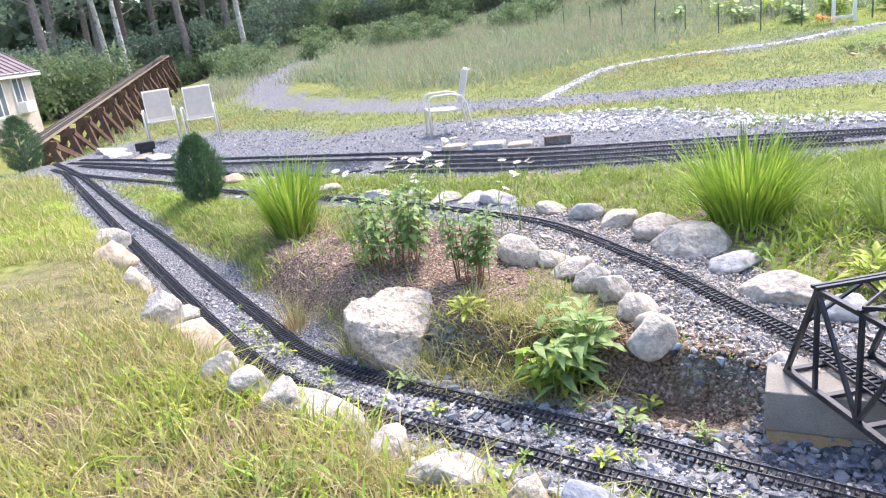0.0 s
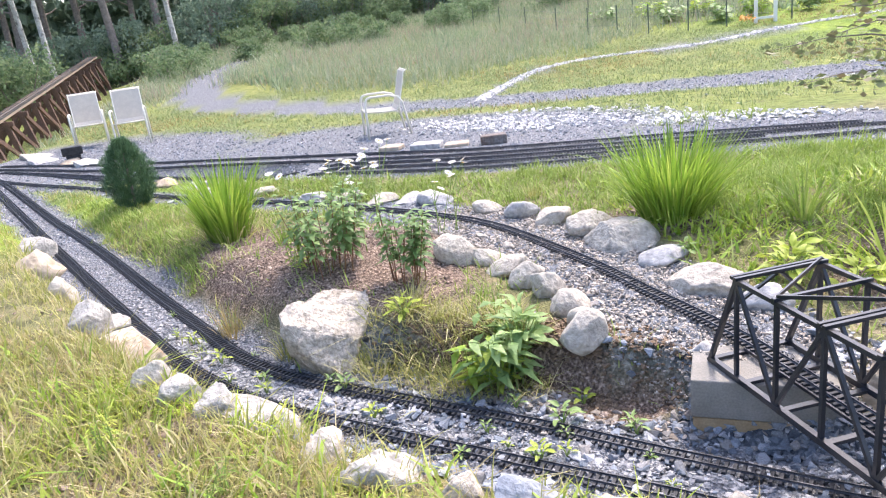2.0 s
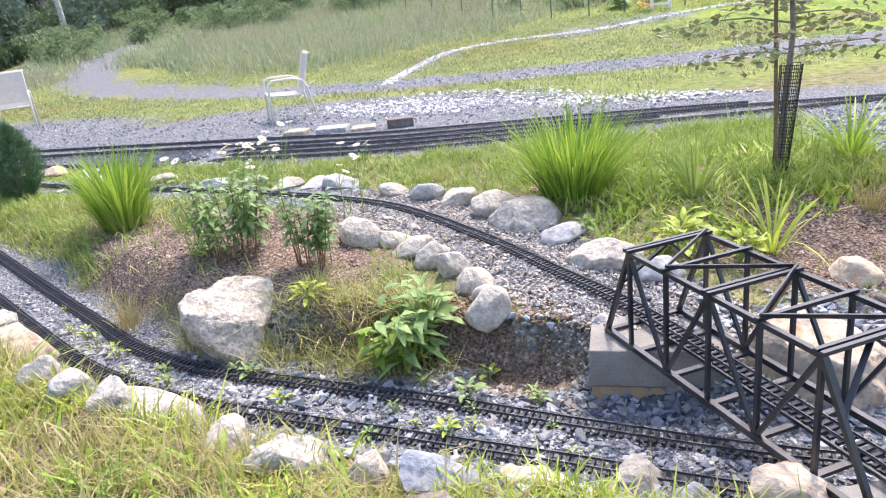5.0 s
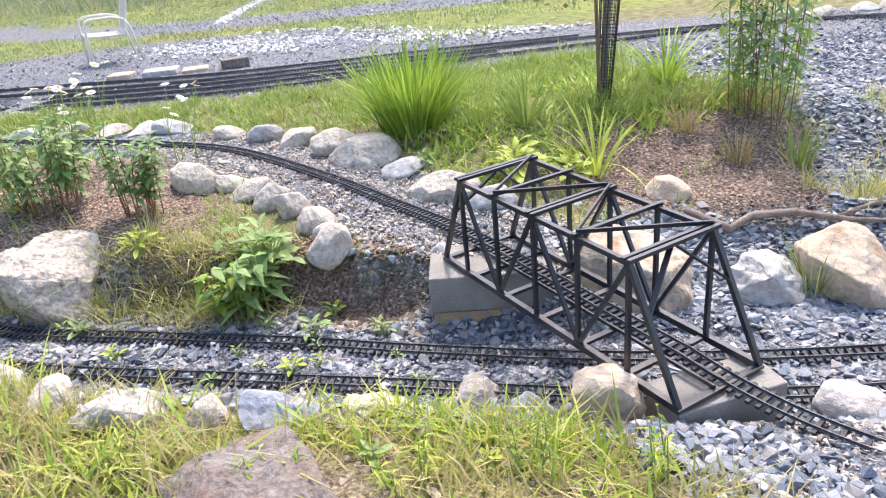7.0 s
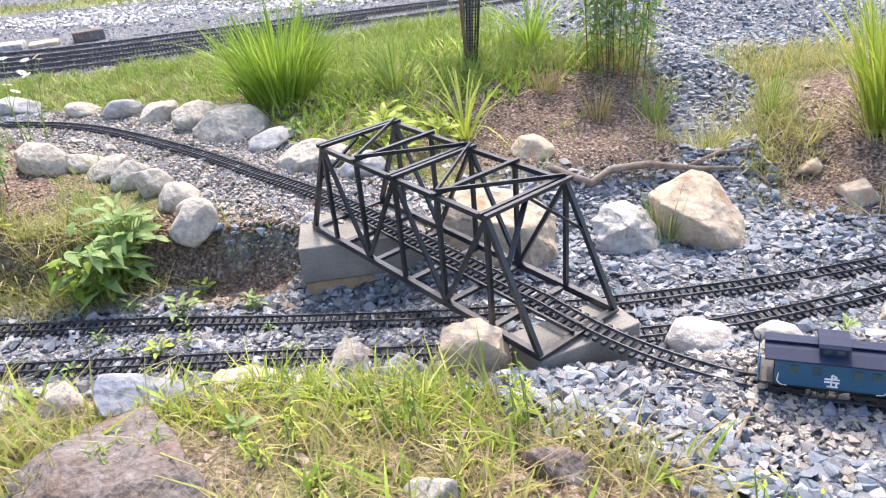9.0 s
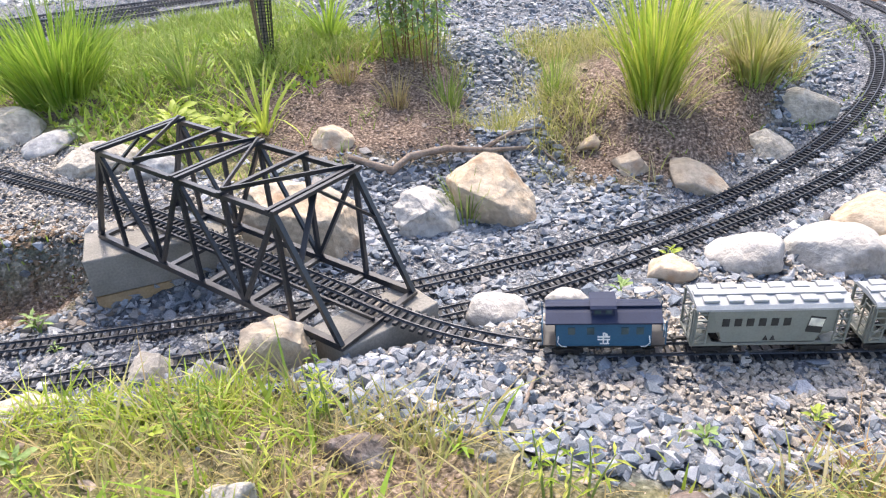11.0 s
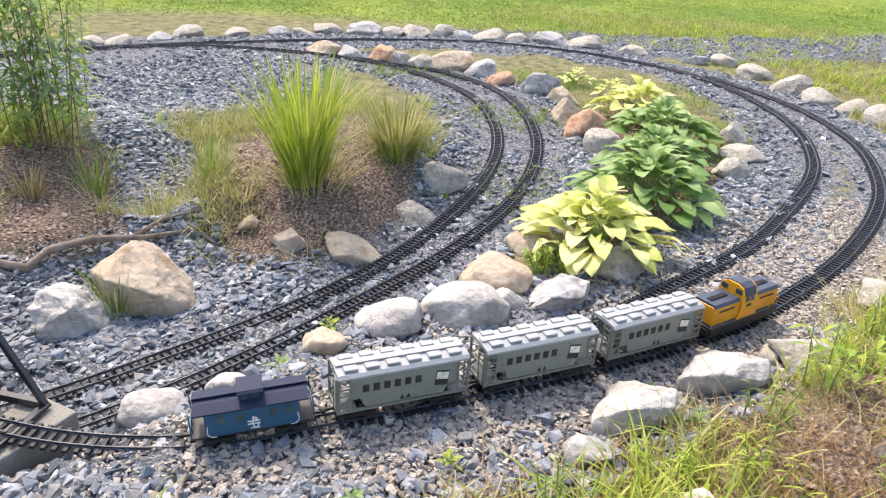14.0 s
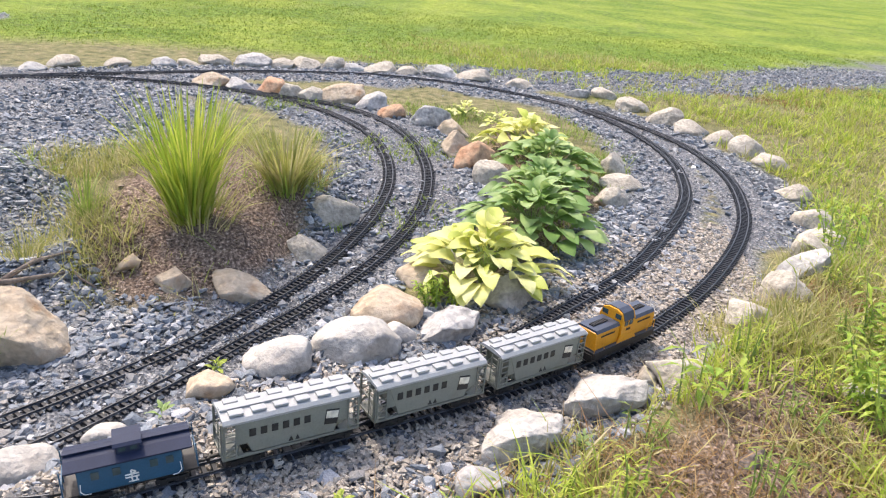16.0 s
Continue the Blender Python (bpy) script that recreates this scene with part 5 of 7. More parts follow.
grass("bank_moss", 9000, 9, (.9, 4.2, -2.5, .6), lambda x, y: (inside(x, y) > .4) * (away(x, y, T_O1) > .34) * (np.hypot(x - .2, y + .2) > .7) * smooth(1.8 * wave(x, y, 4.5, 97) + .15), (.006, .018), .0035, M_moss, 97, "mat of olive and yellow-green moss", lean=.8, droop=.3, spread_=.025)
grass("bank_tufts", 2600, 11, (-1.9, 1.1, .5, 3.0), lambda x, y: bank_chance(x, y) * smooth(.1 + 1.8 * wave(x, y, 4, 144)) * (1 - .75 * smooth((x + .2) / .5)), (.035, .085), .0042, M_clump_y, 144, "lush tufts of yellow-green grass on the near bank", lean=.8, droop=.7, spread_=.035, segs=3)
grass("bank_edge_tufts", 1100, 9, (.0, 1.6, .2, 1.7), lambda x, y: (inside(x, y) > .32) * (np.hypot(x - .2, y + .2) > .8) * (1 - .8 * zones(x, y)[1]) * (np.hypot((x - .19) / 1.4, y - 1.2) > .2) * smooth(.15 + 1.8 * wave(x, y, 6, 145)), (.04, .09), .0034, M_clump_y, 145, "bright yellow-green grass along the bank edge", lean=.55, droop=.6, spread_=.03, segs=3)
grass("bank_straw", 13000, 7, (-3, 3.4, -2.0, 4.2), lambda x, y: (bank_chance(x, y) * .8 + .25 * (inside(x, y) > .3) * zones(x, y)[1]) * (1 - .7 * smooth((x - 1) / .4)), (.025, .1), .0019, M_dry, 43, "dry straw among the bank grass", lean=1.1, droop=.6)
grass("bank_leaf_blades", 1700, 5, (-2.6, 3.0, -1.6, 3.4), bank_chance, (.04, .1), .0075, M_bright, 44, "broad bright grass blades on the bank", lean=.9, droop=.5)
grass("strip_grass", 7000, 8, (-3.5, 4.4, 2.2, 7.4), open_chance, (.04, .13), .0035, M_lush, 45, "fresh green grass between the railway lines")
grass("strip_weeds", 4200, 7, (-3.4, 4.2, 4.4, 7.6), lambda x, y: (1 - zones(x, y)[0]) * (1 - zones(x, y)[2]) * (1 - .9 * zones(x, y)[1]) * (inside(x, y) < -.1), (.03, .09), .0055, M_lush, 148, "low green weeds filling the grass strip", lean=.7)
grass("west_grass", 3500, 8, (-5, -.6, 3.6, 9.5), open_chance, (.03, .1), .004, M_grass, 57, "short mixed grass between the diverging lines")
grass("left_grass", 3500, 8, (-6, -1.2, 3.6, 10.5), lambda x, y: bank_chance(x, y) * (y > 4.5), (.05, .16), .005, M_grass, 46, "rough grass beside the double track")
grass("island_grass", 2600, 8, (3.0, 5.6, 1.0, 3.4), open_chance, (.04, .14), .003, M_grass, 47, "fine grass round the mulch island")
grass("island_tufts", 2400, 10, (2.8, 5.2, 1.0, 3.0), lambda x, y: np.clip(bump(x, y, 3.35, 2.0, .45, .3, 60) + .9 * bump(x, y, 4.45, 1.15, .35, .22, 20) + .6 * bump(x, y, 3.1, 1.7, .3, .2) + .5 * bump(x, y, 2.75, 2.15, .4, .2, -30), 0, 1) * smooth(.5 + 1.5 * wave(x, y, 9, 147)), (.04, .13), .0028, M_grass, 147, "soft yellow-green grass round the planted mounds", lean=.6, droop=.6, spread_=.05)
grass("weeds", 5200, 6, (-2.5, 5.0, .4, 6.0), sparse_chance, (.02, .08), .0045, M_lush, 48, "scattered weeds in mulch and gravel")
grass("bed_grass", 4200, 7, (3.2, 7.6, -1.2, 1.6), open_chance, (.03, .08), .004, M_lush, 49, "low green weeds in the hosta bed")
grass("track_weeds", 3000, 7, (4.0, 7.0, .1, 2.6), lambda x, y: (away(x, y, INNER) < .3) * .6 * smooth(.2 + 1.5 * wave(x, y, 3, 36)), (.02, .06), .005, M_lush, 55, "weeds sprouting between the curved tracks")
grass("mound_grass", 5200, 8, (1.7, 4.4, 3.0, 5.6), lambda x, y: .5 * smooth(.5 + 1.6 * wave(x, y, 6, 99)) * (1 - zones(x, y)[0]) * (1 - zones(x, y)[2]) * (1 - .85 * zones(x, y)[1]), (.05, .16), .0045, M_lush, 56, "lush tall grass behind the mulch")
grass("mound_weeds", 1500, 7, (1.6, 4.2, 2.9, 5.4), lambda x, y: .6 * (1 - zones(x, y)[0]) * (1 - zones(x, y)[2]), (.03, .09), .009, M_bright, 95, "broad bright weeds in the grass", lean=.9, droop=.5)
grass("wall_grass", 1500, 10, (-.35, 1.05, 2.45, 3.5), lambda x, y: bump(x, y, .25, 3.05, .5, .25, -30) * .8, (.05, .13), .0028, M_grass, 50, "tangled dry-tipped grass above the gravel slope", lean=.7, droop=.8)
grass("lawn_grass", 17000, 8, (7.5, 17, -7, 8), lambda x, y: zones(x, y)[3] * (1 - zones(x, y)[2]) * np.clip(9 / np.hypot(x, y), 0, 1), (.012, .035), .006, M_lawn, 51, "short mown lawn grass", spread_=.12)
def verge_chance(x, y):
    c, m, f, l = zones(x, y)
    return .75 * (1 - c) * (1 - .8 * f) * (away(x, y, OUTER) > .42) * ((np.hypot(x - 5.6, y - 2) > 3.4) | (y < -1.6)) * smooth(.65 + 1.3 * wave(x, y, 2.4, 34))


grass("right_verge", 11000, 9, (4.2, 13.0, -6.0, 2.6), verge_chance, (.03, .1), .0045, M_grass, 52, "rough verge grass beyond the outer loop")
grass("verge_straw", 3000, 8, (7.5, 14, -6.0, .5), lambda x, y: .9 * bump(x, y, 10.6, -3.4, 1.8, .6, -44) * smooth(.5 + 1.5 * wave(x, y, 3, 151)), (.03, .08), .005, M_rust, 153, "rusty dry plants along the drive", lean=.9)
grass("verge_tufts", 4800, 9, (4.2, 12.0, -5.5, 1.8), verge_chance, (.05, .14), .006, M_clump_y, 152, "yellow-green tufts on the verge", lean=.7, droop=.6)
grass("lawn_back", 11000, 8, (-7, 9, 7.5, 17), lambda x, y: (1 - zones(x, y)[2]) * .9, (.025, .07), .006, M_field, 53, "short field grass round the gravel path", spread_=.07)
def meadow_edge(x, y):
    line = np.interp(x, [-7, -4.6, -4.3, -2.6, -1.2, 1.5, 3.4, 6, 9, 16], [14.5, 16.5, 19.5, 18.7, 15.9, 14.2, 15.9, 16.4, 17.2, 17.2])
    return smooth((y - line + wave(x, y, 1.6, 35) * .5) / .9)


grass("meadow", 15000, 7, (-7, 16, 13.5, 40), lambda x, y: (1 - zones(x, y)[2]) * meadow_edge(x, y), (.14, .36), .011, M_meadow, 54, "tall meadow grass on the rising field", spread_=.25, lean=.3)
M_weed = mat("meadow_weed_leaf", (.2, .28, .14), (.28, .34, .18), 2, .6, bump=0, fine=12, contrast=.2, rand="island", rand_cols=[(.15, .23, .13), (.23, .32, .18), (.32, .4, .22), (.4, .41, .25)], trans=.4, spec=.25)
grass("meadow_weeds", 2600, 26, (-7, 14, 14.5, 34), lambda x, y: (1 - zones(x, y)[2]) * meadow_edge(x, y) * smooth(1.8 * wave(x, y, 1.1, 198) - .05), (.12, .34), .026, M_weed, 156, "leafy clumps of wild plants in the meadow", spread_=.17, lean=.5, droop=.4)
grass("field_straw", 5200, 8, (-6, 12, 9.5, 18), lambda x, y: (1 - zones(x, y)[2]) * smooth(2.0 * wave(x, y, .9, 199) + .05), (.03, .09), .006, M_dry, 157, "dry straw-coloured patches in the field grass", spread_=.1, lean=.8)
M_seed = mat("tan_seed_heads", (.42, .36, .27), (.34, .28, .22), 4, .8, bump=0, fine=40, contrast=.2, rand="island", rand_cols=[(.42, .36, .26), (.34, .26, .22), (.5, .46, .32), (.3, .33, .18)], trans=.3, spec=.2)
grass("meadow_stems", 3600, 6, (-7, 14, 14.5, 32), lambda x, y: (1 - zones(x, y)[2]) * meadow_edge(x, y) * smooth(.2 + 1.6 * wave(x, y, 1.2, 98)), (.25, .45), .008, M_seed, 154, "tan seed stems in the tall meadow", spread_=.3, lean=.2, droop=.25)


def strap_clump(x, y, w, h, n, material, label, seed, width=.0058, tight=.2, name="ornamental_grass"):
    r = np.random.RandomState(seed)
    a = r.rand(n) * 6.283
    rad = np.sqrt(r.rand(n)) * w * tight
    hh = h * (.35 + .75 * r.rand(n) ** .7)
    out = np.abs(r.randn(n)) * .1 * w / h + .2 * rad / (w * tight) * w / h
    px, py = rad * np.cos(a), rad * np.sin(a)
    wd, dr = width * r.uniform(.7, 1.3, n), np.clip(np.abs(r.randn(n)) * .26 * w / h, 0, 1.1)
    if n <= 75 and name == "daylily":
        top = empty(name, pose(x, y, hz(x, y)), label, "daylily", "daylilies")
        for i in range(n):
            q = slice(i, i + 1)
            blade_mesh("leaf", px[q], py[q], 0 * px[q] - .01, hh[q], wd[q], out[q], dr[q] + .25, material, seed + i, 6, a[q]).parent = top
        return top
    ob = blade_mesh(name, px, py, 0 * px - .01, hh, wd, out, dr, material, seed, 6, a)
    ob.location = (x, y, hz(x, y))
    return tagged(ob, label, "grass clump", "ornamental grass clumps")


strap_clump(-1.1, 5.36, .6, .58, 520, M_clump, "upright clump of bright green strap leaves", 61, .0062, .24)
strap_clump(1.8, 4.08, .62, .52, 640, M_clump, "wide fountain clump of green ornamental grass", 62, .0062, tight=.32)
strap_clump(3.6, 1.38, .62, .66, 330, M_clump_y, "tall sunlit clump of yellow-green ornamental grass", 63, .0066, tight=.15)
strap_clump(4.25, 1.12, .5, .36, 320, M_grass, "fading yellow grass tuft beside the tall clump", 64)
for i, (x, y, w) in enumerate([(-1.1, 5.3, .5), (1.8, 4.0, .62), (3.6, 1.34, .4), (4.25, 1.1, .4)]):
    strap_clump(x, y, w, .2, 150, [M_grass, M_lush][i % 2], "short grass crowding the foot of the tall clump", 260 + i, .0034, .5, "grass_tuft")
strap_clump(2.24, 2.78, .75, .38, 34, M_clump_y, "daylily with arching strap leaves", 65, .0075, .07, "daylily")
strap_clump(3.35, 3.55, .6, .42, 70, M_clump, "loose daylily with yellowing leaves", 66, .007, .1, "daylily")
strap_clump(2.3, 3.55, .4, .3, 60, M_lush, "tuft of tall green grass by the young tree", 67)
for i, (x, y) in enumerate([(-.1, 3.15), (.3, 3.05), (.55, 2.9), (.12, 3.4), (2.9, 2.5), (3.15, 2.35), (3.05, 1.9), (4.5, 1.0), (3.5, 1.9), (3.35, 1.62), (2.9, 2.9), (2.42, 1.62), (-.55, 3.5), (-.9, 3.9), (-.6, 4.6), (1.2, 5.2)]):
    strap_clump(x, y, .22, .15 + .05 * (i % 3), 60, [M_grass, M_dry, M_lush][i % 3], ["small tuft of fine grass", "dry brownish grass tuft", "fresh green grass tuft"][i % 3], 70 + i, .003, .3, "grass_tuft")


def leaf_mesh(name, L, Wd, fold=.25, arch=.5, tip=.6, segs=6, material=None):
    """A pointed leaf from the origin along +x, folded on its midrib and arched."""
    v, f = [], []
    for i in range(segs + 1):
        t = i / segs
        half = Wd / 2 * (math.sin(math.pi * t**tip) ** .8 if 0 < t < 1 else .02)
        x, z = L * (t - .15 * arch * t * t), L * arch * (.7 * t - .95 * t * t)
        for u in (-1, -.55, 0, .55, 1):
            v.append((x, half * u, z + half * fold * abs(u) ** 1.5 * (1.6 - 1.8 * t) + .035 * L * abs(u) ** 2 * math.sin(9 * t + 2 * u) * (Wd > .3 * L)))
    for i in range(segs):
        for k in range(4):
            a = 5 * i + k
            f.append((a, a + 1, a + 6, a + 5))
    me = bpy.data.meshes.new(name)
    me.from_pydata(v, [], f)
    me.materials.append(material)
    me.polygons.foreach_set("use_smooth", [True] * len(me.polygons))
    return me


def rosette(name, x, y, w, h, n, material, label, seed, category, ratio=.55, parts=True, arch=.6):
    """Leaves that rise from one crown; each is a part."""
    r = np.random.RandomState(seed)
    top = empty(name, pose(x, y, hz(x, y)), label, category, category + " plants")
    ms = [leaf_mesh("leaf", 1.0, ratio * k, .3, arch, .75, 7, material) for k in (.85, 1.0, 1.15)]
    for i in range(n):
        t = i / n
        yaw, pitch = i * 137.5 + r.uniform(-20, 20), 76 - 56 * t + r.uniform(-14, 14)
        L = w * (.27 if category == "hosta" else .46) * r.uniform(.62, .95) * (.65 + .35 * t)
        rise = h * (.62 - .42 * t) * r.uniform(.7, 1.1)
        base = Matrix.Rotation(radians(yaw), 4, "Z") @ Matrix.Translation(((.3 if category == "hosta" else .16) * w * t + .05 * L, 0, rise))
        ob = new("leaf", ms[i % 3])
        ob.parent = top
        ob.matrix_basis = base @ Matrix.Rotation(radians(-pitch * .55 + 8), 4, "Y") @ Matrix.Rotation(radians(r.uniform(-25, 25)), 4, "X") @ Matrix.Diagonal((L, L, L, 1))
    bm = bmesh.new()
    for i in range(n // 2):
        a = i * 2.4
        tube(bm, [(0, 0, -.01), (math.cos(a) * w * .08, math.sin(a) * w * .08, h * .25), (math.cos(a) * w * .2, math.sin(a) * w * .2, h * .42)], [.004, .003, .002], 5)
    tagged(part("crown_stalk", bm, M_stem_g, top), kind="stuff")
    return top


rosette("hosta", 3.42, -.16, .82, .44, 125, M_hosta_y, "yellow-gold hosta spreading over the edging stones", 81, "hosta")
rosette("hosta", 4.1, -.34, .92, .46, 112, M_hosta_g, "green hosta with broad ribbed leaves", 82, "hosta")
rosette("hosta", 4.78, -.36, .8, .38, 76, M_hosta_g, "light green hosta crowding its neighbours", 80, "hosta")
rosette("hosta", 5.45, -.36, .92, .42, 84, M_hosta_g, "large green hosta beside the outer loop", 83, "hosta")
rosette("hosta", 6.1, -.15, .9, .38, 76, M_hosta_y, "pale yellow hosta in the long bed", 84, "hosta")
rosette("hosta", 6.75, .1, .5, .24, 28, M_hosta_y, "small yellow hosta behind the others", 85, "hosta")
rosette("hosta", 7.1, .5, .45, .22, 24, M_hosta_y, "small yellow-green hosta at the bed's end", 86, "hosta")
rosette("leafy_plant", .57, 2.88, .38, .4, 34, M_leaf, "lush broad-leaved green plant above the gravel", 87, "broadleaf weed", .38, arch=.4)
rosette("leafy_plant", .45, 2.8, .34, .24, 18, M_bright, "bright young broad leaves beside the darker plant", 88, "broadleaf weed", .36, arch=.4)
rosette("leafy_plant", .07, 3.28, .26, .2, 16, M_bright, "pale green rosette weed in the mulch", 89, "broadleaf weed", .34, arch=.3)
rosette("leafy_plant", 1.9, 3.0, .42, .28, 22, M_bright, "bright green mullein-like plant behind the bridge", 90, "broadleaf weed", .36, arch=.4)
rosette("leafy_plant", 2.05, 2.75, .36, .26, 18, M_bright, "light green broad-leaved seedling by the bridge", 91, "broadleaf weed", .36, arch=.4)
rosette("leafy_plant", 1.6, 3.5, .2, .12, 12, M_leaf, "low green rosette beside the stones", 92, "broadleaf weed", .4, arch=.3)
for i, (x, y, w) in enumerate([(-.12, 2.75, .14), (.62, 2.45, .2), (.48, 2.25, .16), (-.25, 3.05, .16), (.75, 2.6, .16), (2.22, .75, .14), (2.65, .78, .12), (.5, 1.35, .12), (.75, 1.2, .11), (1.62, .2, .1), (1.85, .02, .1), (2.25, -.62, .13), (1.75, -.45, .12), (2.9, -1.1, .14), (-.9, 3.55, .16), (.2, 2.35, .1)]):
    rosette("weed", x, y, w, w * .7, 9, [M_bright, M_leaf][i % 2], ["small bright weed in the gravel", "small green weed among stones"][i % 2], 100 + i, "weed", .42, arch=.3)


RWD = np.random.RandomState(640)
for i in range(30):
    line = T_L2 if i % 2 else T_L1
    c = line[(line[:, 0] > -1.4) & (line[:, 0] < 1.1) & (line[:, 1] < 5)]
    c = c[RWD.randint(0, len(c))]
    a = RWD.rand() * 6.283
    w = RWD.uniform(.06, .14)
    rosette("weed", c[0] + math.cos(a) * RWD.uniform(.07, .2), c[1] + math.sin(a) * RWD.uniform(.07, .2), w, w * .8, 7, [M_bright, M_leaf][i % 2], ["small bright weed in the gravel", "small green weed among stones"][i % 2], 650 + i, "weed", .34, arch=.3)


def stalk_plant(name, x, y, w, h, stems, leaves, leaf_l, leaf_w, m_leaf, m_stem, label, seed, category, start=.15, flowers=0, droop=.2):
    """Upright stems clothed in narrow leaves; optionally daisies on top."""
    r = np.random.RandomState(seed)
    top = empty(name, pose(x, y, hz(x, y)), label, category)
    lv, lf, tips = [], [], []
    for s in range(stems):
        a, d = r.rand() * 6.283, math.sqrt(r.rand()) * w * .32
        bx, by = math.cos(a) * d, math.sin(a) * d
        tx, ty, tz = bx * 1.5 + r.randn() * w * .08, by * 1.5 + r.randn() * w * .08, h * r.uniform(.65, 1.05)
        bm = bmesh.new()
        tube(bm, [(bx, by, -.02), ((bx * 2 + tx) / 3 + r.randn() * .006, (by * 2 + ty) / 3, tz * .4), (tx, ty, tz)], [.0035, .0028, .0012], 5)
        part("stem", bm, m_stem, top)
        tips.append((tx, ty, tz))
        for k in range(leaves):
            t = start + (1 - start) * (k + r.rand()) / leaves
            c = Vector((bx + (tx - bx) * t, by + (ty - by) * t, tz * t))
            yaw, L = k * 2.4 + r.rand(), leaf_l * r.uniform(.6, 1.1)
            u, side = Vector((math.cos(yaw), math.sin(yaw), r.uniform(-.1, .6) - droop)), Vector((-math.sin(yaw), math.cos(yaw), .1))
            b0 = len(lv)
            lv += [c, c + u * L * .45 + side * leaf_w / 2, c + u * L * .5 + Vector((0, 0, -.003)), c + u * L * .45 - side * leaf_w / 2, c + u * L + Vector((0, 0, -L * .3))]
            lf += [(b0, b0 + 1, b0 + 2), (b0, b0 + 2, b0 + 3), (b0 + 1, b0 + 4, b0 + 2), (b0 + 2, b0 + 4, b0 + 3)]
    tagged(mesh_ob("foliage", [tuple(v) for v in lv], lf, m_leaf, parent=top), kind="stuff")
    for k in range(flowers):
        tx, ty, tz = tips[k % len(tips)]
        f0 = Vector((tx + r.randn() * .05, ty + r.randn() * .05, tz + r.uniform(.02, .12)))
        bm = bmesh.new()
        tube(bm, [(tx * .8, ty * .8, tz * .7), f0], [.002, .0015], 5)
        part("flower_stem", bm, M_stem_g, top)
        bm = bmesh.new()
        tilt = Matrix.Translation(f0) @ Matrix.Rotation(r.uniform(-.5, .5), 4, "X") @ Matrix.Rotation(r.uniform(-.5, .5), 4, "Y")
        for q in range(12):
            b = tilt @ Matrix.Rotation(q * .5236, 4, "Z")
            pts = [(.005, -.002, 0), (.021, -.005, .003), (.03, 0, .001), (.021, .005, .003), (.005, .002, 0)]
            bm.faces.new([bm.verts.new(b @ Vector(p)) for p in pts])
        fl = part("flower", bm, M_petal, top, "white daisy petals")
        bm = bmesh.new()
        bmesh.ops.create_uvsphere(bm, u_segments=8, v_segments=5, radius=.008, matrix=tilt @ Matrix.Diagonal((1, 1, .6, 1)))
        part("flower_eye", bm, M_yolk, fl)
    return top


stalk_plant("perennial", -.3, 4.0, .55, .46, 24, 22, .085, .034, M_leaf, M_stem, "bushy perennial with reddish stems in mulch", 121, "perennial plant", .3)
stalk_plant("perennial", .12, 3.66, .34, .46, 15, 22, .08, .03, M_leaf, M_stem, "narrow perennial with reddish stems beside the boulders", 122, "perennial plant", .3)
stalk_plant("perennial", -.5, 4.1, .3, .2, 10, 12, .05, .02, M_bright, M_stem_g, "low yellow-green shrubby plant", 123, "perennial plant", .1)
stalk_plant("daisies", -.15, 4.4, .75, .5, 12, 8, .05, .012, M_leaf, M_stem_g, "white daisies on tall thin stems", 124, "daisies", .1, flowers=22)
stalk_plant("daisies", .45, 4.6, .35, .4, 5, 7, .05, .012, M_leaf, M_stem_g, "a few white daisies beside the track", 125, "daisies", .1, flowers=8)
stalk_plant("leafy_weed", .5, 2.84, .42, .34, 13, 9, .13, .042, M_leaf, M_stem_g, "bushy upright weed at the edge of the earth bank", 227, "broadleaf weed", .2)
stalk_plant("leafy_weed", .4, 2.78, .3, .26, 8, 8, .12, .04, M_bright, M_stem_g, "bright leafy weed leaning over the earth bank", 228, "broadleaf weed", .2)
stalk_plant("tall_leafy_stalks", 3.3, 2.78, .75, 1.1, 13, 40, .12, .026, M_leaf, M_stem, "tall leafy stalks like young bamboo", 126, "tall plant", .2, droop=.35)
stalk_plant("tall_leafy_stalks", 3.5, 2.95, .7, 1.0, 9, 38, .12, .026, M_bright, M_stem_g, "lighter leafy stalks behind the mulch", 127, "tall plant", .15, droop=.35)
stalk_plant("fern", 3.12, -.02, .22, .16, 14, 18, .035, .012, M_bright, M_stem_g, "bright green fern under the yellow hosta", 128, "fern", .1)
stalk_plant("fern", 2.52, -1.62, .5, .3, 18, 26, .06, .016, M_bright, M_stem_g, "bright feathery fern on the near bank", 129, "fern", .1)
stalk_plant("fern", 2.9, -1.76, .5, .3, 18, 26, .07, .018, M_bright, M_stem_g, "bright fern fronds at the bank's edge", 133, "fern", .1)
for i, (x, y) in enumerate([(.55, 1.2), (.85, 1.12), (1.1, .95), (.25, 1.35), (-.1, 1.6), (1.7, -.3), (1.95, -.55), (2.3, -.8), (2.75, -1.15), (1.45, -.1), (2.6, -1.4), (3.0, -1.6), (3.6, -1.75), (-.6, 1.9), (-1.0, 2.3), (1.3, -.35), (1.55, -.6), (2.05, -1.1), (1.8, -.85), (2.4, -1.25), (1.25, .35), (3.3, -1.9), (2.0, -.75)]):
    stalk_plant("bank_weed", x, y, .18, .1 + .04 * (i % 3), 6, 9, .045, .008, [M_clump_y, M_lush][i % 2], M_stem_g, ["thin bright green weed in the bank grass", "narrow-leaved weed in the bank grass"][i % 2], 600 + i, "weed", .2)
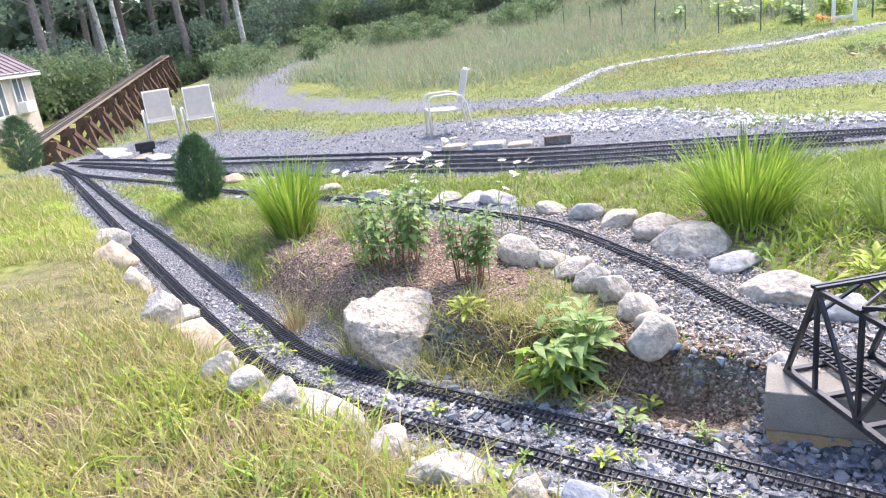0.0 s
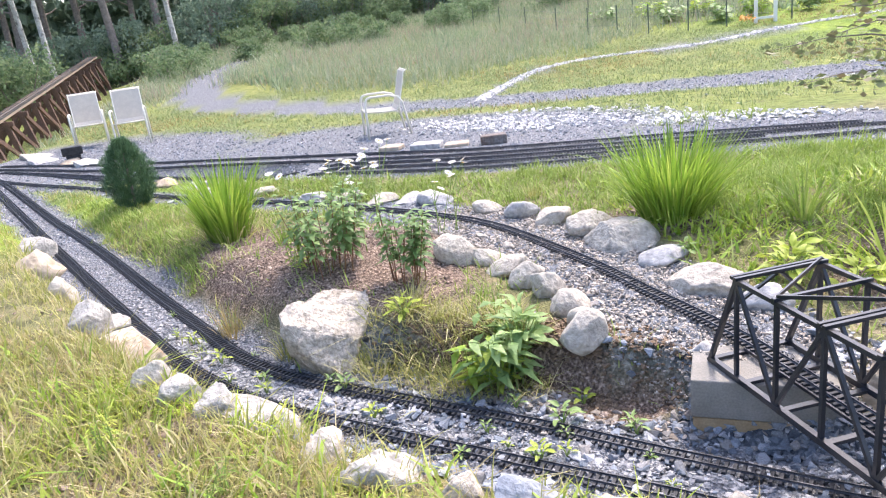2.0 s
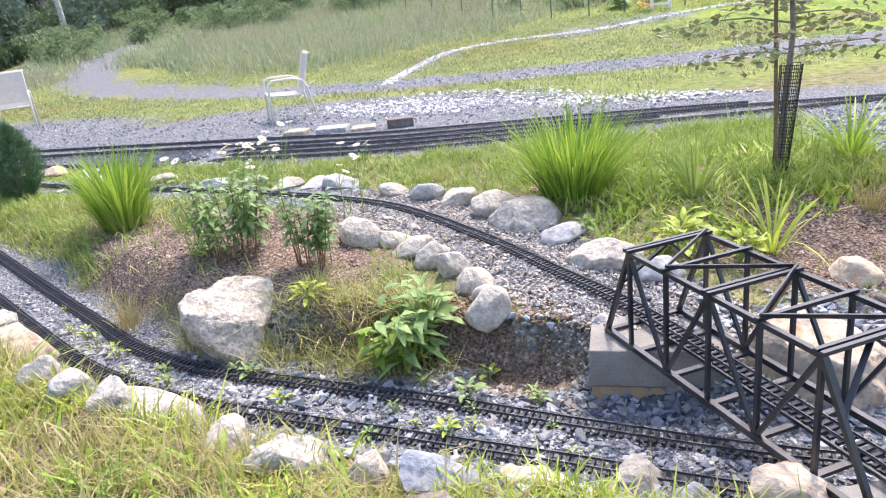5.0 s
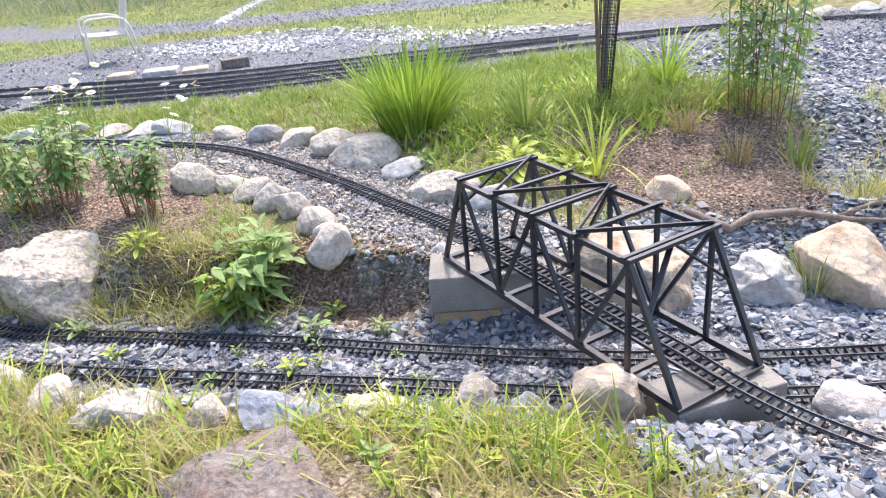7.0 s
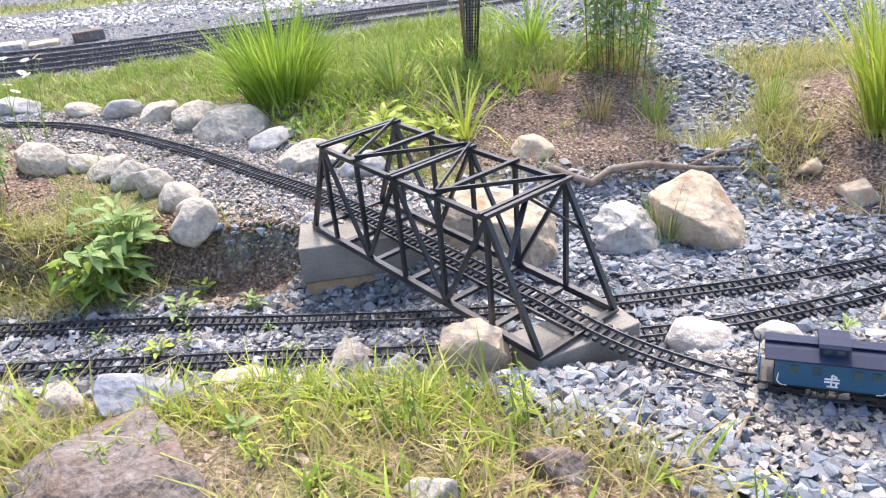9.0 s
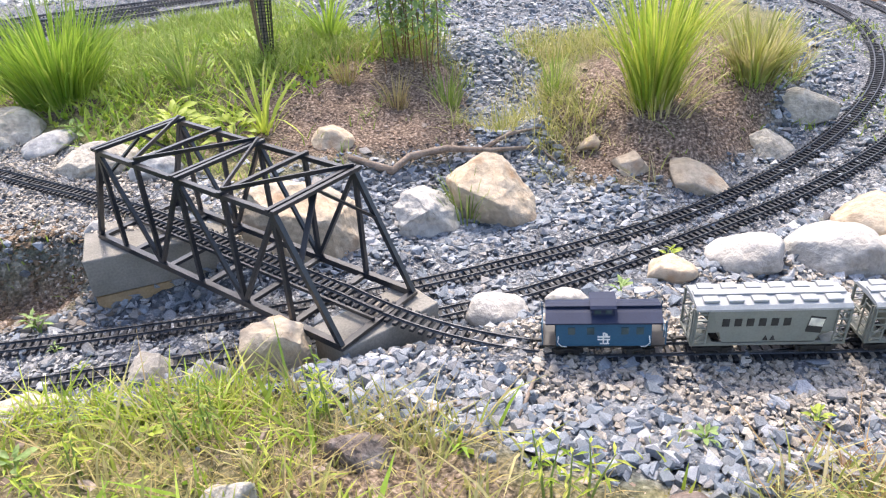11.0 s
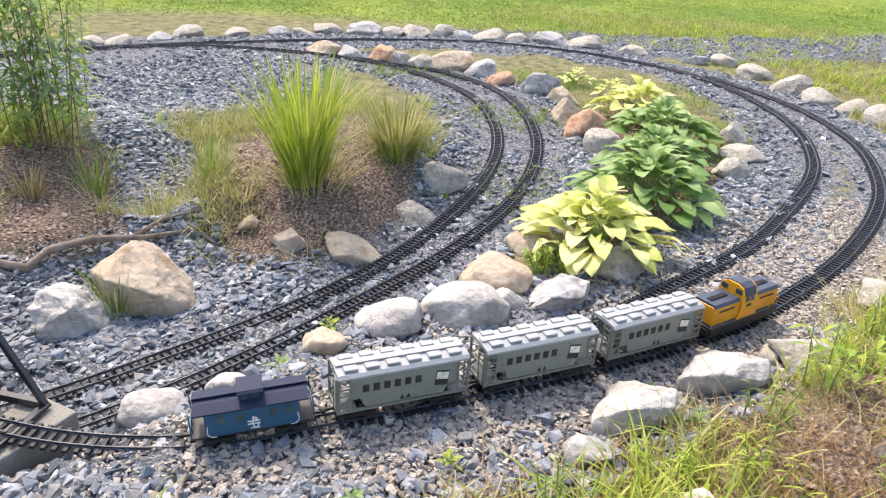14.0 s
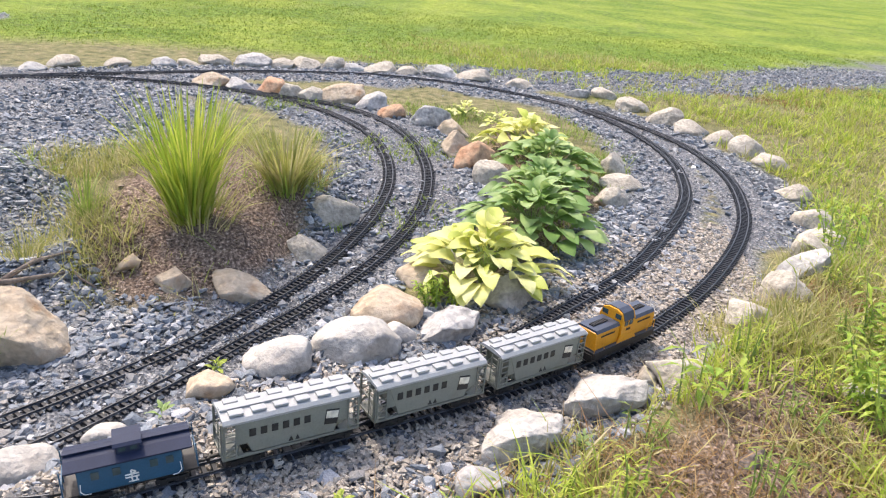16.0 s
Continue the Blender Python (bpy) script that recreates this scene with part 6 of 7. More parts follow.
stalk_plant("weed_shrub", 4.2, -2.0, .5, .32, 12, 18, .06, .02, M_bright, M_stem_g, "leafy green weed beside the outer loop", 130, "weed", .1)
stalk_plant("weed_shrub", 2.5, -.98, .22, .24, 4, 7, .08, .02, M_bright, M_stem_g, "spindly green weed on the bank edge", 131, "weed", .2)


def conifer(x, y, w, h, label, seed):
    r = np.random.RandomState(seed)
    top = empty("dwarf_conifer", pose(x, y, hz(x, y)), label, "conifer", "dwarf conifers")
    bm = bmesh.new()
    tube(bm, [(0, 0, -.03), (0, 0, h * .5), (0, 0, h * .92)], [.018, .012, .003], 7)
    part("trunk", bm, M_bark, top)
    tips = 260
    n = tips * 85
    tz = (np.arange(tips) + .5) / tips
    ta = np.arange(tips) * 2.39996 + r.randn(tips) * .2
    prof = np.where(tz < .35, .6 + 1.14 * tz, 1.0 - (np.clip(tz - .35, 0, 1) / .65) ** 2.3 * .9)
    tr = w / 2 * prof * r.uniform(.7, 1.0, tips)
    k = np.repeat(np.arange(tips), 85)
    t = r.rand(n) ** .6
    px, py = tr[k] * np.cos(ta[k]) * (.35 + .65 * t), tr[k] * np.sin(ta[k]) * (.35 + .65 * t)
    pz = h * (.05 + .86 * tz[k]) - h * .07 * (1 - t) + r.randn(n) * .008
    px, py = px + r.randn(n) * .013, py + r.randn(n) * .013
    ob = blade_mesh("needles", px, py, pz, r.uniform(.022, .042, n), .0022 + 0 * t, np.abs(r.randn(n)) * .8 + .15, 0 * t, M_conifer, seed, 2, ta[k] + r.randn(n) * .9)
    ob.parent = top
    tagged(ob, kind="stuff")
    return top


conifer(-2.27, 7.12, .56, .72, "small dark green dwarf pine beside the tracks", 141)
conifer(-6.35, 11.6, .75, .95, "dark green dwarf conifer beside the double track", 142)


def young_tree(x, y):
    top = empty("young_tree", pose(x, y, hz(x, y)), "young tree with leafy branches, staked and netted", "tree")
    bm = bmesh.new()
    tube(bm, [(.02, 0, -.05), (.04, .01, .4), (.08, .02, .8), (.06, .05, 1.2), (.1, .02, 1.6)], [.02, .018, .015, .011, .004], 9)
    part("trunk", bm, M_bark, top)
    r = np.random.RandomState(151)
    lv, lf = [], []
    for i in range(19):
        z0 = .64 + i * .034
        yaw, L = i * 2.4 + .5, r.uniform(.4, .72)
        c0 = Vector((.07, .02, z0))
        pts = [c0 + Vector((math.cos(yaw) * L * t, math.sin(yaw) * L * t, L * (.2 * t - .22 * t * t) + r.randn() * .01)) for t in (0, .3, .6, 1)]
        bm = bmesh.new()
        tube(bm, pts, [.006, .0045, .003, .0015], 5)
        part("branch", bm, M_bark, top)
        for k in range(60):
            t = r.uniform(.15, 1.05)
            c = pts[0].lerp(pts[3], t) + Vector(r.randn(3) * .03)
            u, s = Vector(r.randn(3)).normalized(), Vector(r.randn(3)).normalized()
            u.z = abs(u.z) * .3 - .2
            l, w = r.uniform(.045, .07), r.uniform(.014, .022)
            b0 = len(lv)
            lv += [c, c + u * l * .5 + s * w, c + u * l, c + u * l * .5 - s * w]
            lf += [(b0, b0 + 1, b0 + 2), (b0, b0 + 2, b0 + 3)]
    tagged(mesh_ob("foliage", [tuple(v) for v in lv], lf, M_bronze, parent=top), kind="stuff")
    return top


M_bronze = mat("bronze_green_leaf", (.14, .17, .08), (.2, .2, .1), 8, .5, bump=.1, fine=90, contrast=.15, rand="island", rand_cols=[(.12, .16, .07), (.2, .24, .1), (.24, .18, .11), (.3, .33, .15)], trans=.3, spec=.35)
young_tree(2.84, 3.55)
M_net = mat("black_plastic_netting", (.012, .014, .014), (.02, .022, .02), 20, .5, bump=0)
M_stake = mat("weathered_wooden_stake", (.2, .14, .08), (.13, .09, .055), 14, .85, bump=.5, fine=90)
st = bmesh.new()
bar(st, (2.775, 3.47, hz(2.775, 3.47) - .05), (2.74, 3.5, 1.35), .02, .02)
tagged(part("tree_stake", st, M_stake), "brown weathered wooden stake beside the young tree", "stake")
net = bmesh.new()
c0, c1 = Vector((2.85, 3.54, hz(2.85, 3.54) - .01)), Vector((2.92, 3.57, .74))
for i in range(16):
    a = i * 6.283 / 16
    o = Vector((math.cos(a), math.sin(a), 0))
    bar(net, c0 + o * .04, c1 + o * .06, .0035, .0035)
for k in range(34):
    t = k / 33
    c, rr = c0.lerp(c1, t), .04 + .02 * t
    for i in range(16):
        a, b = i * 6.283 / 16, (i + 1) * 6.283 / 16
        bar(net, c + Vector((math.cos(a), math.sin(a), 0)) * rr, c + Vector((math.cos(b), math.sin(b), 0)) * rr, .0028, .0028)
tagged(part("tree_guard", net, M_net), "black plastic mesh guard round the young trunk", "tree guard")

# ---- driftwood and small things in the garden ----
dw = bmesh.new()
tube(dw, [(x, y, hz(x, y) + u) for x, y, u in ((2.3, 2.22, .012), (2.42, 2.06, .02), (2.53, 2.05, .045), (2.69, 1.97, .055), (2.87, 1.83, .04), (3.05, 1.7, .015))], [.015, .022, .017, .018, .012, .006], 10)
tube(dw, [(x, y, hz(x, y) + u) for x, y, u in ((2.84, 1.86, .045), (3.0, 1.82, .04), (3.15, 1.74, .02))], [.012, .01, .005], 8)
tagged(part("driftwood_branch", dw, M_wood_grey, smooth_shade=True), "weathered bent branch lying on mulch and gravel", "branch")
for i, (x, y, a, L) in enumerate([(3.3, 1.75, 60, .3), (1.5, .62, 20, .22), (1.25, .75, -15, .2), (.95, 1.0, 40, .18), (3.05, 1.62, 75, .15)]):
    tw = bmesh.new()
    c, s = math.cos(radians(a)), math.sin(radians(a))
    tube(tw, [(x + c * L * t, y + s * L * t, hz(x + c * L * t, y + s * L * t) + .018 + .008 * math.sin(7 * t + i)) for t in (-.5, -.2, .15, .5)], [.003, .006, .005, .002], 6)
    tagged(part("twig", tw, M_wood_grey, smooth_shade=True), "thin dry twig lying on the gravel", "twig", "loose twigs")
for i, (x, y, w, d, h, m, lb) in enumerate([(.28, 8.2, .24, .2, .05, M_tan_rock, "flat tan paving stone beside the sidings"), (.66, 8.0, .34, .22, .06, M_grey_rock, "flat grey paving stone beside the sidings"),
                                           (.98, 7.85, .26, .2, .04, M_tan_rock, "thin tan paving stone beside the sidings"), (1.36, 7.68, .28, .13, .1, M_dark_rock, "dark brown wooden block beside the sidings")]):
    bm = bmesh.new()
    box(bm, 0, 0, h / 2 - .004, w, d, h, bevel=.012)
    ob = part("paving_stone" if i < 3 else "timber_block", bm, m)
    ob.matrix_world = pose(x, y, hz(x, y), 0, 0, -24 + 6 * i)
    tagged(ob, lb, "paving stone" if i < 3 else "timber block", "stones along the sidings")
for i, (x, y, w) in enumerate([(-4.9, 11.6, .5), (-5.3, 12.3, .6), (-4.3, 11.0, .35), (-3.9, 10.6, .45), (-3.2, 9.9, .4), (-2.2, 8.0, .3), (-1.8, 7.6, .35)]):
    boulder(x, y, w, .1, [M_grey_rock, M_white_rock, M_tan_rock][i % 3], "flat stone lying beside the railway", seed=300 + i, cuts=12, sink=.4)
M_lamp = mat("black_lantern_plastic", (.015, .015, .017), (.03, .03, .03), 15, .45, bump=.1)
lan = empty("garden_lantern", pose(-4.25, 11.1, hz(-4.25, 11.1), 0, 0, 20), "small black box lantern on the gravel", "lantern")
bm = bmesh.new()
box(bm, 0, 0, .05, .2, .16, .1, bevel=.01)
part("base", bm, M_lamp, lan)
bm = bmesh.new()
box(bm, 0, 0, .16, .28, .18, .12, bevel=.012)
part("head", bm, M_lamp, lan)

# ---- patio chairs ----
M_tube = mat("cream_powder_coated_tube", (.74, .71, .62), (.68, .65, .56), 10, .4, bump=.05, fine=200, contrast=.08)
M_sling = mat("beige_woven_sling", (.56, .51, .43), (.5, .455, .385), 12, .8, bump=.3, fine=400, contrast=.15)


def patio_chair(x, y, turn, label, size=.87):
    ch = empty("patio_chair", pose(x, y, hz(x, y), 0, 0, turn) @ Matrix.Scale(size, 4), label, "chair", "patio chairs")
    Wd = .29
    for s in (-1, 1):
        bm = bmesh.new()
        tube(bm, [(s * Wd, -.3, 0), (s * Wd, -.29, .4), (s * Wd, -.285, .56), (s * Wd, -.26, .62), (s * Wd, -.2, .645), (s * Wd, .1, .64), (s * Wd, .24, .6), (s * Wd, .3, .5), (s * Wd, .38, .0)], .018, 8)
        part("side_frame", bm, M_tube, ch, smooth_shade=True)
        bm = bmesh.new()
        tube(bm, [(s * (Wd - .04), -.29, .42), (s * (Wd - .04), 0, .395), (s * (Wd - .04), .19, .39), (s * (Wd - .04), .24, .43), (s * (Wd - .04), .34, .8), (s * (Wd - .04), .38, .96), (s * (Wd - .04), .42, .985)], .011, 8)
        part("sling_rail", bm, M_tube, ch, smooth_shade=True)
    for yy, zz in ((-.29, .42), (.42, .985), (.2, .38)):
        bm = bmesh.new()
        tube(bm, [(-Wd + .02, yy, zz), (Wd - .02, yy, zz)], .011, 8)
        part("crossbar", bm, M_tube, ch, smooth_shade=True)
    for nm, prof in (("seat", [(-.29, .425), (-.1, .395), (.1, .385), (.19, .392)]), ("backrest", [(.2, .4), (.245, .45), (.29, .62), (.345, .82), (.385, .96), (.415, .985)])):
        bm = bmesh.new()
        solid_ring = [[(-.24, a, b + .006), (.24, a, b + .006), (.24, a, b), (-.24, a, b)] for a, b in prof]
        solid(bm, solid_ring)
        part(nm, bm, M_sling, ch)
    return ch


patio_chair(-4.55, 12.85, 17, "cream patio chair with beige sling, facing the tracks")
patio_chair(-3.72, 12.35, 12, "cream patio chair with beige sling, facing the tracks")
patio_chair(.26, 9.4, -84, "cream patio chair standing alone on the gravel", .8)

# ---- trestle and shed at the edge of the woods ----
M_redwood = mat("red_brown_stained_timber", (.15, .085, .06), (.1, .062, .048), 7, .85, bump=.4, fine=60, contrast=.3)
M_deck = mat("grey_tan_deck_timber", (.42, .31, .19), (.3, .24, .18), 6, .8, bump=.4, fine=60, contrast=.25, rand="object", rand_cols=[(.42, .3, .17), (.24, .21, .18), (.32, .25, .17), (.18, .16, .15)])
tn, tf = Vector((-6.95, 12.7, .16)), Vector((-9.3, 28.3, 1.42))
trs = empty("timber_trestle", Matrix.Translation((tn.x, tn.y, 0)), "red-brown timber trestle carrying a line into the woods", "trestle")
inv_t = Vector((-tn.x, -tn.y, 0))
td = (tf - tn).normalized()
tside = Vector((0, 0, 1)).cross(td).normalized()
nb = 13
for k in range(4):
    bm = bmesh.new()
    o = tside * (-.12 + .08 * k)
    bar(bm, tn + o + inv_t, tf + o + inv_t, .06, .05)
    part("deck_board", bm, M_deck, trs)
for s in (-.14, -.06, .05, .13):
    bm = bmesh.new()
    bar(bm, tn + tside * s + inv_t + Vector((0, 0, .04)), tf + tside * s + inv_t + Vector((0, 0, .04)), .016, .02)
    part("rail", bm, M_rail, trs)
for i in range(nb):
    p = tn.lerp(tf, (i + .6) / nb)
    g = hz(p.x, p.y) - .15
    for s in (-1, 1):
        bm = bmesh.new()
        bar(bm, p + tside * s * .2 + inv_t + Vector((0, 0, -.03)), Vector((p.x, p.y, g)) + tside * s * .42 + inv_t, .11, .11)
        part("post", bm, M_redwood, trs)
        bm = bmesh.new()
        bar(bm, p + tside * s * .26 + inv_t + Vector((0, 0, -.1)) + td * .06, Vector((p.x, p.y, g + .2)) - tside * s * .4 + inv_t + td * .06, .035, .09)
        part("cross_brace", bm, M_redwood, trs)
    bm = bmesh.new()
    bar(bm, p + tside * .36 + inv_t + Vector((0, 0, -.07)), p - tside * .36 + inv_t + Vector((0, 0, -.07)), .1, .09)
    part("cap_beam", bm, M_redwood, trs)
    if i < nb - 1:
        q = tn.lerp(tf, (i + 1.6) / nb)
        bm = bmesh.new()
        bar(bm, p - tside * .3 + inv_t + Vector((0, 0, -.1)), Vector((q.x, q.y, max(hz(q.x, q.y) + .1, q.z - .9))) - tside * .38 + inv_t, .035, .1)
        part("side_brace", bm, M_redwood, trs)

M_siding = mat("cream_painted_siding", (.6, .54, .46), (.54, .48, .4), 5, .7, bump=.2, fine=50, contrast=.1, stains=((.36, .3, .24), 3, .4))
M_metal_roof = mat("purple_brown_metal_roof", (.16, .13, .145), (.21, .17, .185), 4, .45, .3, bump=.1, fine=60, contrast=.12)
M_white_trim = mat("white_painted_trim", (.78, .77, .74), (.72, .71, .68), 5, .5, bump=.1, contrast=.06)
M_glass = mat("dark_reflecting_glass", (.12, .15, .18), (.16, .19, .22), 3, .08, bump=0, contrast=.1, spec=.8)
sx, sy = -10.15, 19.9
shed = empty("garden_shed", pose(sx, sy, hz(sx, sy) + .2, 0, 0, -4), "cream garden shed with purple-brown ribbed metal roof", "shed")
EV = 1.45
bm = bmesh.new()
box(bm, -1.3, -1.7, EV / 2 - .2, 2.6, 3.4, EV + .4)
part("wall", bm, M_siding, shed)
bm = bmesh.new()
solid(bm, [[(0, yy, EV), (-1.3, yy, EV + .85), (-2.6, yy, EV)] for yy in (-3.4, 0)])
part("gable", bm, M_siding, shed)
for s in (1, -1):
    bm = bmesh.new()
    e0, e1 = Vector((-1.3 + s * 1.52, 0, EV - .12)), Vector((-1.3, 0, EV + .87))
    solid(bm, [[(e0.x, yy, e0.z), (e1.x, yy, e1.z), (e1.x, yy, e1.z + .03), (e0.x, yy, e0.z + .03)] for yy in (-3.6, .2)])
    rf = part("roof", bm, M_metal_roof, shed)
    for k in range(14):
        bm = bmesh.new()
        yy = -3.5 + k * .28
        bar(bm, (e0.x, yy, e0.z + .04), (e1.x, yy, e1.z + .04), .03, .03)
        part("roof_rib", bm, M_metal_roof, rf)
bm = bmesh.new()
box(bm, .2, -1.7, EV - .13, .03, 3.8, .12)
part("fascia", bm, M_white_trim, shed)
for yc, wd in ((-.65, .5), (-1.55, .55)):
    bm = bmesh.new()
    box(bm, .015, yc, .82, .05, wd, .95)
    wf = part("window_frame", bm, M_white_trim, shed)
    bm = bmesh.new()
    box(bm, .035, yc, .82, .03, wd - .12, .82)
    part("pane", bm, M_glass, wf)
    bm = bmesh.new()
    box(bm, .04, yc, .82, .03, .04, .84)
    part("mullion", bm, M_white_trim, wf)
bm = bmesh.new()
box(bm, .12, -.65, .52, .25, .4, .28, bevel=.02)
part("window_box", bm, M_white_trim, shed, "small white window unit")

# ---- field fence, trellis and garden plot ----
# post green is lightened to carry the haze of distance in its colour
M_post = mat("haze_lightened_green_steel_post", (.06, .09, .07), (.085, .115, .09), 12, .6, bump=.1)
M_wire = mat("thin_grey_wire", (.2, .2, .19), (.26, .26, .25), 12, .5, .5, bump=0)
fence = empty("wire_fence", Matrix(), "low wire fence on dark green posts round the plot", "fence")
fp = [(4.3, 26.5), (4.9, 24.8), (5.3, 22.8), (5.6, 20.4), (6.03, 18.94), (6.5, 18.1), (6.9, 17.1), (7.55, 16.4), (8.25, 16.0), (9.6, 15.7), (11, 15.6), (12.4, 15.6)]
for x, y in fp:
    bm = bmesh.new()
    z = hz(x, y)
    box(bm, x, y, z + .3, .022, .022, .68)
    box(bm, x, y, z + .65, .027, .027, .03)
    part("post", bm, M_post, fence)
for h in (.2, .38, .56):
    for a, b in zip(fp, fp[1:]):
        bm = bmesh.new()
        bar(bm, (*a, hz(*a) + h), (*b, hz(*b) + h), .006, .006)
        part("wire", bm, M_wire, fence)
fence2 = [(7.2, 22.5), (8.2, 21.5), (9.2, 20.6), (10.5, 20.0), (12, 19.6), (14, 19.3)]
fb = empty("wire_fence", Matrix(), "far side of the plot's wire fence", "fence")
for x, y in fence2:
    bm = bmesh.new()
    box(bm, x, y, hz(x, y) + .38, .022, .022, .85)
    part("post", bm, M_post, fb)
tre = empty("white_trellis", pose(9.02, 15.75, hz(9.02, 15.75), 0, 0, -20), "white painted garden arch posts", "garden arch")
for u in (-.2, .2):
    bm = bmesh.new()
    box(bm, u, 0, .55, .07, .07, 1.2, bevel=.008)
    part("post", bm, M_white_trim, tre)
bm = bmesh.new()
box(bm, 0, 0, .1, .34, .05, .05)
part("rail", bm, M_white_trim, tre)
for i, (x, y) in enumerate([(8.7, 16.9), (9.6, 17.4), (10.6, 16.9), (10.2, 18.2), (11.6, 17.8), (9.0, 18.6), (7.9, 18.3), (8.0, 19.6), (6.9, 20.3), (12.2, 16.8)]):
    stalk_plant("vegetable_plant", x, y, .8, .45, 9, 9, .22, .12, [M_leaf, M_bright][i % 2], M_stem_g, "leafy green vegetables in the fenced plot", 400 + i, "vegetables", .2)
M_marigold = mat("orange_petals", (.75, .3, .03), (.7, .22, .02), 12, .6, bump=0)
stalk_plant("orange_flowers", 8.55, 15.75, .4, .22, 10, 8, .07, .05, M_marigold, M_stem_g, "clump of orange flowers by the fence", 415, "flowers", .5)

# ---- woods ----
# leaves lighter and bluer than foliage: haze over the woods, put into the colour
M_tree_leaf = mat("haze_paled_woodland_leaf", (.1, .16, .09), (.14, .2, .11), 2, .6, bump=0, fine=12, contrast=.2, rand="island", rand_cols=[(.15, .225, .17), (.22, .31, .235), (.3, .39, .3), (.17, .25, .19)], trans=.5, spec=.3)
M_bush_leaf = mat("shrub_leaf", (.13, .19, .07), (.19, .25, .09), 2, .6, bump=0, fine=12, contrast=.2, rand="island", rand_cols=[(.11, .19, .1), (.18, .27, .14), (.25, .34, .18), (.28, .32, .2)], trans=.45, spec=.3)


def leaf_cloud(name, centres, n, size, material, seed):
    """Many small bent leaves round clump centres (x, y, z, radius)."""
    r = np.random.RandomState(seed)
    c = np.array(centres)[r.randint(0, len(centres), n)]
    d = r.randn(n, 3)
    d /= np.linalg.norm(d, axis=1)[:, None]
    p = c[:, :3] + d * c[:, 3:4] * r.uniform(.55, 1.08, (n, 1)) * (1, 1, .75)
    u = r.randn(n, 3) + d * .8
    u /= np.linalg.norm(u, axis=1)[:, None]
    s = np.cross(u, r.randn(n, 3))
    s /= np.linalg.norm(s, axis=1)[:, None]
    l = size * r.uniform(.6, 1.3, (n, 1))
    v = np.stack([p, p + u * l * .5 + s * l * .32, p + u * l - (0, 0, 1) * l * .2, p + u * l * .5 - s * l * .32], 1).reshape(-1, 3)
    b = np.arange(n) * 4
    f = np.concatenate([np.stack([b, b + 1, b + 2], 1), np.stack([b, b + 2, b + 3], 1)])
    return mesh_ob(name, v, f, material)


def wood_tree(seed, birch=False, h=11.0):
    r = np.random.RandomState(seed)
    top = empty("woodland_tree", Matrix(), "slender white-barked birch at the wood's edge" if birch else "tall dark woodland tree with a bare lower trunk", "tree", "woodland trees")
    rad = .1 if birch else .16
    bm = bmesh.new()
    bend = r.randn(2) * .25
    pts = [(bend[0] * t * t + .05 * math.sin(9 * t), bend[1] * t * t, h * t - .2) for t in (0, .12, .3, .5, .75, 1)]
    tube(bm, pts, [rad * 1.25, rad, rad * .85, rad * .65, rad * .4, .02], 10)
    part("trunk", bm, M_birch if birch else M_bark, top, smooth_shade=True)
    cs = []
    for i in range(11):
        z = h * (.32 + .06 * i)
        yaw, L = i * 2.4, r.uniform(1.0, 2.2) * (1 - .045 * i)
        bm = bmesh.new()
        e = Vector((math.cos(yaw) * L, math.sin(yaw) * L, z + .5))
        tube(bm, [(0, 0, z), (e.x * .5, e.y * .5, z + .2), e], [.045, .03, .012], 6)
        part("limb", bm, M_birch if birch else M_bark, top)
        cs += [(e.x, e.y, e.z, r.uniform(.5, .9)), (e.x * .6, e.y * .6, e.z + .4, r.uniform(.4, .7))]
    ob = leaf_cloud("crown", cs, 520, .235, M_tree_leaf, seed)
    ob.parent = top
    tagged(ob, kind="stuff")
    return top


def shrub(seed, w, h, material, label, n=2400, size=.09):
    r = np.random.RandomState(seed)
    top = empty("shrub", Matrix(), label, "shrub", "shrubs at the wood's edge")
    cs = [(r.uniform(-.45, .45) * w, r.uniform(-.45, .45) * w, h * r.uniform(.15, .8), r.uniform(.16, .3) * w) for _ in range(12)]
    bm = bmesh.new()
    for c in cs[:8]:
        tube(bm, [(c[0] * .15, c[1] * .15, -.1), (c[0] * .6, c[1] * .6, c[2] * .5), (c[0], c[1], c[2])], [.02, .014, .006], 5)
    tagged(part("woody_base", bm, M_bark, top), kind="stuff")
    ob = leaf_cloud("foliage", cs, n, size, material, seed)
    ob.parent = top
    tagged(ob, kind="stuff")
    return top


deep = np.random.RandomState(88)
dc = []
for i in range(480):
    t = deep.rand() ** 1.3
    dc.append((-46 + 78 * t, 27 + 26 * t**.8 + deep.rand() * 8, deep.uniform(-.3, 6.6), deep.uniform(1.0, 2.0)))
tagged(leaf_cloud("far_woods", dc, 95000, .6, M_tree_leaf, 505), "deep dark woods behind the field", "woods", kind="stuff")
trees = [wood_tree(501), wood_tree(502), wood_tree(503), wood_tree(504, True)]
RW = np.random.RandomState(77)
spots = []
for i in range(64):
    t = i / 63
    x, y = -27 + 46 * t + RW.randn() * 1.0, 23 + 24 * t**.8 + abs(RW.randn()) * 4.5
    spots.append((x, y))
spots += [(-11.0, 27.5), (-10.2, 27.0), (-6.5, 29.2), (-12.2, 25.4), (-13.6, 24.6), (-9.2, 31), (-7.8, 33), (-15.5, 24)]
used = set()
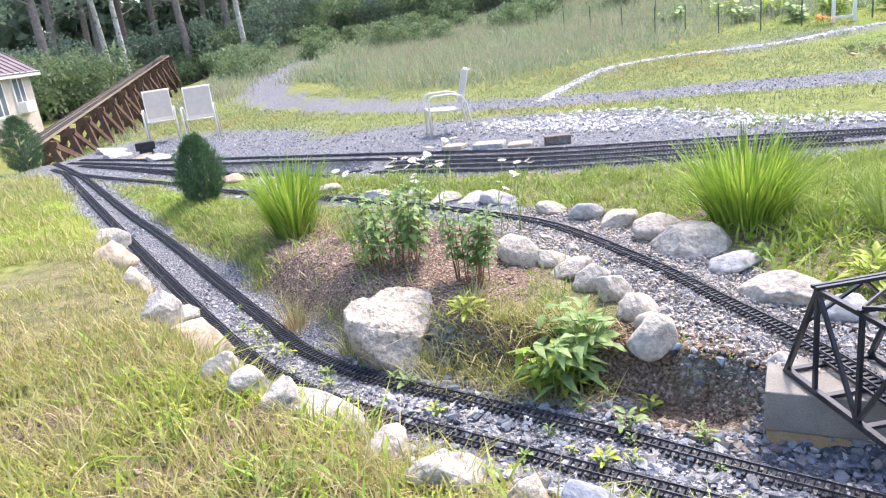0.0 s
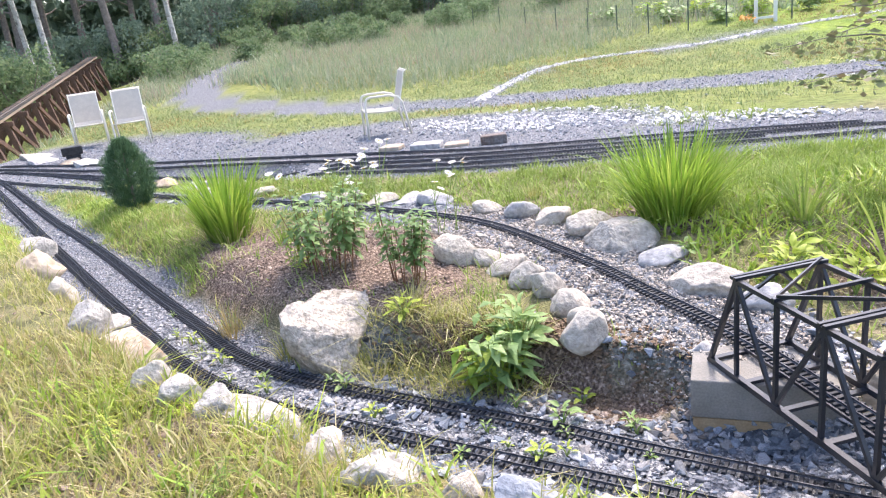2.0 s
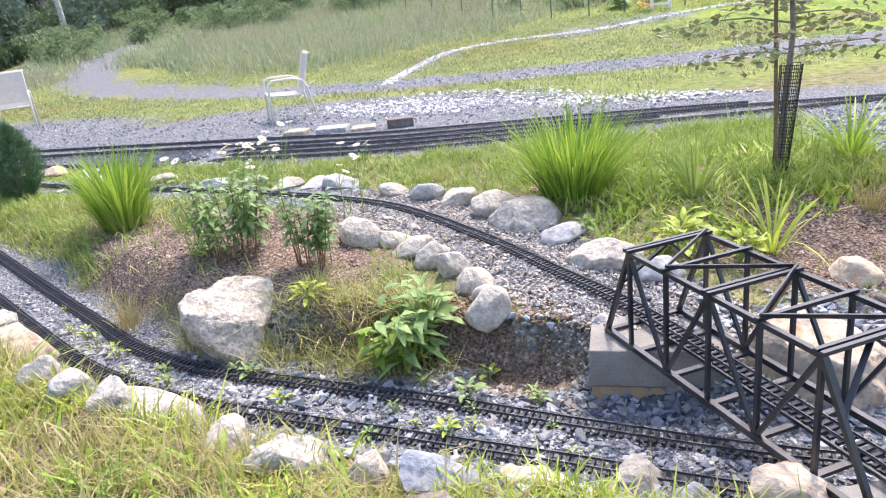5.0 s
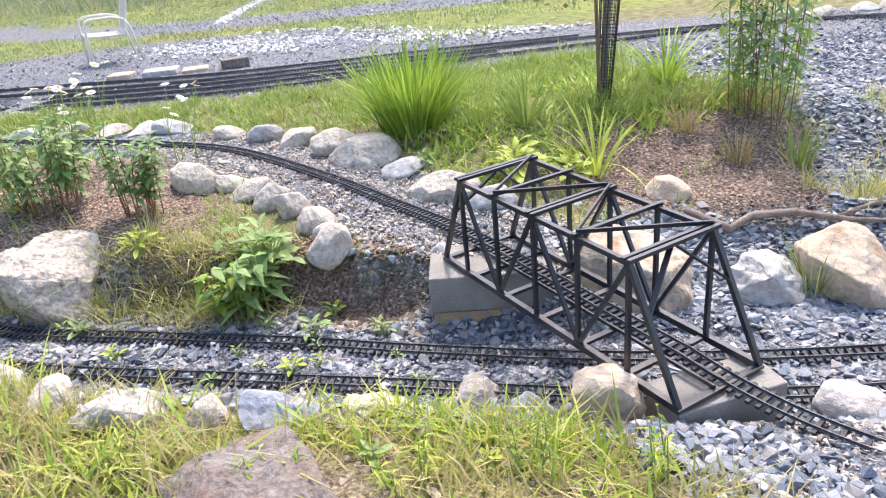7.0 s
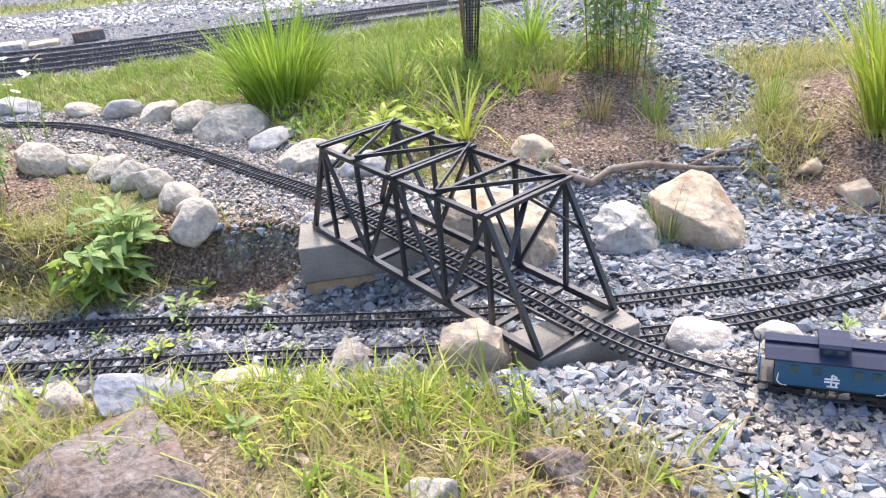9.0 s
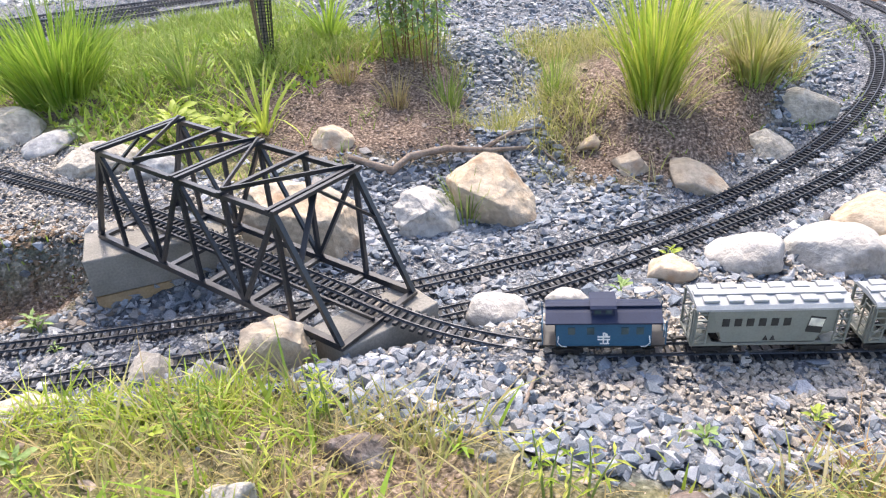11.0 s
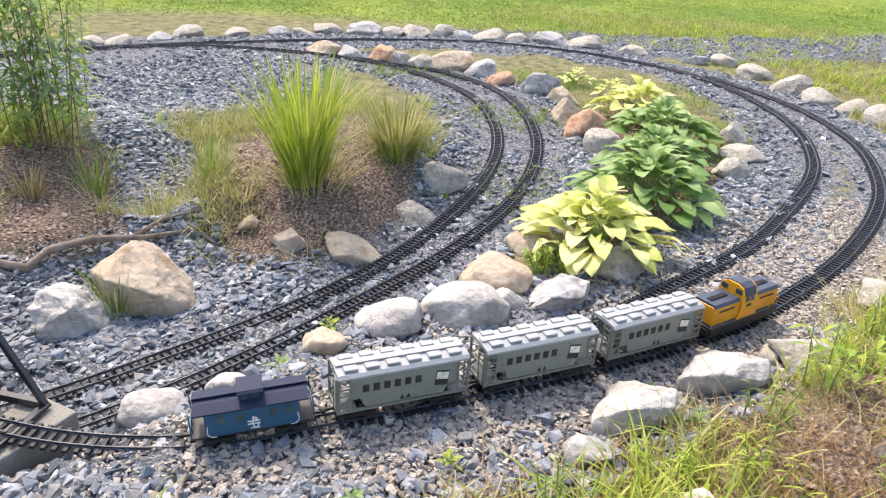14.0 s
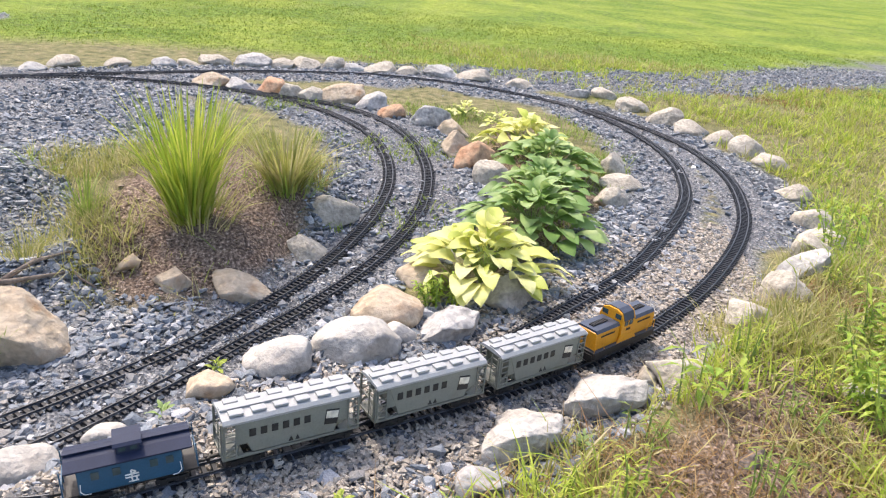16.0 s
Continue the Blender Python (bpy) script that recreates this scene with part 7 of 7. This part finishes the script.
for i, (x, y) in enumerate(spots):
    k = 3 if i >= 64 and i < 67 else RW.randint(0, 3)
    m = pose(x, y, hz(x, y), RW.randn() * 2.0, RW.randn() * 2.0, RW.uniform(0, 360))
    if k not in used:
        used.add(k)
        trees[k].matrix_world = m
    else:
        copy_thing(trees[k], m)
dark = [shrub(521, 2.6, 2.6, M_tree_leaf, "dense dark undergrowth at the edge of the woods", 3200, .12), shrub(522, 2.2, 1.8, M_bush_leaf, "leafy green undergrowth under the trees", 3000, .11)]
light = [shrub(523, 1.5, .9, M_bush_leaf, "light green field shrub in tall grass"), shrub(524, 1.2, .7, M_bush_leaf, "low leafy bramble on the field")]
uses = {}


def plant(src, key, x, y, s):
    m = pose(x, y, hz(x, y), 0, 0, RW.uniform(0, 360)) @ Matrix.Scale(s, 4)
    if key not in uses:
        uses[key] = s
        src.matrix_world = m
    else:
        copy_thing(src, pose(x, y, hz(x, y), 0, 0, RW.uniform(0, 360)))


for i in range(40):
    t = i / 39
    plant(dark[i % 2], "d%d" % (i % 2), -25 + 46 * t + RW.randn() * .6, 21.5 + 22 * t**.8 + RW.rand() * 2.2, 1.15)
for x, y in [(-11.8, 21.8), (-11.0, 23.0), (-10.4, 24.2), (-13.2, 22.5), (-10.9, 25.6), (-12.2, 24.0)]:
    plant(dark[1], "d1", x, y, 1.0)
for i, (x, y) in enumerate([(-5.8, 25), (-5.3, 27.5), (-4.0, 30), (-2.2, 31), (0, 30.5), (2, 31), (-1.2, 27), (.8, 26.5), (4.4, 30), (-.2, 27), (7.5, 27), (10, 25), (12.5, 23), (15, 22), (6, 32), (-3.2, 26), (3.6, 27.6), (5.2, 28.5), (-5.4, 22.6)]):
    plant(light[i % 2], "l%d" % (i % 2), x, y, 1.0)

# ---- gravel ----
PEA_LINE = T_O1[(T_O1[:, 0] > 1.8) & (T_O1[:, 0] < 4.8) & (T_O1[:, 1] < 1.05)]


def pea(x, y):
    return smooth(1.25 - (away(x, y, PEA_LINE) - .14) / .18) * smooth(1.0 + 1.3 * wave(x, y, 2.5, 63)) * smooth((away(x, y, INNER) - .16) / .1)


def upper_bed(x, y):
    o = T_O1[(T_O1[:, 0] > .2) & (T_O1[:, 1] > 2.5)]
    return smooth(1.3 - (away(x, y, o) - .2) / .2) * smooth((away(x, y, INNER) - .3) / .15)


def near_coarse(x, y):
    c, m, f, l = zones(x, y)
    return c * (1 - .75 * f) * (1 - .88 * pea(x, y)) * (1 - .95 * upper_bed(x, y))


def near_fine(x, y):
    c, m, f, l = zones(x, y)
    d = np.minimum(away(x, y, INNER), away(x, y, OUTER))
    return np.clip(f + .25 * c, 0, 1) * smooth(1.3 - (d - .12) / .2)


def tan_bed(x, y):
    o = T_O1[(T_O1[:, 0] > .2) & (T_O1[:, 0] < 5)]
    o2 = T_O2[(T_O2[:, 0] < 4.5) & (T_O2[:, 1] < 0)]
    d = np.minimum(away(x, y, o), away(x, y, o2))
    dv = away(x, y, INNER)
    left = smooth(1 - (d - .3) / .16) * smooth((dv - .22) / .12)
    return np.maximum(left * (.25 + .75 * smooth(.95 + wave(x, y, 4, 61))), upper_bed(x, y))


scatter("crushed_stone", 54000, (-.9, 5.0, -1.3, 3.1), near_coarse, (.016, .056), M_stone_bits, seed=201, label="blue-grey and white crushed stone", flat=.6)
scatter("creek_stone", 22000, (1.6, 4.4, .9, 3.2), near_coarse, (.018, .05), M_stone_bits, seed=214, label="slaty blue-grey stone in the dry creek", flat=.38)
scatter("crushed_stone", 16000, (3.4, 8.8, -2.0, 5.6), near_coarse, (.02, .055), M_stone_bits, seed=202, label="blue-grey crushed stone round the loops")
scatter("ballast", 82000, (-3.6, 4.6, -1.4, 7.0), near_fine, (.007, .02), M_stone_bits, seed=203, label="fine grey ballast between the rails", plain=True)
scatter("ballast", 15000, (3.5, 9, -2, 5.6), near_fine, (.012, .03), M_stone_bits, seed=204, label="fine grey ballast on the outer loops", plain=True)
scatter("tan_pebbles", 115000, (.2, 4.4, -1.5, 5.2), tan_bed, (.01, .027), M_pebbles, seed=205, lift=.003, label="tan pea gravel under the raised line", flat=.7, plain=True)
M_pale = mat("pale_limestone_chips", (.68, .66, .62), (.55, .53, .5), 9, .8, bump=.3, fine=200, rand="island", rand_cols=[(.75, .73, .7), (.5, .5, .5), (.66, .63, .58), (.3, .31, .33)])


def pale_patch(x, y):
    c, m, f, l = zones(x, y)
    edge = f * (1 - smooth((f - .5) / .45))
    return np.clip(.95 * np.maximum(bump(x, y, 1.75, 8.9, 1.45, .62, -38), bump(x, y, 3.7, 7.3, 1.5, .3, -36)) + .8 * edge * (x > -2) * (y > 7) * (y < 10), 0, 1) + (away(x, y, SIDE_PATH) < .1) * 1.0


M_rubble = mat("brown_grey_rubble", (.17, .14, .11), (.25, .21, .17), 9, .85, bump=.3, fine=200, rand="island", rand_cols=[(.15, .125, .1), (.28, .25, .215), (.22, .225, .23), (.4, .365, .31), (.18, .15, .12), (.5, .475, .44)])
scatter("slope_rubble", 12000, (-.4, 1.3, 2.1, 3.3), lambda x, y: smooth(1.6 * bump(x, y, .5, 2.6, .7, .16, -32)) * (away(x, y, INNER) > .12) * (1 - .8 * smooth(1.5 * hollow(x, y))), (.012, .045), M_rubble, seed=213, label="mixed brown rubble on the slope above the track")
scatter("pale_chips", 60000, (-2, 10, 6.5, 15.8), pale_patch, (.03, .07), M_pale, seed=206, label="pale limestone chips on the path edges", plain=True)
scatter("side_path_chips", 60000, (1.5, 14, 11.3, 16.2), lambda x, y: .75 * (away(x, y, SIDE_PATH) < .12), (.03, .07), M_pale, seed=212, label="pale chips of the narrow field path", plain=True)
scatter("path_gravel", 16000, (-5, 7, 6.3, 13), lambda x, y: zones(x, y)[2], (.015, .04), M_stone_bits, seed=207, label="grey path gravel round the chairs", plain=True)
scatter("drive_gravel", 30000, (8.2, 14.5, -6.5, 2.6), lambda x, y: zones(x, y)[2] * (away(x, y, DRIVE) < 1.3), (.02, .05), M_stone_bits, seed=221, label="blue-grey gravel of the drive beyond the loop", plain=True)
scatter("mulch_chips", 42000, (-1.8, 5.0, 1.0, 5.6), lambda x, y: zones(x, y)[1], (.009, .03), mat("bark_mulch_chips", (.22, .16, .13), (.32, .25, .2), 9, .9, bump=.3, fine=150, rand="island", rand_cols=[(.12, .084, .064), (.22, .162, .125), (.33, .255, .205), (.17, .12, .09), (.46, .38, .31), (.2, .14, .1)]), flat=.25, seed=208, sink=.1, label="shredded brown bark mulch", plain=True)
scatter("bank_litter", 9000, (-3, 3.6, -1.8, 4.2), lambda x, y: (inside(x, y) > .3) * (np.hypot(x - .2, y + .2) > .6) * .6, (.01, .04), bpy.data.materials["bark_mulch_chips"], flat=.25, seed=209, sink=.1, label="brown leaf litter among the grass", plain=True)


scatter("soil_clods", 16000, (-.4, 1.3, 2.2, 3.4), lambda x, y: np.maximum(smooth(1.4 * hollow(x, y)), .8 * smooth(1.5 * cut_bank(x, y)) * (away(x, y, INNER) > .26) * (away(x, y, INNER) < .6)), (.01, .03), mat("brown_soil", (.14, .095, .06), (.19, .135, .09), 12, .95, bump=.4, fine=150, rand="island", rand_cols=[(.11, .075, .048), (.19, .135, .088), (.27, .2, .135), (.15, .1, .062)]), seed=217, label="dark crumbly soil in the hollow by the block", plain=True)


def between_lines(x, y):
    a, b = away(x, y, T_L1), away(x, y, T_L2)
    return 1.0 * (a > .06) * (b > .06) * (a + b < .42) * smooth((x + 1.9) / .8) * smooth(.75 + wave(x, y, 5, 62))


M_mixed = mat("mixed_pale_stones", (.4, .4, .4), (.3, .31, .33), 9, .8, bump=.35, fine=210, rand="island", rand_cols=[(.09, .1, .11), (.2, .215, .23), (.38, .375, .36), (.14, .155, .17), (.48, .47, .45), (.27, .265, .26), (.11, .12, .135)])
scatter("track_stones", 38000, (-1.8, 1.5, 1.6, 5.0), between_lines, (.01, .034), M_mixed, seed=215, label="mixed pale and grey stones between the two tracks", flat=.5)
scatter("pea_gravel", 62000, (1.0, 4.8, -1.5, 1.3), lambda x, y: (away(x, y, T_O1) > .035) * pea(x, y), (.012, .028), M_pebbles, seed=216, label="tan-grey pea gravel beside the outer line", flat=.7, plain=True)

# the largest loose stones before the train, each one by itself
r = np.random.RandomState(211)
shapes = []
for k in range(10):
    base, tri = shard(r, 10)
    me = bpy.data.meshes.new("stone")
    me.from_pydata((base * (.5, .5, .36)).tolist(), [], tri.tolist())
    me.materials.append(M_stone_bit)
    shapes.append(me)
count = 0
while count < 290:
    x, y = r.uniform(1.05, 2.0), r.uniform(.05, 1.1)
    if near_coarse(np.array([x]), np.array([y]))[0] < .6 or inside(np.array([x]), np.array([y]))[0] < .12:
        continue
    s = r.uniform(.022, .043)
    ob = new("stone", shapes[count % 10])
    ob.parent = ground
    ob.matrix_basis = pose(x, y, hz(x, y) + s * .2, r.uniform(-25, 25), r.uniform(-25, 25), r.uniform(0, 360)) @ Matrix.Scale(s, 4)
    count += 1
